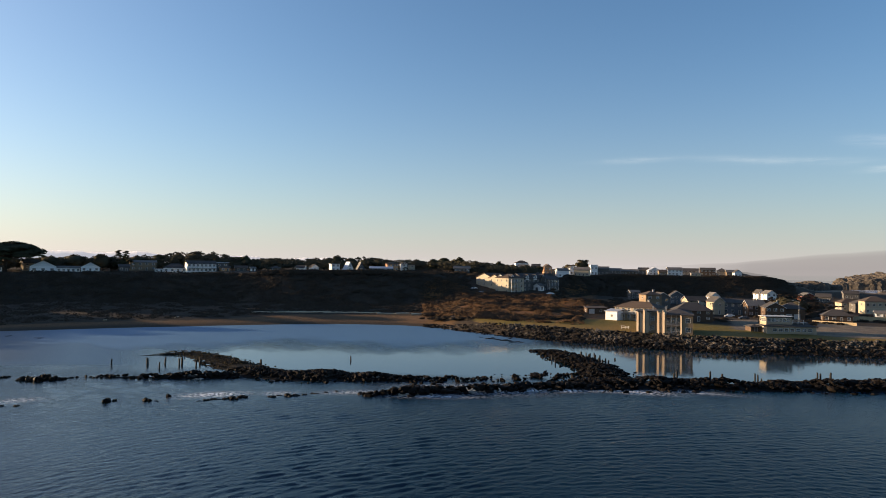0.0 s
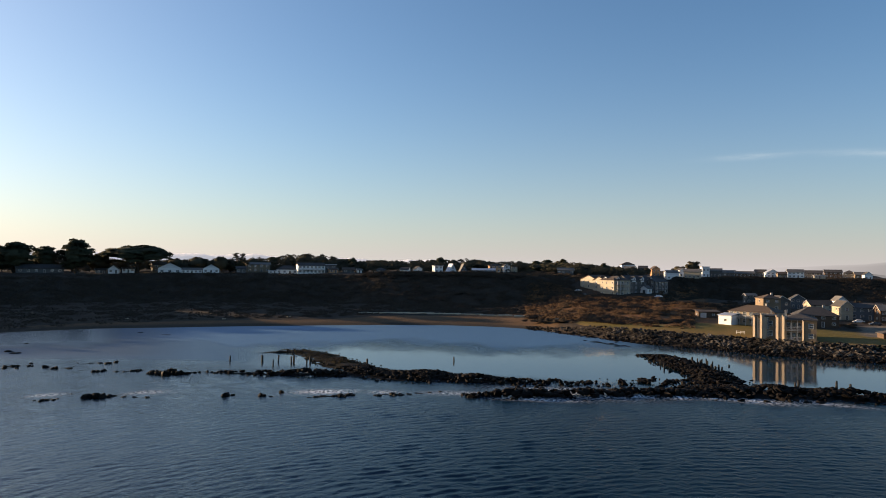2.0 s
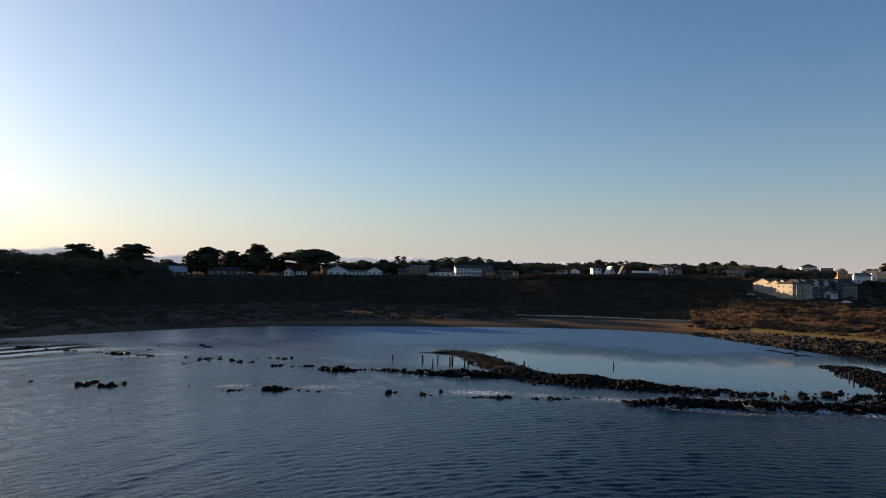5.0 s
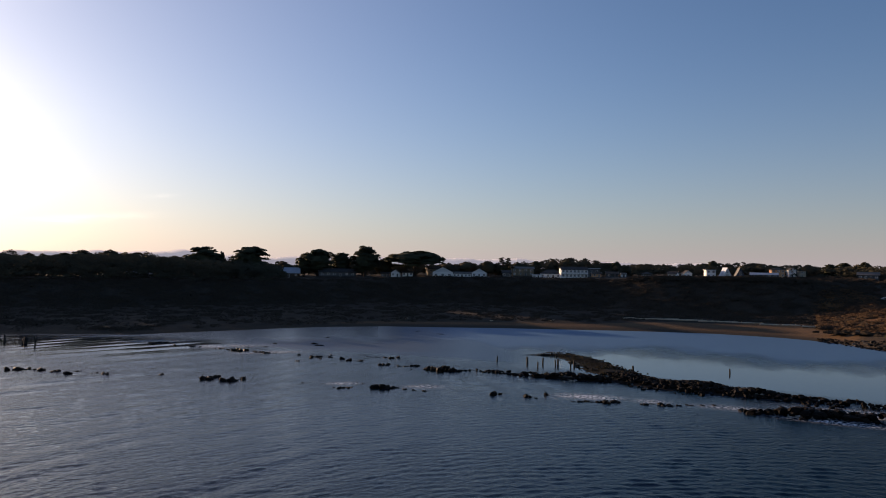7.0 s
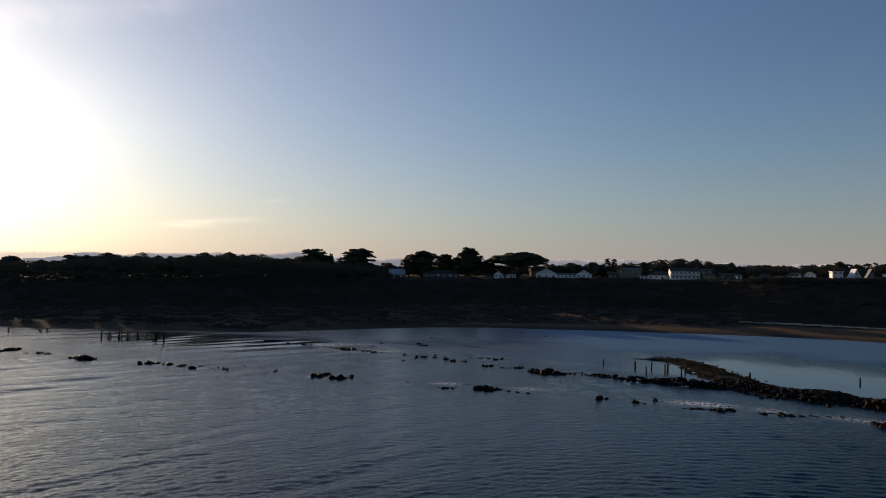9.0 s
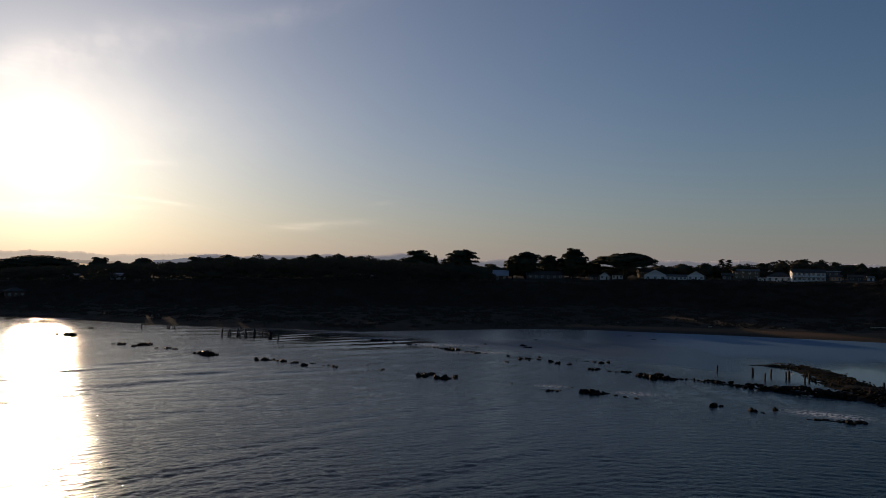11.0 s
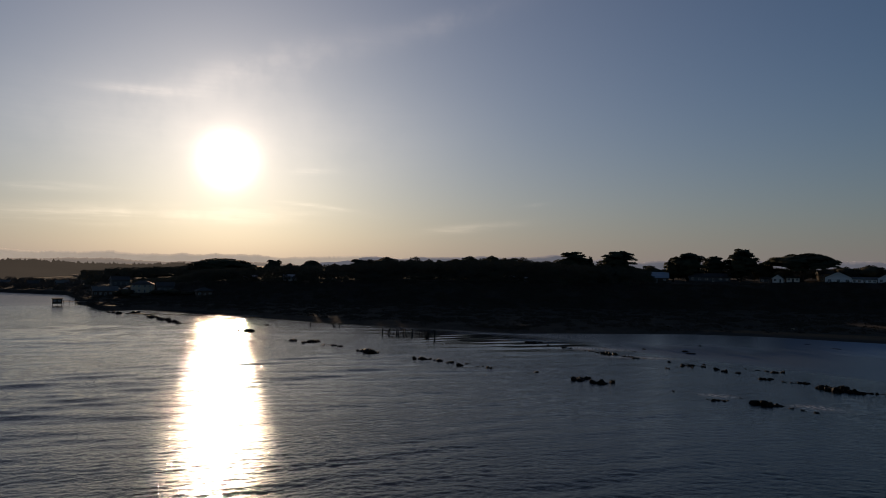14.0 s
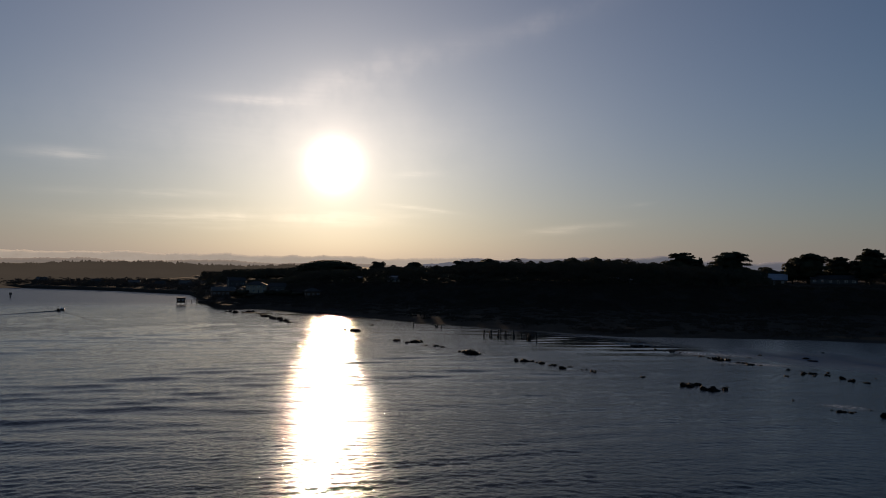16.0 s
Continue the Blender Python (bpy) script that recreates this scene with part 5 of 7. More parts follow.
# -- the hotel on its bench above the scrub
def build_hotel():
    h = thing("hotel", stand(-5.85, 398, 0, 1.0), "three-storey cream hotel with gabled wings, balconies and grey shaded sides", "hotel")
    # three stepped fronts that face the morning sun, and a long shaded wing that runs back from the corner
    # the wing's and glazed end's shade is put into grey walls, beside cream fronts
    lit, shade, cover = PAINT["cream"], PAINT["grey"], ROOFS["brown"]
    turned = pose(-2.6, -10, 0, 0, 0, -42)

    def put(w, dep, high, roof, rise, wall, u, v, z, front=(), left=(), right=(), named="wing", tiles=cover):
        block(h, w, dep, high, roof, rise, wall, tiles, front, left, right, at=turned @ pose(u, v, z), wall_name=named + "_wall", roof_name=named + "_roof")

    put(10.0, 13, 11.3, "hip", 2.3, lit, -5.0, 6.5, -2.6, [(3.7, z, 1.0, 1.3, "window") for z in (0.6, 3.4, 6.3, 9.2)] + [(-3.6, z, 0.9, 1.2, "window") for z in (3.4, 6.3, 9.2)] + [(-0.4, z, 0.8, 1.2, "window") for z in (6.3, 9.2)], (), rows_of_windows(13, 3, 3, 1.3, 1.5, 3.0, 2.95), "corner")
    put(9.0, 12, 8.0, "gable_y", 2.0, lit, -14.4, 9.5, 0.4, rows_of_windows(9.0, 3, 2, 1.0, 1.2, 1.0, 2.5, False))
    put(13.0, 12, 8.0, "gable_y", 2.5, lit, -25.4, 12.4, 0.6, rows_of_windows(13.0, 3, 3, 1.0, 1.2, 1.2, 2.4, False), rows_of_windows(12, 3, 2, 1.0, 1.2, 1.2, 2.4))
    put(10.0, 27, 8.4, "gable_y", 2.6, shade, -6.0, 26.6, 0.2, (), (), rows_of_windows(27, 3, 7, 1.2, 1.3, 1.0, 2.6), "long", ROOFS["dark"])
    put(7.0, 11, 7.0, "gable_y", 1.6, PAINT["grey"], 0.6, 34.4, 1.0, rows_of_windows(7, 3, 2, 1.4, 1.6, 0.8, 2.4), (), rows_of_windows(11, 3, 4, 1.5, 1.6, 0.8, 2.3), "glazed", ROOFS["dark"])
    put(5.0, 3.6, 3.2, "gable_y", 1.5, PAINT["white"], 1.4, 24.5, 1.0, [(0.0, 0.1, 1.8, 2.2, "door")], (), rows_of_windows(3.6, 1, 1, 1.4, 1.6), "portico", ROOFS["grey"])
    for v in (4.0, 17.0, 24.0, 31.0):
        put(3.0, 2.6, 1.3, "gable", 1.0, PAINT["white"], -2.2, v, 8.5, (), (), [(0.0, 0.3, 1.0, 0.9, "window")], "dormer", ROOFS["dark"])
    for u, v in ((-14.2, 4.2), (-8.0, 1.2)):
        put(2.4, 2.4, 1.2, "gable_y", 0.9, PAINT["white"], u, v + 1.6, 8.8, [(0.0, 0.3, 0.9, 0.8, "window")], named="dormer")
    # balconies on the corner
    for z in (0.3, 3.3, 6.2):
        part("balcony_floor", box(-0.05, 1.7, 0.6, 8.6, z - 0.16, z), DECK, h, at=turned)
        bm = bmesh.new()
        add_box(bm, 1.62, 1.68, 0.6, 8.6, z + 0.95, z + 1.05)
        for k in range(24):
            add_box(bm, 1.62, 1.66, 0.62 + k * 0.34, 0.66 + k * 0.34, z, z + 0.95)
        part("railing", bm, TRIM, h, at=turned)
    for v in (0.7, 3.3, 5.9, 8.5):
        part("post", box(1.55, 1.72, v - 0.08, v + 0.08, -1.2, 8.5), TRIM, h, at=turned)


build_hotel()


def behind_hotel():
    G = "houses on the rise behind the hotel"
    rows = [
        (-6.49, 640, 11.5, 9, 7.0, "hip", 2.2, "white", "brown", 10, 2, 3, "white two-storey house with a hipped roof on the rise"),
        (-6.7, 560, 8, 7, 3.4, "gable", 1.5, "white", "grey", -10, 1, 3, "low white house on the rise"),
        (-8.6, 566, 6.2, 7, 3.8, "gable_y", 2.2, "orange", "brown", 15, 2, 2, "tall terracotta gabled house"),
        (-7.7, 600, 7, 6, 3.6, "gable", 1.8, "grey", "dark", 0, 1, 2, "grey house on the rise"),
        (-9.85, 528, 8.8, 7, 3.2, "gable", 1.6, "white", "grey", 20, 1, 3, "white house with a low gable"),
        (-10.6, 548, 6, 6, 3.4, "gable_y", 1.6, "white", "dark", 25, 1, 2, "small white gabled house"),
        (-11.42, 536, 11.5, 8, 3.2, "gable", 1.8, "cream", "grey", -6, 1, 4, "broad cream house with a grey roof"),
        (-12.31, 600, 5.8, 6, 6.2, "flat", 0, "white", "pale", 18, 2, 2, "tall white cube of a house"),
        (-13.07, 606, 10, 8, 3.3, "gable", 1.8, "grey", "grey", 0, 1, 3, "grey house with a long roof"),
        (-3.2, 520, 8, 7, 3.5, "gable", 1.6, "grey", "dark", 0, 1, 3, "dark-roofed house among trees"),
        (-4.6, 560, 7, 7, 4.0, "hip", 1.6, "white", "brown", 10, 1, 2, "white house among trees"),
    ]
    for b, d, w, dep, high, roof, rise, wall, cover, turn, storeys, count, label in rows:
        house(b, d, w, dep, high + 2.0, roof, rise, wall, cover, turn, storeys, count, label, G)


behind_hotel()


def plateau_houses():
    G = "houses on the south bluff"
    rows = [
        (-13.9, 640, 14, 9, 3.2, "gable", 1.6, "grey", "grey", 4, 1, 4, "long grey house on the bluff"), (-15.16, 610, 14.5, 9, 3.2, "gable", 1.4, "brown", "grey", 0, 1, 5, "long brown house with a grey roof"),
        (-16.24, 640, 8.7, 8, 3.6, "gable", 1.7, "grey", "dark", -8, 1, 3, "grey house with a dark roof"), (-16.98, 615, 9.0, 8, 4.2, "gable_y", 2.0, "white", "pale", 16, 2, 3, "white gabled house catching the sun"),
        (-17.68, 605, 6.6, 7, 3.4, "gable", 1.4, "tan", "brown", 10, 1, 2, "small tan house on the bluff"), (-18.57, 615, 12, 8, 4.8, "gable", 1.6, "white", "grey", 10, 2, 4, "white two-storey house on the bluff")
    ] + [
        (-19.75, 650, 13.5, 9, 4.6, "gable", 1.6, "grey", "dark", 0, 2, 4, "grey two-storey house on the bluff"), (-20.14, 604, 7.8, 6, 2.4, "flat", 0, "cream", "pale", 8, 1, 3, "low cream flat-roofed house"),
        (-21.0, 640, 12.6, 9, 4.8, "gable", 1.6, "brown", "dark", 5, 2, 4, "dark brown two-storey house"), (-22.02, 622, 7.8, 8, 4.8, "hip", 1.6, "grey", "dark", 0, 2, 2, "grey house with a hipped roof"),
        (-22.62, 618, 6.8, 7, 3.6, "gable", 1.5, "tan", "grey", 12, 1, 2, "tan house near the end of the bluff"), (-23.12, 606, 5.5, 6, 4.0, "gable_y", 1.7, "white", "dark", 16, 1, 2, "white gabled house at the end of the bluff"),
    ]
    for b, d, w, dep, high, roof, rise, wall, cover, turn, storeys, count, label in rows:
        house(b, d, w * 0.98, dep, high * 1.0, roof, rise * 1.25, wall, cover, turn, storeys, count, label, G)


plateau_houses()


def flat_houses():
    G = "houses on the flat"
    rows = [
        (-16.76, 345, 7.6, 9, 8.6, "hip", 1.6, "tan", "brown", 22, 3, 2, "tall tan house with a shallow hipped roof"),
        (-17.5, 380, 8.0, 8, 6.2, "gable_y", 2.4, "grey", "dark", 22, 2, 2, "grey house with a steep dark gable"),
        (-18.71, 430, 7.2, 8, 5.4, "gable_y", 2.3, "blue", "dark", 8, 2, 3, "blue grey gabled house with white trim"),
        (-15.5, 462, 6.0, 6, 4.9, "gable", 1.2, "grey", "grey", 20, 2, 2, "grey house below the bluff"),
        (-20.1, 397, 11, 9, 4.2, "gable", 2.2, "cream", "brown", 22, 2, 3, "cream house under a broad brown roof"),
        (-19.85, 302, 14.5, 10, 4.4, "hip", 3.0, "brown", "dark", 12, 2, 4, "brown house under a broad low dark roof"),
        (-21.59, 357, 5.0, 9, 6.2, "gable_y", 2.2, "sand", "dark", 24, 2, 1, "tall narrow sand coloured house with a gable"),
        (-21.4, 425, 5.0, 7, 5.6, "gable_y", 2.2, "white", "grey", 24, 2, 1, "white gabled house on the flat"),
        (-23.0, 360, 12, 10, 5.4, "gable", 1.8, "blue", "dark", 4, 2, 4, "blue grey house with garage doors"),
        (-24.3, 352, 7.6, 8, 5.2, "gable", 2.2, "brown", "grey", 18, 2, 3, "brown shingled house with white trim"),
        (-25.6, 340, 8.2, 8, 5.2, "gable_y", 2.2, "brown", "dark", 14, 2, 3, "dark brown house with a wide gable window")
    ] + [
        (-25.3, 505, 6.4, 8, 4.9, "gable_y", 2.2, "white", "grey", 28, 2, 2, "tall white gabled house"),
        (-24.65, 512, 4.6, 7, 5.2, "gable_y", 2.4, "white", "dark", 28, 2, 1, "white gabled house beside a taller one"),
        (-27.8, 528, 9.0, 8, 3.8, "gable_y", 2.2, "red", "grey", 26, 1, 3, "barn red house with white gable trim"),
        (-28.9, 520, 8.5, 8, 3.6, "gable", 2.0, "grey", "dark", 0, 1, 3, "low grey house near the ocean dunes"),
        (-30.3, 437, 7.6, 8, 4.8, "hip", 2.0, "cream", "brown", 24, 2, 2, "cream house with a hipped brown roof"),
        (-31.2, 430, 8.0, 9, 4.6, "hip", 2.2, "grey", "dark", 20, 2, 2, "grey house with a dark hipped roof"),
        (-29.7, 340, 11, 8, 2.8, "hip", 2.4, "brown", "dark", 10, 1, 4, "low dark house with a broad hipped roof"),
        (-32.0, 416, 11, 9, 6.6, "hip", 2.4, "cream", "brown", 20, 2, 4, "cream two-storey house with a hipped roof"),
        (-32.6, 372, 7.0, 6, 2.4, "gable", 1.0, "white", "grey", 6, 1, 3, "low white house behind a fence"),
        (-33.8, 440, 10, 9, 5.0, "gable", 2.0, "tan", "brown", 15, 2, 3, "tan house towards the ocean"),
        (-30.6, 600, 10, 8, 4.0, "gable", 2.0, "grey", "dark", 10, 1, 3, "grey house at the edge of the dunes"),
    ]
    for b, d, w, dep, high, roof, rise, wall, cover, turn, storeys, count, label in rows:
        house(b, d, w, dep, high, roof, rise, wall, cover, turn, storeys, count, label, G, stack=(wall == "brown" or wall == "tan"))
    # long house behind the flats, with an upper gallery
    h = thing("gallery_house", stand(-16.0, 294, -24), "long cream house with a brown hipped roof and railed gallery", "house", G)
    block(h, 17.5, 10, 5.2, "hip", 2.2, PAINT["sand"], ROOFS["brown"], rows_of_windows(17.5, 2, 7, 1.3, 1.4, 0.9, 2.7), rows_of_windows(10, 2, 3), rows_of_windows(10, 2, 2))
    porch(h, -8.75, 8.75, -5.0, 2.7, 2.0, 8)
    chimney(h, 3.5, 0.3, 8.2)
    # shed on the grass
    h = thing("shed", stand(-14.0, 290, -28), "white boxy shed with a sloping pale roof on the grass", "shed")
    block(h, 5.2, 5.0, 3.6, "shed", 0.7, PAINT["white"], ROOFS["pale"], [(0.2, 1.4, 0.9, 0.9, "window")], [(0.0, 0.05, 1.0, 2.1, "door")])
    # low dark shed behind it, at the foot of the dunes
    h = thing("shed", stand(-12.5, 322, 18), "low dark brown shed with a flat roof", "shed")
    block(h, 9.0, 5.0, 2.6, "shed", 0.5, PAINT["brown"], ROOFS["brown"], [(-2.4, 0.05, 2.4, 2.1, "garage_door"), (1.8, 0.9, 1.0, 0.9, "window")], [(0.0, 0.9, 0.9, 0.9, "window")])
    # dark house with two arched white garage doors
    h = thing("garage", stand(-26.8, 346, 8), "dark brown garage building with two white doors", "garage")
    block(h, 10, 9, 4.6, "hip", 2.6, PAINT["brown"], ROOFS["dark"], [(-1.4, 0.05, 2.4, 2.2, "garage_door"), (1.8, 0.05, 2.4, 2.2, "garage_door")], rows_of_windows(9, 1, 2))


flat_houses()


# -- the flats on the water's edge
def build_flats():
    h = thing("apartment_building", stand(-17.75, 249.5, 0), "two-storey tan apartment building with tall pale piers and railed balconies", "apartment building")
    wall, dark, pale = PAINT["tan"], ROOFS["dark"], STUCCO
    # two halves under low dark roofs, the second with a bay at its corner
    block(h, 6.6, 10, 7.3, "flat", 0, wall, dark, [(1.6, 1.1, 1.4, 1.6, "window"), (1.6, 4.2, 1.4, 1.6, "window"), (-0.6, 1.1, 0.7, 1.6, "window"), (-0.6, 4.2, 0.7, 1.6, "window")],
          rows_of_windows(10, 2, 2, 1.2, 1.3, 0.9, 3.2), at=pose(-5.2, 2.6, 0))
    block(h, 9.4, 11, 6.7, "hip", 1.5, wall, dark, [(-3.2 + 1.55 * k, z, 1.3, 2.1, "window") for z in (0.3, 3.4) for k in range(3)] + [(3.4, 0.9, 1.5, 1.5, "window"), (3.4, 4.0, 1.5, 1.5, "window")],
          rows_of_windows(11, 2, 2, 1.2, 1.3, 0.9, 3.2), rows_of_windows(11, 2, 2, 1.3, 1.3, 0.9, 3.2), at=pose(4.8, 3.3, 0))
    block(h, 3.3, 2.6, 6.5, "flat", 0, wall, dark, [(0.1, 0.9, 1.5, 1.5, "window"), (0.1, 4.0, 1.5, 1.5, "window")], (), (), at=pose(7.85, -3.2, 0), wall_name="bay_wall", roof_name="bay_roof")
    # piers turned towards the light, with rounded shoulders
    for x, y, w, high, turn in ((-8.2, -3.1, 0.75, 7.5, -24), (-7.1, -3.0, 1.0, 7.2, 8), (-6.1, -3.4, 0.7, 8.2, -24), (-5.2, -3.0, 1.1, 7.7, 6), (-1.5, -3.3, 0.9, 7.7, -22), (-0.5, -3.1, 0.9, 7.4, 8), (0.3, -3.7, 0.8, 8.0, -24), (5.9, -4.2, 0.55, 6.6, -20)):
        bm = bmesh.new()
        add_box(bm, -w / 2, w / 2, -0.4, 1.2, -0.8, high)
        edges = [e for e in bm.edges if all(v.co.z > 6 for v in e.verts) and abs(e.verts[0].co.x - e.verts[1].co.x) < 0.01 and e.verts[0].co.x > 0]
        bmesh.ops.bevel(bm, geom=edges, offset=min(w * 0.6, 0.8), segments=4, affect="EDGES")
        part("pier", bm, pale, h, "pale stucco pier with a rounded shoulder", at=pose(x, y, 0, 0, 0, turn))
    # slit windows between the piers
    for x in (-4.2,):
        for z in (0.8, 3.2, 5.4):
            fit_opening("window", 0.42, 1.5, h, pose(x, -2.55, z))
    # balconies
    for z in (0.1, 3.2):
        part("balcony_floor", box(1.0, 6.1, -4.2, -2.2, z - 0.18, z), CONCRETE, h)
        bm = bmesh.new()
        add_box(bm, 1.0, 6.1, -4.2, -4.13, z + 0.95, z + 1.05)
        for k in range(15):
            add_box(bm, 1.1 + k * 0.335, 1.14 + k * 0.335, -4.19, -4.15, z, z + 0.95)
        part("railing", bm, TRIM, h)
    part("balcony_roof", box(0.9, 6.2, -4.3, -2.2, 6.35, 6.6), dark, h)
    for x in (2.6, 4.2):
        part("post", box(x - 0.07, x + 0.07, -4.15, -4.0, -0.6, 6.35), TRIM, h)
    chimney(h, 0.9, 3.5, 8.9)
    chimney(h, -3.4, 5.0, 8.6, None, 0.5)


build_flats()


# -- low harbour building with a lookout storey
def build_lookout():
    h = thing("lookout_building", stand(-26.5, 268, 24), "low white harbour building with a flat-roofed lookout storey", "building")
    wins = [(-5.6 + 1.95 * k, 0.75, 1.35, 1.1, "window") for k in range(7)]
    block(h, 16.6, 8, 2.5, "hip", 1.2, PAINT["sand"], ROOFS["dark"], wins, [(-1.8, 0.8, 1.1, 1.0, "window"), (1.6, 0.05, 1.0, 2.0, "door")], rows_of_windows(8, 1, 2, 1.1, 1.0))
    block(h, 8.6, 5.5, 2.3, "flat", 0, PAINT["sand"], ROOFS["dark"], [(-3.3 + 1.3 * k, 0.75, 1.05, 1.2, "window") for k in range(6)], [(-1.75, 0.75, 1.2, 1.2, "window"), (0.0, 0.75, 1.2, 1.2, "window"), (1.75, 0.75, 1.2, 1.2, "window")],
          [(-1.2, 0.7, 1.0, 1.2, "window"), (0.4, 0.7, 1.0, 1.2, "window")], at=pose(-3.6, 0.2, 3.2), wall_name="lookout_wall", roof_name="lookout_roof")
    part("fascia", box(-8.36, 1.16, -3.0, 3.4, 5.74, 5.86), TRIM, h, "white board round the lookout roof")
    block(h, 3.6, 5, 1.9, "hip", 0.7, PAINT["brown"], ROOFS["dark"], [(0, 0.05, 1.0, 2.0, "door")], at=pose(-10.3, 2.4, 0), wall_name="wing_wall", roof_name="wing_roof")
    porch(h, 0.9, 5.0, -0.6, 3.7, 1.6, 3)


build_lookout()

# ---- trees and scrub ----


def tufts(rnd, centres, radii, count, size, flat=0.7, droop=0.0, facing=None):
    """Leaf sprays: small pointed leaves scattered over balls at the centres. Returns vertices, faces and the way each leaf faces."""
    c = np.repeat(np.array(centres), count, 0)
    r = np.repeat(np.array(radii), count, 0)
    n = len(c)
    way = rnd.normal(size=(n, 3))
    way /= np.linalg.norm(way, axis=1, keepdims=True)
    way[:, 2] = np.abs(way[:, 2]) * 0.9 - 0.25
    p = c + way * (r * rnd.uniform(0.55, 1.05, n))[:, None] * [1, 1, flat]
    # leaves are lit like the clump they belong to, and lie over it like shingles
    lie = (way if facing is None else np.repeat(np.array(facing), count, 0) + way * 0.25) + rnd.normal(size=(n, 3)) * (0.3 if facing is None else 0.16)
    lie /= np.linalg.norm(lie, axis=1, keepdims=True)
    flat_on = lie + rnd.normal(size=(n, 3)) * 0.38
    flat_on /= np.linalg.norm(flat_on, axis=1, keepdims=True)
    a = rnd.normal(size=(n, 3))
    a[:, 2] = a[:, 2] * 0.6 - droop
    a -= flat_on * (a * flat_on).sum(1, keepdims=True)
    a /= np.linalg.norm(a, axis=1, keepdims=True)
    b = np.cross(flat_on, a)
    s = (size * rnd.uniform(0.6, 1.4, n))[:, None]
    leaf = np.stack([p - a * s * 0.9, p + a * s * 0.2 - b * s * 0.62, p + a * s * 0.3 + b * s * 0.62], 1)
    return leaf.reshape(-1, 3), np.arange(3 * n).reshape(-1, 3), np.repeat(lie, 3, 0)


def leaf_mesh(name, v, f, lie, mats):
    me = bpy.data.meshes.new(name)
    me.vertices.add(len(v))
    me.vertices.foreach_set("co", v.ravel())
    me.loops.add(f.size)
    me.loops.foreach_set("vertex_index", f.ravel())
    me.polygons.add(len(f))
    me.polygons.foreach_set("loop_start", np.arange(0, f.size, 3))
    me.polygons.foreach_set("use_smooth", [True] * len(f))
    for m in mats:
        me.materials.append(m)
    me.update(calc_edges=True)
    me.normals_split_custom_set_from_vertices(lie)
    return me


def crown_balls(rnd, kind, high, wide):
    """Where the leaf clumps of a crown sit, and how large they are."""
    out = []
    if kind == "umbrella":
        for _ in range(120):
            a, r = rnd.uniform(0, 6.28), math.sqrt(rnd.uniform(0, 1))
            z = high * (0.90 - 0.28 * r ** 2.6 - 0.40 * rnd.uniform(0, 1) ** 1.6 * (1 - 0.35 * r))
            out.append((r * wide * 0.46 * math.cos(a), r * wide * 0.46 * math.sin(a), z, wide * rnd.uniform(0.09, 0.14)))
    elif kind == "cypress":
        for level in range(9):
            z = high * (0.2 + 0.74 * level / 8)
            reach = wide / 2 * 0.9 * (0.6 + 0.4 * math.sin(math.pi * (0.12 + 0.66 * level / 8))) * (1.0 if level < 7 else 0.82 if level < 8 else 0.5)
            for _ in range(11):
                a, r = rnd.uniform(0, 6.28), math.sqrt(rnd.uniform(0.02, 1))
                out.append((r * reach * math.cos(a), r * reach * math.sin(a), z + rnd.normal(0, high * 0.03), wide * rnd.uniform(0.11, 0.17)))
    elif kind == "conifer":
        for level in range(9):
            z = high * (0.2 + 0.78 * level / 8)
            reach = wide / 2 * (1 - 0.85 * level / 8) + 0.15
            for _ in range(max(2, 6 - level // 2)):
                a, r = rnd.uniform(0, 6.28), rnd.uniform(0.4, 1)
                out.append((r * reach * math.cos(a), r * reach * math.sin(a), z + rnd.normal(0, 0.25), wide * rnd.uniform(0.10, 0.16)))
    else:
        for _ in range(46):
            v = rnd.normal(size=3)
            v /= np.linalg.norm(v)
            v *= rnd.uniform(0.35, 1.0)
            out.append((v[0] * wide / 2, v[1] * wide / 2, high * (0.52 + 0.34 * v[2]), wide * rnd.uniform(0.13, 0.21)))
    return out


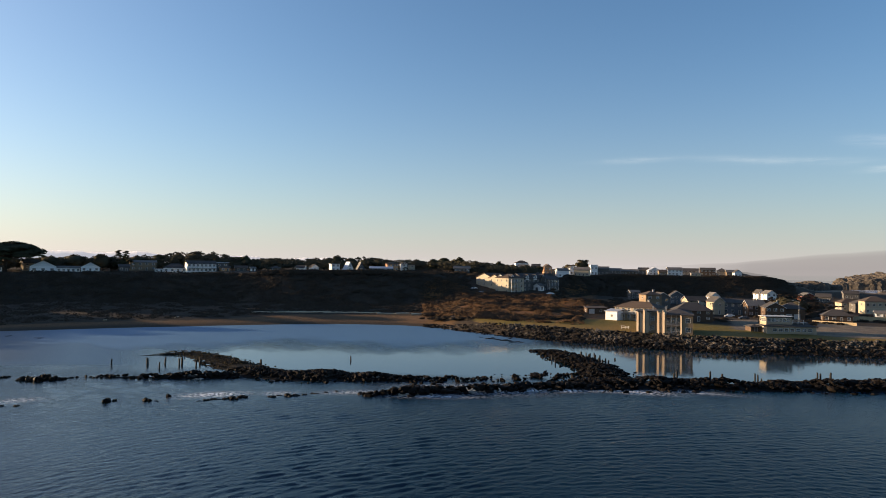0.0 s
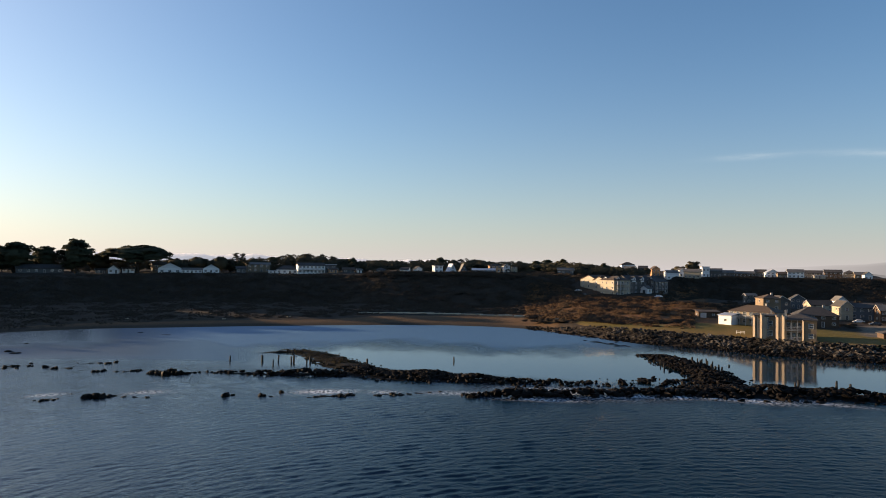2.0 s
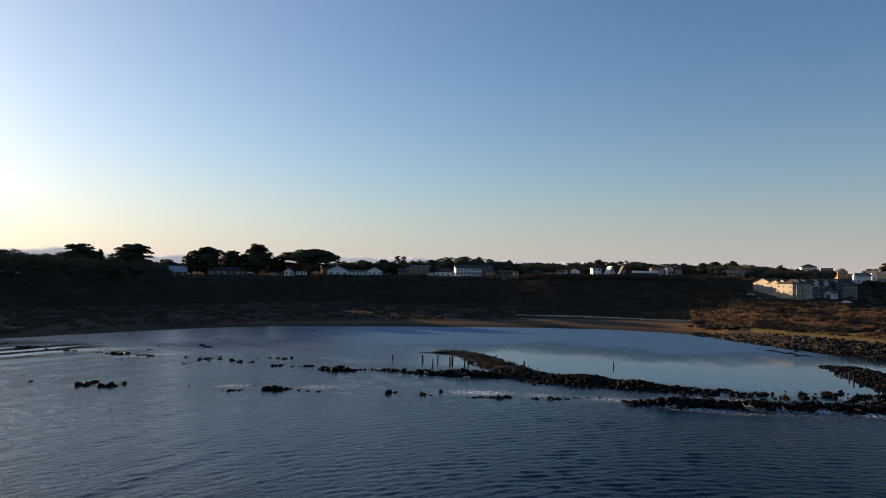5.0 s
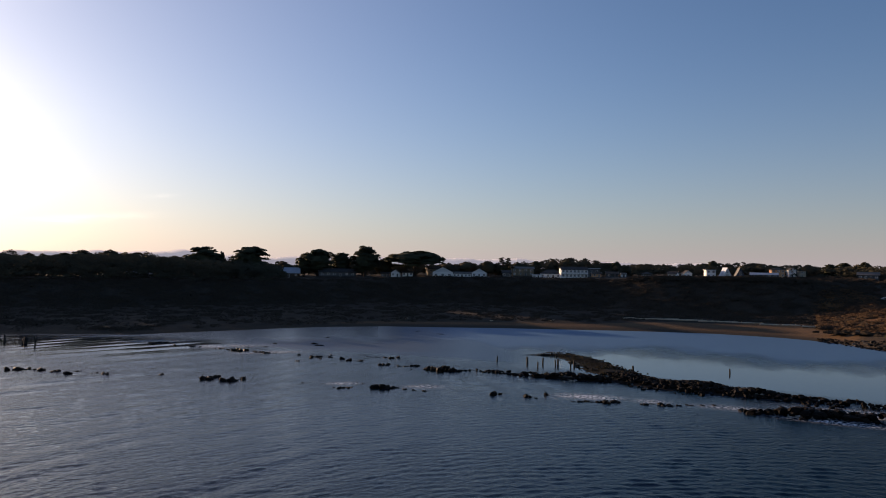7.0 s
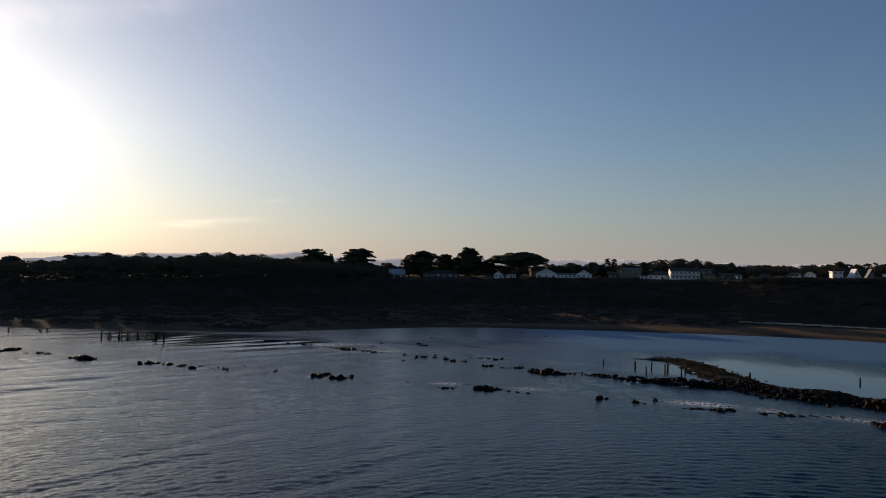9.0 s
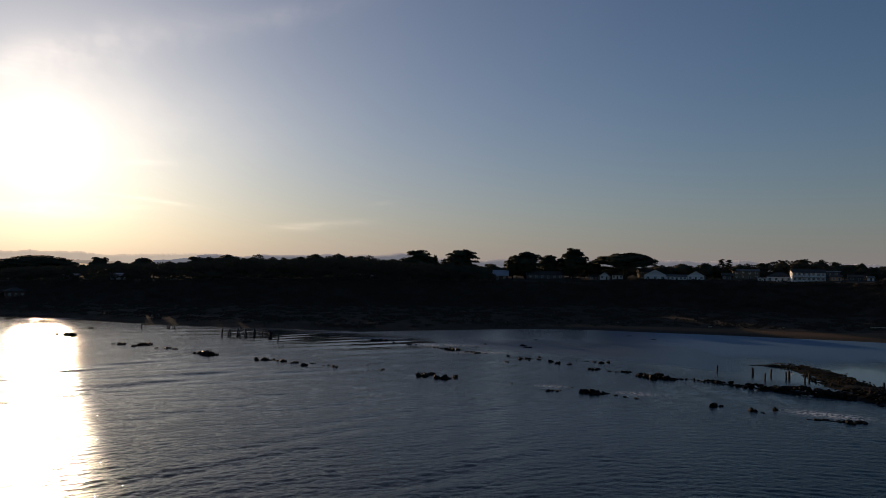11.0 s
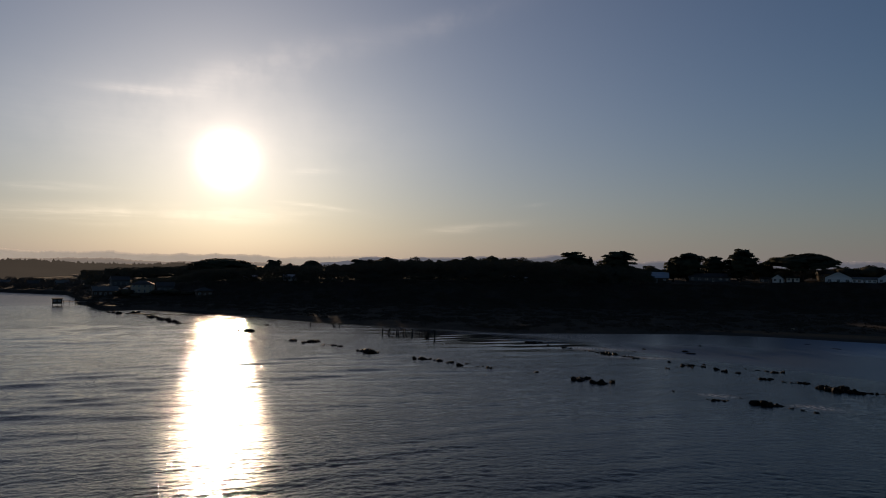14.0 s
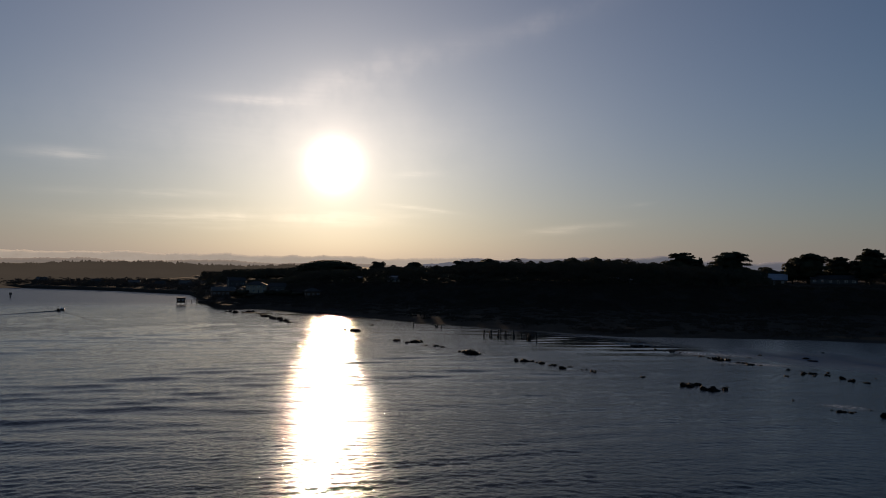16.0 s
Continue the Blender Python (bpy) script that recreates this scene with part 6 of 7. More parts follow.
def tree_meshes(kind, seed, mat, dense=34, leaf=0.42):
    """Trunk and crown of a tree, ten metres high and ten wide, to be scaled."""
    rnd = np.random.RandomState(seed)
    balls = crown_balls(rnd, kind, 10.0, 10.0 if kind != "conifer" else 5.0)
    v, f, lie = tufts(rnd, [b[:3] for b in balls], [b[3] for b in balls], dense, leaf, 0.6 if kind in ("umbrella", "cypress") else 0.9, 0.15,
                      [Vector((x, y, (z - 4.5) * 1.3)).normalized()[:] for x, y, z, _ in balls])
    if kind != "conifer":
        # an added solid inside the crown, blocking light and sunlit leaves behind it
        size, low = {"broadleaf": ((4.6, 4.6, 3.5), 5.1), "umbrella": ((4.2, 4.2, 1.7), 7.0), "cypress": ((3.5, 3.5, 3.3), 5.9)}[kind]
        blocker = bmesh.new()
        bmesh.ops.create_icosphere(blocker, subdivisions=3, radius=1.0)
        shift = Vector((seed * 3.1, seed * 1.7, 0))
        core = np.array([(q.co * (0.86 + 0.3 * noise.noise(q.co * 2.3 + shift)))[:] for q in blocker.verts]) * size + [0, 0, low]
        lean_out = np.array([q.co[:] for q in blocker.verts])
        core_faces = np.array([[q.index for q in face.verts] for face in blocker.faces])
        blocker.free()
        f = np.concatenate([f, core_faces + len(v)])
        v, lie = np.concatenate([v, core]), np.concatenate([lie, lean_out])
    crown = leaf_mesh("crown", v, f, lie, [mat])
    pr = random.Random(seed)
    bm = bmesh.new()
    lean = Vector((rnd.uniform(-0.8, 0.8), rnd.uniform(-0.5, 0.5), 5.6))
    add_post(bm, (0, 0, -0.8), lean * 0.5, 0.42, 0.30, 8, 0.15, pr)
    add_post(bm, lean * 0.5, lean, 0.30, 0.2, 8, 0.15, pr)
    if kind == "conifer":
        add_post(bm, lean, (lean.x * 0.5, lean.y * 0.5, 9.4), 0.2, 0.05, 6, 0.05, pr)
    for k in range(9):
        x, y, z, _ = balls[rnd.randint(len(balls))]
        start = lean * rnd.uniform(0.45, 1.0)
        add_post(bm, start, (x, y, z), 0.13, 0.04, 5, 0.3, pr)
    me = bpy.data.meshes.new("trunk")
    bm.to_mesh(me)
    bm.free()
    me.materials.append(BARK)
    return me, crown


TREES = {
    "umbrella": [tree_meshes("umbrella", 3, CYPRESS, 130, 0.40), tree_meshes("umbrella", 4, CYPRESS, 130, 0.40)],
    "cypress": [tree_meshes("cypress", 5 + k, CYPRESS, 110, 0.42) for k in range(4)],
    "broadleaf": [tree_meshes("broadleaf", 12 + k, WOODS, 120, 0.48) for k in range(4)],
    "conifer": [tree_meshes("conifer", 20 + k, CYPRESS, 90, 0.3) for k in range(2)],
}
SAYS = {"umbrella": "wide flat-topped dark cypress on the bluff", "cypress": "wind-shaped dark cypress with layered branches", "broadleaf": "dense dark rounded tree on the bluff", "conifer": "dark pointed pine among other trees"}


def tree(kind, b, d, high, wide, rnd, group, which=None):
    m = stand(b, d, rnd.uniform(0, 360)) if which is None else stand(b, d, 25 * which)
    t = thing("cypress_tree" if kind in ("umbrella", "cypress") else "pine_tree" if kind == "conifer" else "tree", m, SAYS[kind], "tree", group)
    trunk, crown = TREES[kind][(which if which is not None else rnd.randrange(9)) % len(TREES[kind])]
    unit = 10.0 if kind != "conifer" else 5.0
    s = Matrix.Diagonal((wide / unit, wide / unit * rnd.uniform(0.85, 1.1), high / 10.0, 1))
    piece("trunk", trunk, t, s)
    piece("crown", crown, t, s)


# bearing, distance, height of the top, crown width, kind, shape
TREES_EAST = [
    (77.68, 560, 30.2, 45.9, 'umbrella', 1), (73.73, 540, 29.5, 14.2, 'broadleaf', None), (72.48, 530, 26.7, 13.9, 'broadleaf', None),
    (70.78, 540, 29.5, 18.6, 'broadleaf', None), (68.83, 520, 26.8, 17.9, 'broadleaf', None), (66.63, 470, 30.3, 21.2, 'broadleaf', None),
    (64.61, 475, 31.7, 22.6, 'broadleaf', None), (62.56, 470, 31.2, 21.2, 'broadleaf', None), (61.09, 465, 30.5, 16.0, 'broadleaf', None),
    (59.56, 470, 29.6, 11.6, 'broadleaf', None), (57.7, 460, 32.8, 18.1, 'broadleaf', None), (55.83, 460, 33.4, 20.4, 'broadleaf', None)
] + [
    (54.28, 462, 32.4, 14.4, 'broadleaf', None), (53.01, 470, 31.6, 17.0, 'broadleaf', None), (51.27, 470, 30.2, 16.2, 'broadleaf', None),
    (49.27, 450, 35.0, 23.6, 'cypress', 0), (47.86, 452, 31.8, 4.8, 'cypress', 2), (45.78, 448, 36.0, 23.5, 'cypress', 1),
    (42.94, 480, 27.3, 17.3, 'broadleaf', None), (41.45, 455, 31.4, 12.7, 'cypress', None), (40.33, 452, 35.0, 20.0, 'cypress', 3),
    (38.43, 458, 33.1, 15.8, 'cypress', None), (36.53, 448, 36.6, 19.8, 'cypress', 2), (35.03, 460, 30.9, 15.8, 'broadleaf', None),
]
TREES_WEST = [
    (32.42, 455, 36.6, 38.8, 'umbrella', 0), (29.61, 480, 28.7, 10.2, 'broadleaf', None), (28.06, 478, 29.9, 16.5, 'broadleaf', None),
    (26.29, 470, 30.3, 10.8, 'broadleaf', None), (25.15, 468, 32.0, 10.7, 'conifer', None), (23.89, 480, 29.9, 12.6, 'broadleaf', None),
    (24.67, 468, 31.8, 9.2, 'conifer', None), (25.71, 475, 28.7, 9.3, 'broadleaf', None), (15.98, 490, 31.3, 6.4, 'umbrella', None),
    (-11.46, 640, 33.8, 14.2, 'broadleaf', None), (-10.42, 640, 29.0, 12.6, 'broadleaf', None), (-1.33, 560, 31.9, 13.8, 'broadleaf', None),
    (-2.88, 560, 29.8, 11.9, 'broadleaf', None), (-4.89, 580, 28.8, 12.4, 'broadleaf', None), (-6.84, 590, 26.3, 9.7, 'broadleaf', None),
    (-26.51, 372, 13.4, 12.2, 'broadleaf', None), (-27.25, 366, 12.1, 10.2, 'broadleaf', None), (-26.24, 364, 9.3, 9.0, 'broadleaf', None),
    (83.4, 640, 15.6, 17.0, 'broadleaf', None), (84.7, 660, 14.2, 16.6, 'broadleaf', None), (81.86, 620, 17.0, 17.3, 'broadleaf', None),
    (85.99, 650, 12.7, 14.0, 'broadleaf', None), (84.55, 462, 9.6, 11.0, 'broadleaf', None), (85.05, 466, 8.4, 9.0, 'broadleaf', None), (82.35, 458, 9.4, 10.0, 'broadleaf', None),
    (81.2, 452, 10.0, 9.0, 'broadleaf', None), (83.95, 455, 6.4, 7.0, 'broadleaf', None), (80.2, 446, 9.0, 10.0, 'broadleaf', None),
]
# height of the wooded skyline behind the houses, by bearing
TREELINE = [
    (-7.98, 26.7), (-5.14, 27.9), (-3.89, 28.5), (-2.4, 29.9), (-1.32, 31.4), (-0.02, 30.1), (0.86, 29.6), (2.64, 30.6), (4.9, 29.9), (6.28, 31.8),
    (7.66, 30.8), (9.05, 30.3), (10.45, 30.5), (11.61, 29.1), (12.78, 29.4), (14.43, 30.0), (15.37, 28.7), (16.54, 30.2), (17.72, 32.1),
    (18.89, 33.6), (20.29, 33.4), (21.45, 32.4), (22.37, 29.4), (23.52, 30.1), (24.89, 29.3), (26.03, 28.5), (28.06, 29.4), (31.0, 28.0),
    (34.27, 28.4), (37.69, 28.8), (41.67, 26.0), (43.48, 26.6), (45.31, 28.0), (48.09, 29.3), (50.9, 30.2), (53.71, 31.5), (57.47, 31.9),
    (60.26, 29.5), (63.93, 30.6), (67.51, 27.7),
]
EAST_WOODS = [
    (79.2, 25.0), (80.6, 17.0), (83.62, 14.5), (85.78, 13.0), (87.9, 13.4), (89.96, 25.4), (92.35, 23.9), (93.9, 24.3), (95.78, 23.8), (97.59, 21.7),
    (99.35, 23.6), (101.04, 25.4),
]


def build_trees():
    rnd = random.Random(77)
    for b, d, top, wide, kind, which in TREES_EAST + TREES_WEST:
        tree(kind, b, d, max(3.0, top - rough_land(b, d)) * (1.01 if kind != "broadleaf" else 1.08), wide, rnd, "cypresses and other trees on the bluff", which)
    # the skyline wood: single trees, shoulder to shoulder
    b = -8.0
    while b < 67:
        d = 500 + rnd.uniform(-12, 26)
        high = along(TREELINE, b) + (d - 505) * (along(TREELINE, b) - 25) / 505 - rough_land(b, d)
        if high > 2.5:
            tree("broadleaf" if rnd.random() < 0.8 else "cypress", b, d, high * rnd.uniform(0.92, 1.12), max(7.0, high * rnd.uniform(0.9, 1.4)), rnd, "skyline wood")
        b += rnd.uniform(0.9, 1.35)


build_trees()


def to_water(centres):
    """Dense scrub and wood edges, lit as one slope that faces away from the land behind it."""
    out = []
    for x, y, _ in centres:
        b = math.degrees(math.atan2(-x, y))
        edge = spot(b + 1.6, along(LIP, b + 1.6)) - spot(b - 1.6, along(LIP, b - 1.6))
        away = Vector((edge.y, -edge.x, 0)).normalized()
        if away.dot(Vector((x, y, 0))) > 0:
            away = -away
        away = (away - Vector((x, y, 0)).normalized() * 0.5).normalized()
        out.append((0.64 * away.x, 0.64 * away.y, 0.77))
    return out


def leafy(name, centres, radii, count, size, mats, label, category, seed, flat=0.8, facing=None):
    rnd = np.random.RandomState(seed)
    v, f, lie = tufts(rnd, centres, radii, count, size, flat, 0.0, facing)
    tagged(new(name, leaf_mesh(name, v, f, lie, mats)), label, category, kind="stuff")


def build_woods():
    rnd = random.Random(9)
    at, size = [], []
    for _ in range(1300):
        b = rnd.uniform(-8, 68)
        d = rnd.uniform(472, 540)
        z = rough_land(b, d)
        top = along(TREELINE, b) + (d - 505) * 0.012 - z
        for _ in range(2):
            at.append(spot(b + rnd.uniform(-0.3, 0.3), d, z + max(1.0, top * rnd.uniform(0.1, 0.72)))[:])
            size.append(rnd.uniform(2.0, 3.6))
    # the wood closes up behind the houses on the higher part of the bluff
    for _ in range(760):
        b = rnd.uniform(-5, 23.5)
        d = rnd.uniform(492, 545)
        z = rough_land(b, d)
        top = along(TREELINE, b) + (d - 505) * (along(TREELINE, b) - 25) / 505 - z
        r = rnd.uniform(1.5, 2.6)
        at.append(spot(b, d, z + max(1.0, top * rnd.uniform(0.3, 1.0) - 0.5 * r))[:])
        size.append(r)
    for _ in range(3000):
        b = rnd.uniform(43, 84)
        lip = along(LIP, b)
        d = rnd.uniform(lip - 4, lip + 75)
        z = rough_land(b, d)
        roof = (along(TREELINE, b) if b < 67 else float(np.interp(b, [67, 79, 81, 84], [27.7, 23, 15, 11]))) - z
        at.append(spot(b, d, z + max(0.8, roof * rnd.uniform(0.05, 0.8)))[:])
        size.append(rnd.uniform(1.8, 3.4))
    leafy("skyline_woods", at, size, 40, 0.66, [WOODS], "dark undergrowth and small trees behind the houses", "woods", 1, 0.8, to_water(at))
    at, size = [], []
    for _ in range(1500):
        b = rnd.uniform(76, 87.5)
        d = rnd.uniform(600, 1250)
        z = rough_land(b, d)
        top = ((along(EAST_WOODS, b) - 25) * d / 1100 + 25 - z) * (0.45 if b > 86 else 1.0)
        at.append(spot(b, d, z + max(1.0, top * rnd.uniform(0.1, 0.98)))[:])
        size.append(rnd.uniform(3.0, 5.5))
    leafy("east_woods", at, size, 44, 1.2, [WOODS], "dark conifer woods inland of the town", "woods", 2, 1.1, to_water(at))
    at, size = [], []
    # low trees and scrub along the far waterfront
    for _ in range(1100):
        b = rnd.uniform(87.5, 106)
        d = along(SHORE, b) + rnd.uniform(14, 150)
        r = rnd.uniform(1.6, 3.6)
        at.append(spot(b, d, rough_land(b, d) + r * rnd.uniform(0.1, 0.9))[:])
        size.append(r)
    leafy("waterfront_scrub", at, size, 40, 0.8, [THIN], "thin brown scrub and low trees along the far shore", "scrub", 6, 1.0, to_water(at))


build_woods()


def build_scrub():
    rnd = random.Random(14)
    dark, dark_r, rust, rust_r = [], [], [], []
    # face of the bluff and the strip at its foot
    while len(dark) < 4000:
        b = rnd.uniform(-2, 88)
        toe, lip = along(TOE, b), along(LIP, b)
        d = rnd.uniform(toe - 4, lip + 6) if rnd.random() < 0.62 else rnd.uniform(along(SHORE, b) + float(np.interp(b, [0, 12, 18, 28, 36], [38, 38, 22, 17, 8])), toe)
        r = rnd.uniform(1.8, 5.2)
        dark.append(spot(b, d, rough_land(b, d) - r * 0.08)[:])
        dark_r.append(r)
    # slope of the south bluff and round the hotel
    for _ in range(2200):
        b = rnd.uniform(-27, -2)
        toe, lip = along(TOE, b), along(LIP, b)
        d = rnd.uniform(toe - 10, lip + 6)
        if (-9.4 < b < -2.6 and 384 < d < 425) or (b > -10.5 and d < 372):
            continue
        r = rnd.uniform(1.5, 4.0)
        dark.append(spot(b, d, rough_land(b, d) - r * 0.05)[:])
        dark_r.append(r)
    dune, dune_r = [], []
    for _ in range(8200):
        b = rnd.uniform(-15.5, 1.5)
        s, lip = along(SHORE, b), along(LIP, b)
        d = rnd.uniform(s + 24, lip - 4 if b > -9 else 440)
        lump = 0.6 * noise.noise(spot(b, d) * 0.04 + Vector((3, 8, 0))) + 0.6 * noise.noise(spot(b, d) * 0.13)
        if b < -11.5 and d < 322 or b < -8.8 and rnd.random() < 0.5:
            continue
        r = rnd.uniform(0.6, 1.9) * (1.2 + 0.8 * lump)
        p = spot(b, d, rough_land(b, d) + r * 0.2)[:]
        if lump + rnd.gauss(0, 0.14) < -0.08:
            continue
        if lump + rnd.gauss(0, 0.1) > 0.2:
            dune.append(p)
            dune_r.append(r * 1.1)
        else:
            rust.append(p)
            rust_r.append(r * 0.8)
    # shrubs before the houses on the south bluff
    for _ in range(420):
        b = rnd.uniform(-25.5, -9)
        d = along(LIP, b) + rnd.uniform(-6, 12)
        r = rnd.uniform(0.8, 1.8)
        dark.append(spot(b, d, rough_land(b, d) + r * 0.2)[:])
        dark_r.append(r)
    # thicket along the brink
    for _ in range(620):
        b = rnd.uniform(2, 15)
        d = along(LIP, b) + rnd.uniform(-3, 7)
        r = rnd.uniform(1.0, 1.9)
        dark.append(spot(b, d, rough_land(b, d) + r * 0.5)[:])
        dark_r.append(r)
    # level ground behind the hotel
    homes = [o.location for o in bpy.data.objects if o.parent is None and ("house" in o.name or "building" in o.name or "hotel" in o.name)]
    for _ in range(1500):
        b = rnd.uniform(-11, 6)
        d = rnd.uniform(along(LIP, b) + 3, 500)
        p = spot(b, d, rough_land(b, d))
        if min((p - h).length for h in homes) < 13 or (-9.6 < b < -2.4 and 384 < d < 428):
            continue
        r = rnd.uniform(0.7, 2.2)
        dark.append((p.x, p.y, p.z + r * 0.3))
        dark_r.append(r)
    # dark thickets between the houses on the flat
    for b0, d0, wide, high, count in ((-26.9, 478, 14, 7.0, 90), (-28.3, 452, 9, 4.0, 50), (-29.1, 372, 5, 2.4, 30), (-25.9, 430, 8, 3.5, 40), (-20.6, 316, 4, 1.8, 24), (-22.6, 470, 12, 4.5, 60), (-18.4, 320, 3.5, 2.0, 20), (-16.0, 420, 9, 4.0, 40), (-0.2, 296, 7, 2.0, 40), (-1.6, 290, 7, 2.0, 40), (-8.2, 282, 7, 1.8, 40), (-10.6, 286, 5, 1.8, 30), (-23.2, 388, 9, 4.5, 60), (-19.2, 352, 6, 3.2, 40), (-27.9, 400, 12, 5.5, 70), (-14.2, 345, 6, 3.0, 30)):
        for _ in range(count):
            q = spot(b0, d0) + Vector((rnd.gauss(0, wide * 0.5), rnd.gauss(0, wide * 0.3), 0))
            r = rnd.uniform(0.8, 1.9)
            dark.append((q.x, q.y, rough_land(b0, d0) + max(0.2, rnd.uniform(0, high - r))))
            dark_r.append(r)
    # hedges and shrubs round the houses on the flat
    for _ in range(640):
        b = rnd.uniform(-34, -13.5)
        d = rnd.uniform(302, 530)
        if noise.noise(spot(b, d) * 0.06) < 0.02:
            continue
        for _ in range(3):
            r = rnd.uniform(0.6, 1.6)
            bb, dd = b + rnd.uniform(-0.25, 0.25), d + rnd.uniform(-1.2, 1.2)
            dark.append(spot(bb, dd, rough_land(bb, dd) + r * 0.3)[:])
            dark_r.append(r)
    leafy("bluff_scrub", dark, dark_r, 56, 0.6, [BRUSH], "dense dark scrub over the face of the bluff", "scrub", 3, 0.42, to_water(dark))
    leafy("dune_scrub", rust, rust_r, 44, 0.4, [RUSTY], "rust brown winter scrub above the rock bank", "scrub", 4, 0.5, [(-0.25, -0.3, 0.92)] * len(rust))
    leafy("dune_thicket", dune, dune_r, 44, 0.44, [BRUSH], "dark bushes between the rust brown scrub", "scrub", 5, 0.55, [(0.1, -0.45, 0.88)] * len(dune))


build_scrub()

# ---- small things ----


def build_bars():
    # low bars of mud and weed that the tide has left off the point
    rnd = random.Random(52)
    for b0, d0, b1, d1, wide, high in ((79.0, 352, 81.9, 362, 3.2, 0.5), (82.2, 366, 84.6, 372, 3.6, 0.6), (75.6, 352, 78.4, 358, 2.2, 0.35), (80.6, 380, 82.6, 384, 2.6, 0.35), (72.4, 312, 74.6, 326, 1.8, 0.3),
                                       (68.2, 296, 70.6, 306, 1.6, 0.3), (76.4, 330, 77.8, 333, 1.6, 0.3)):
        p, q = spot(b0, d0), spot(b1, d1)
        side = Vector((-(q - p).y, (q - p).x, 0)).normalized()
        verts, faces, n, m = [], [], 60, 9
        for k in range(n + 1):
            t = k / n
            w = wide * math.sin(math.pi * min(max(t, 0.02), 0.98)) ** 0.6 * (0.75 + 0.5 * noise.noise(Vector((t * 9, b0, 0))))
            bend = side * wide * 1.3 * noise.noise(Vector((t * 3, b0, 5)))
            for j in range(m):
                u = -1 + 2 * j / (m - 1)
                at = p.lerp(q, t) + bend + side * u * w
                verts.append((at.x, at.y, high * (1 - u * u) * (0.7 + 0.6 * noise.noise(at * 0.3)) - 0.12 + 0.1 * noise.noise(at * 1.4)))
        for k in range(n):
            for j in range(m - 1):
                i = k * m + j
                faces.append((i, i + 1, i + m + 1, i + m))
        me = mesh_from("mud_bar", verts, faces, [WEED], True)
        tagged(new("mud_bar", me), "low dark bar of weedy mud bared by the tide", "mud bar", "mud bars off the point")


build_bars()


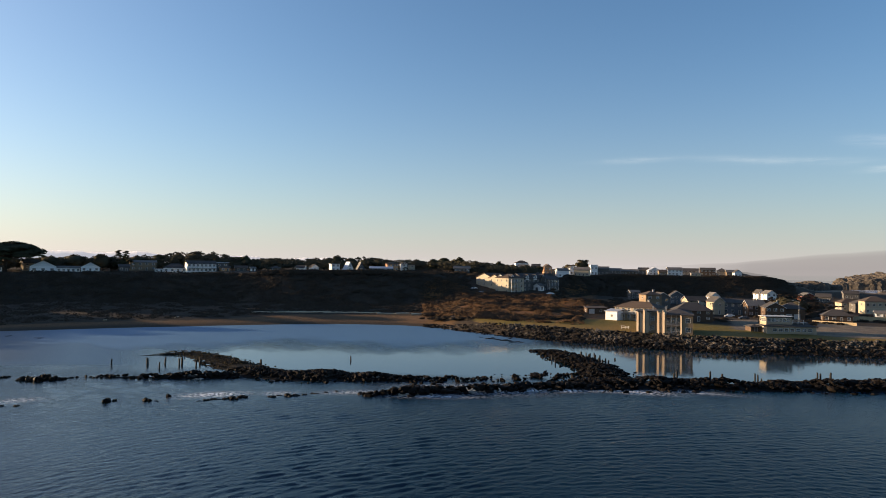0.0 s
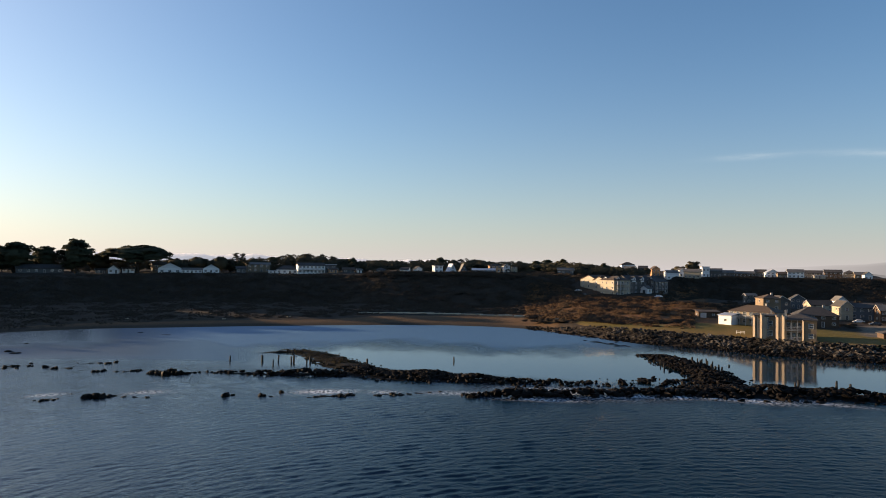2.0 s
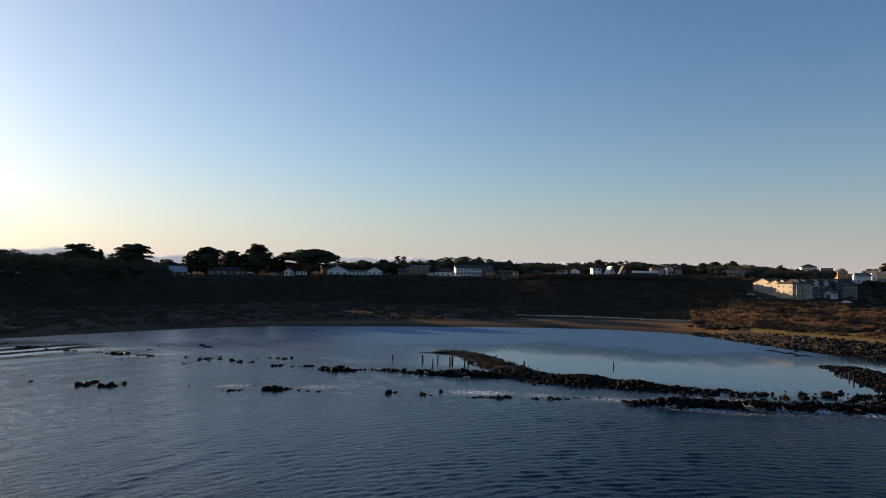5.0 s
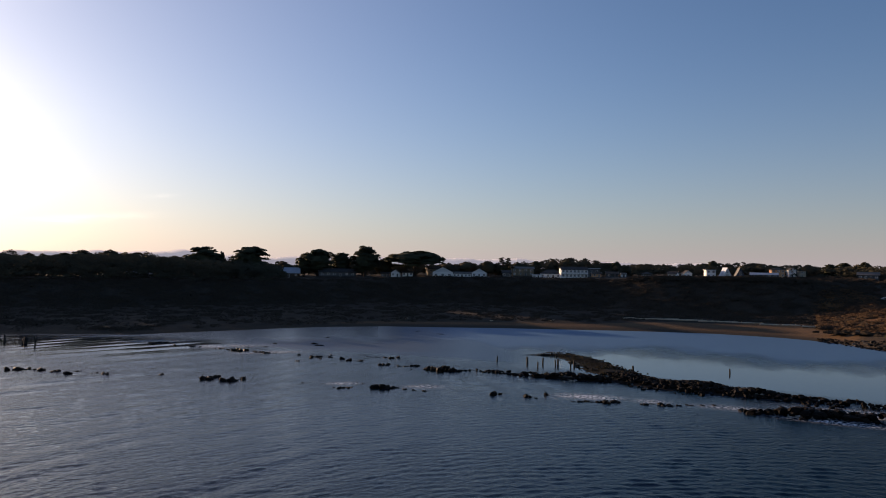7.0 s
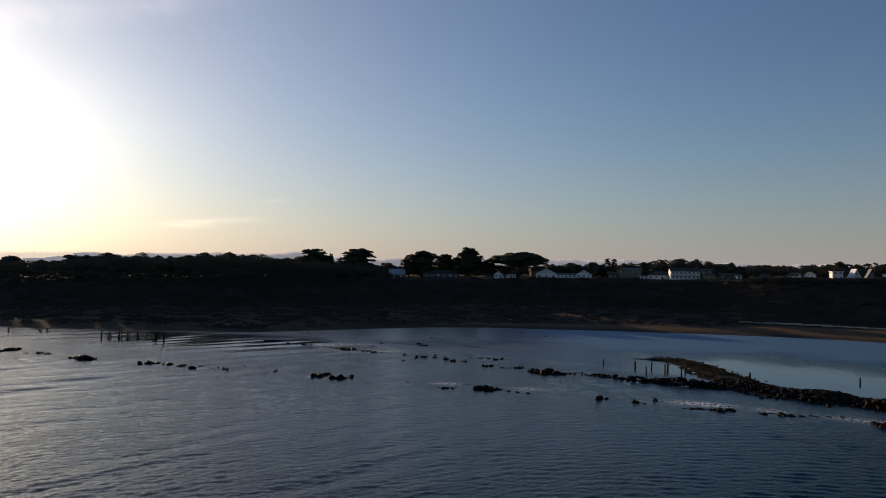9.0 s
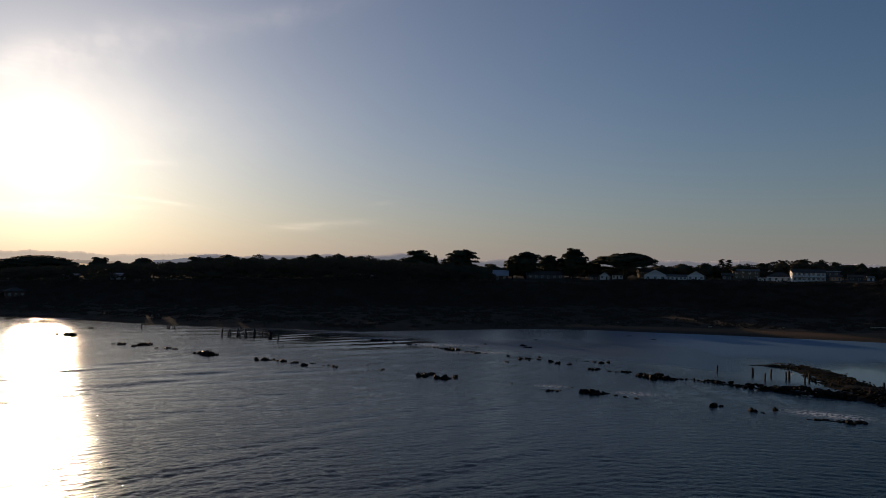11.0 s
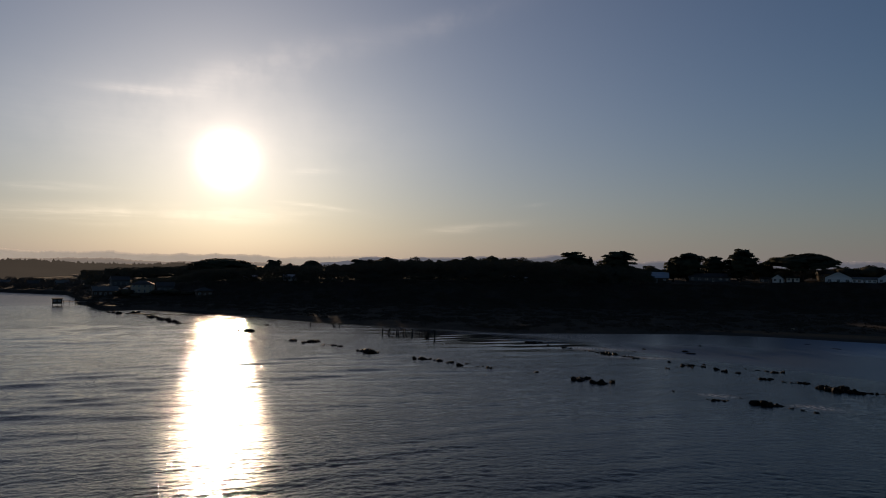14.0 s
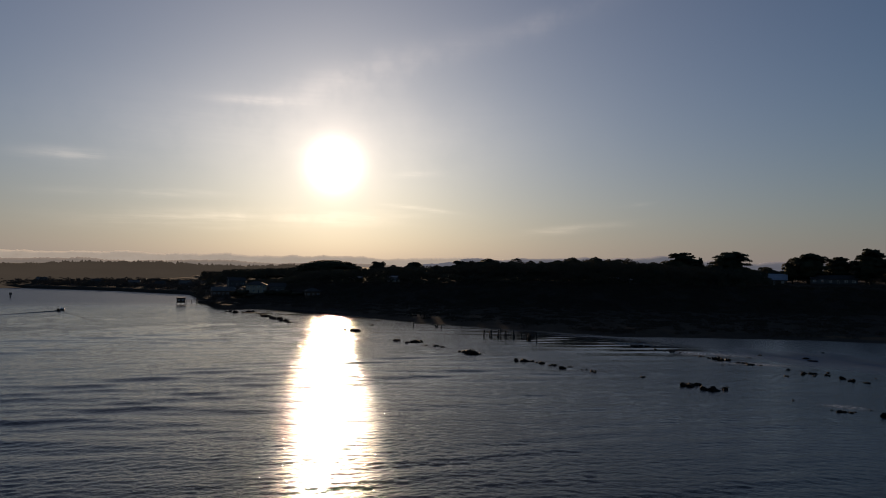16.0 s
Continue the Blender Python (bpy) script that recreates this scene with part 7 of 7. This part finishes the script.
def build_small():
    rnd = random.Random(3)
    # driftwood along the head of the beach
    b = 0.8
    while b < 15.5:
        d = along(SHORE, b) + float(np.interp(b, [0.8, 16], [33, 35])) + rnd.uniform(-1.2, 1.2)
        long = rnd.uniform(3, 9)
        bm = bmesh.new()
        add_post(bm, (-long / 2, 0, 0), (long / 2, rnd.uniform(-0.3, 0.3), rnd.uniform(-0.1, 0.25)), rnd.uniform(0.26, 0.46), rnd.uniform(0.2, 0.34), 7, 0.15, rnd)
        if rnd.random() < 0.4:
            add_post(bm, (long * 0.2, 0, 0), (long * 0.3, rnd.uniform(-0.7, 0.7), 0.7), 0.12, 0.05, 5, 0.1, rnd)
        ob = part("driftwood_log", bm, DRIFT, at=Matrix.Translation(spot(b, d, rough_land(b, d) + 0.14)) @ pose(0, 0, 0, 0, 0, b + rnd.uniform(-14, 14)))
        tagged(ob, "bleached driftwood log lying at the head of the beach", "log", "driftwood logs")
        b += math.degrees(long * rnd.uniform(0.4, 0.8) / d)
    for b, d, long, turn in ((-1.0, 300, 2.6, 40), (-2.4, 292, 2.2, -30), (-3.6, 287, 3.0, 60), (-4.4, 284, 2.0, 10), (21, 312, 1.8, 10), (26, 305, 1.5, -12), (33, 310, 1.2, 6)):
        bm = bmesh.new()
        add_post(bm, (-long / 2, 0, 0), (long / 2, 0.1, 0.15), 0.24, 0.16, 7, 0.12, rnd)
        ob = part("driftwood_log", bm, DRIFT, at=Matrix.Translation(spot(b, d, rough_land(b, d) + 0.15)) @ pose(0, 0, 0, 0, 0, b + turn))
        tagged(ob, "single bleached driftwood log", "log", "driftwood logs")

    # street lamp by the lookout and a bare pole between the houses
    lamp = thing("street_lamp", stand(-27.33, 296), "tall grey steel street lamp with a short arm", "street lamp")
    bm = bmesh.new()
    add_post(bm, (0, 0, -0.3), (0, 0, 9.6), 0.12, 0.07, 8)
    part("pole", bm, STEEL, lamp)
    bm = bmesh.new()
    add_post(bm, (0, 0, 9.5), (-1.8, 0, 9.9), 0.05, 0.04, 6)
    part("arm", bm, STEEL, lamp)
    part("lamp_head", box(-2.5, -1.7, -0.14, 0.14, 9.82, 9.98, 0.03), STEEL, lamp)
    for b, d, high in ((-22.43, 361, 8.7), (-24.6, 300, 8.0), (-29.6, 420, 8.5)):
        pole = thing("utility_pole", stand(b, d), "plain timber utility pole with a crossarm", "utility pole", "utility poles")
        bm = bmesh.new()
        add_post(bm, (0, 0, -0.4), (0, 0, high), 0.14, 0.1, 8)
        part("pole", bm, PILE, pole)
        part("crossarm", box(-0.9, 0.9, -0.06, 0.06, high - 0.9, high - 0.76), PILE, pole)

    # fences on the flat
    for b0, d0, b1, d1, high, name in ((-28.2, 322, -31.0, 318, 1.3, "pale board fence along the sandy lot"), (-30.6, 344, -33.6, 350, 2.2, "tall pale board fence round a yard")):
        p, q = spot(b0, d0), spot(b1, d1)
        p.z = q.z = min(rough_land(b0, d0), rough_land(b1, d1))
        long, turn = (q - p).length, math.degrees(math.atan2((q - p).y, (q - p).x))
        fence = thing("fence", Matrix.Translation(p) @ pose(0, 0, 0, 0, 0, turn), name, "fence", "board fences")
        bm = box(0, 0.24, -0.015, 0.015, 0.05, high)
        me = bpy.data.meshes.new("board")
        bm.to_mesh(me)
        bm.free()
        me.materials.append(FENCE)
        for k in range(int(long / 0.26)):
            piece("board", me, fence, pose(k * 0.26, 0, rnd.uniform(-0.03, 0.03)))
        bm = box(-0.06, 0.06, 0.02, 0.14, -0.4, high + 0.05)
        me = bpy.data.meshes.new("post")
        bm.to_mesh(me)
        bm.free()
        me.materials.append(FENCE)
        for k in range(int(long / 2.4) + 1):
            piece("post", me, fence, pose(k * 2.4, 0, 0))
        part("rail", box(0, long, 0.02, 0.07, high * 0.75, high * 0.75 + 0.1), FENCE, fence)

    # open rail on the grass bank
    rail = thing("rail_fence", stand(-14.86, 257.5, -20), "short white rail fence on the grass bank", "fence")
    for x in (-1.3, 0.0, 1.3):
        part("post", box(x - 0.06, x + 0.06, -0.06, 0.06, -0.3, 1.2), TRIM, rail)
    for z in (0.55, 1.05):
        part("rail", box(-1.5, 1.5, -0.1, -0.06, z, z + 0.12), TRIM, rail)

    # parked cars
    def car(b, d, turn, paint, label):
        c = thing("car", stand(b, d, turn), label, "car", "parked cars")
        bm = bmesh.new()
        outline = [(-2.1, 0.35), (-2.15, 0.75), (-1.3, 0.92), (-0.7, 1.42), (0.9, 1.45), (1.7, 0.98), (2.15, 0.9), (2.2, 0.4)]
        for y in (-0.85, 0.85):
            bm.faces.new([bm.verts.new((x, y * (0.9 if z > 1.2 else 1), z)) for x, z in outline])
        bm.verts.ensure_lookup_table()
        n = len(outline)
        for k in range(n):
            bm.faces.new((bm.verts[k], bm.verts[(k + 1) % n], bm.verts[n + (k + 1) % n], bm.verts[n + k]))
        part("body", bm, paint, c)
        bm = bmesh.new()
        add_box(bm, -0.95, 1.25, -0.83, 0.83, 0.98, 1.34)
        part("windows", bm, GLASS, c)
        for x in (-1.3, 1.35):
            for y in (-0.8, 0.8):
                bm = bmesh.new()
                add_post(bm, (x, y - 0.1, 0.32), (x, y + 0.1, 0.32), 0.32, 0.32, 12)
                part("wheel", bm, TYRE, c)

    for b, d, turn, paint, label in ((-20.9, 330, 70, CAR_WHITE, "white car parked by the houses"), (-22.6, 340, 10, CAR_WHITE, "white car parked by the garage doors"), (-23.6, 322, 20, CAR_DARK, "dark car parked on the lot"),
                                     (-8.9, 388, 40, CAR_WHITE, "white car parked below the hotel"), (-2.6, 392, 20, CAR_WHITE, "white car parked beside the hotel"),
                                     (-3.2, 380, 0, CAR_DARK, "dark car parked beside the hotel"), (-1.6, 372, 10, CAR_WHITE, "white car parked above the scrub"), (-27.6, 300, 30, CAR_DARK, "dark car parked by the lamp"),
                                     (85.2, 520, 30, CAR_WHITE, "white car parked by the waterfront"), (84.6, 505, 60, CAR_WHITE, "white car parked near the point"), (88.6, 640, 0, CAR_WHITE, "white car on the waterfront road"),
                                     (93.7, 720, 5, CAR_WHITE, "white truck on the waterfront road")):
        car(b, d, turn, paint, label)

    # small pier with a hut at its end
    pier = thing("pier", Matrix.Translation(spot(89.07, 452)) @ pose(0, 0, 0, 0, 0, 89.07), "narrow timber pier running out from the point", "pier")
    part("deck", box(2.5, 22, -0.9, 0.9, 2.0, 2.25), DECK, pier)
    for k in range(7):
        for y in (-0.7, 0.7):
            bm = bmesh.new()
            add_post(bm, (3 + k * 3.0, y, -3), (3 + k * 3.0, y, 2.9), 0.14, 0.12, 7)
            part("timber_post", bm, PILE, pier)
    part("railing", box(2.5, 22, -0.9, -0.82, 2.85, 2.95), PILE, pier)
    hut = thing("pier_hut", Matrix.Translation(spot(89.07, 452)) @ pose(0, 0, 0, 0, 0, 89.07), "small dark timber hut on piles at the pier's end", "hut")
    block(hut, 5.0, 4.6, 2.0, "flat", 0, PAINT["brown"], ROOFS["dark"], [(-1.2, 0.5, 1.2, 1.0, "window"), (1.2, 0.5, 1.2, 1.0, "window")], at=pose(0, 0, 1.9))
    part("floor", box(-2.6, 2.6, -2.4, 2.4, 1.2, 1.45), DECK, hut)
    for x in (-2.3, 0, 2.3):
        for y in (-2.0, 2.0):
            bm = bmesh.new()
            add_post(bm, (x, y, -3), (x, y, 1.3), 0.16, 0.15, 7)
            part("timber_post", bm, PILE, hut)

    # channel marker
    mark = thing("channel_marker", Matrix.Translation(spot(100.38, 553)) @ pose(0, 0, 0, 0, 0, 100), "dark channel marker on a pile in the water", "channel marker")
    bm = bmesh.new()
    add_post(bm, (0, 0, -3), (0, 0, 3.0), 0.35, 0.28, 8)
    part("timber_post", bm, PILE, mark)
    part("daymark", box(-0.8, 0.9, -0.42, -0.36, 2.2, 3.9), DOOR, mark)
    part("platform", box(-0.6, 0.6, -0.6, 0.6, 1.3, 1.42), DECK, mark)

    # small motor boat
    boat = thing("motor_boat", Matrix.Translation(spot(97.2, 406, 0.1)) @ pose(0, 0, 0, 0, 0, 97.2 + 90 - 30), "small open motor boat under way with a low cabin", "boat")
    bm = bmesh.new()
    rings = []
    for x, w, z0 in ((-2.8, 1.0, 0.0), (-1.0, 1.15, -0.05), (1.0, 1.05, 0.0), (2.4, 0.55, 0.2), (3.1, 0.06, 0.5)):
        rings.append([bm.verts.new(p) for p in ((x, -w, 0.85 + z0 * 0.4), (x, -w * 0.8, z0 - 0.1), (x, 0, z0 - 0.3), (x, w * 0.8, z0 - 0.1), (x, w, 0.85 + z0 * 0.4))])
    for a, c in zip(rings, rings[1:]):
        for k in range(4):
            bm.faces.new((a[k], a[k + 1], c[k + 1], c[k]))
    bm.faces.new(rings[0])
    for a, c in zip(rings, rings[1:]):
        bm.faces.new((a[0], c[0], c[4], a[4]))
    part("hull", bm, CAR_DARK, boat)
    part("cabin", box(-0.2, 1.0, -0.55, 0.55, 0.8, 1.45, 0.08), CAR_WHITE, boat)
    home = (Matrix.Translation(spot(97.2, 406, 0.1)) @ pose(0, 0, 0, 0, 0, 97.2 + 60)).inverted()
    for b, d in ((101.3, 380), (95.8, 352)):
        bm = bmesh.new()
        rows = []
        tail = home @ spot(b, d, 0)
        side = Vector((-tail.y, tail.x, 0)).normalized()
        for k in range(24):
            p = Vector((-2.6, 0, 0)).lerp(tail, k / 23)
            w = 0.5 + 0.8 * k / 23
            rows.append([bm.verts.new((p.x - side.x * w, p.y - side.y * w, -0.2)), bm.verts.new((p.x, p.y, 0.28 - 0.2 * k / 23)), bm.verts.new((p.x + side.x * w, p.y + side.y * w, -0.2))])
        for p, q in zip(rows, rows[1:]):
            bm.faces.new((p[0], p[1], q[1], q[0]))
            bm.faces.new((p[1], p[2], q[2], q[1]))
        part("wake", bm, WATER, boat, "low ridge of wake on the water", smooth=True)
    part("outboard_motor", box(-3.3, -2.8, -0.2, 0.2, 0.2, 1.3, 0.05), TYRE, boat)


build_small()


def east_houses():
    G = "waterfront houses by the point"
    rows = [
        (83.4, 478, 13, 9, 5.4, "hip", 2.2, "cream", "dark", -6, 2, 4, "pale two-storey waterfront house with a dark roof"),
        (86.0, 482, 14, 9, 3.2, "gable", 2.4, "brown", "grey", 6, 1, 5, "long dark waterfront shed with a grey roof"),
        (85.0, 560, 12, 9, 4.0, "gable", 2.4, "grey", "dark", 12, 1, 3, "grey house near the point"),
        (81.8, 470, 10, 8, 4.0, "gable", 2.2, "grey", "dark", 0, 1, 3, "grey house below the wooded bluff"),
        (79.0, 440, 9, 7, 3.4, "hip", 1.8, "brown", "dark", 10, 1, 3, "brown house below the wooded bluff"),
        (88.8, 660, 9, 7, 3.0, "gable", 2.2, "grey", "grey", 8, 1, 4, "grey harbour shed near the water"),
        (90.6, 690, 8, 7, 2.8, "gable", 2.2, "brown", "dark", 0, 1, 3, "brown harbour building near the water")
    ] + [
        (92.4, 720, 10, 7, 3.0, "gable", 2.0, "grey", "grey", -6, 1, 4, "grey harbour building with a low roof"),
        (95.0, 760, 8, 7, 2.8, "gable", 2.0, "grey", "dark", 6, 1, 3, "grey waterfront building near the water"),
        (98.5, 800, 9, 7, 2.8, "gable", 2.2, "grey", "grey", 0, 1, 3, "grey waterfront building with a low gable"),
        (72.4, 452, 8, 7, 3.0, "gable", 1.6, "white", "pale", 0, 1, 2, "small pale-roofed house among the trees"),
        (75.5, 470, 8, 7, 3.0, "gable", 1.6, "grey", "pale", 8, 1, 2, "small house with a pale roof among trees"),
        (53.8, 438, 14, 6, 2.6, "gable", 1.2, "grey", "pale", 0, 1, 4, "long low house with a pale roof behind the scrub"),
    ]
    for b, d, w, dep, high, roof, rise, wall, cover, turn, storeys, count, label in rows:
        house(b, d, w, dep, high, roof, rise, wall, cover, turn, storeys, count, label, G)


east_houses()
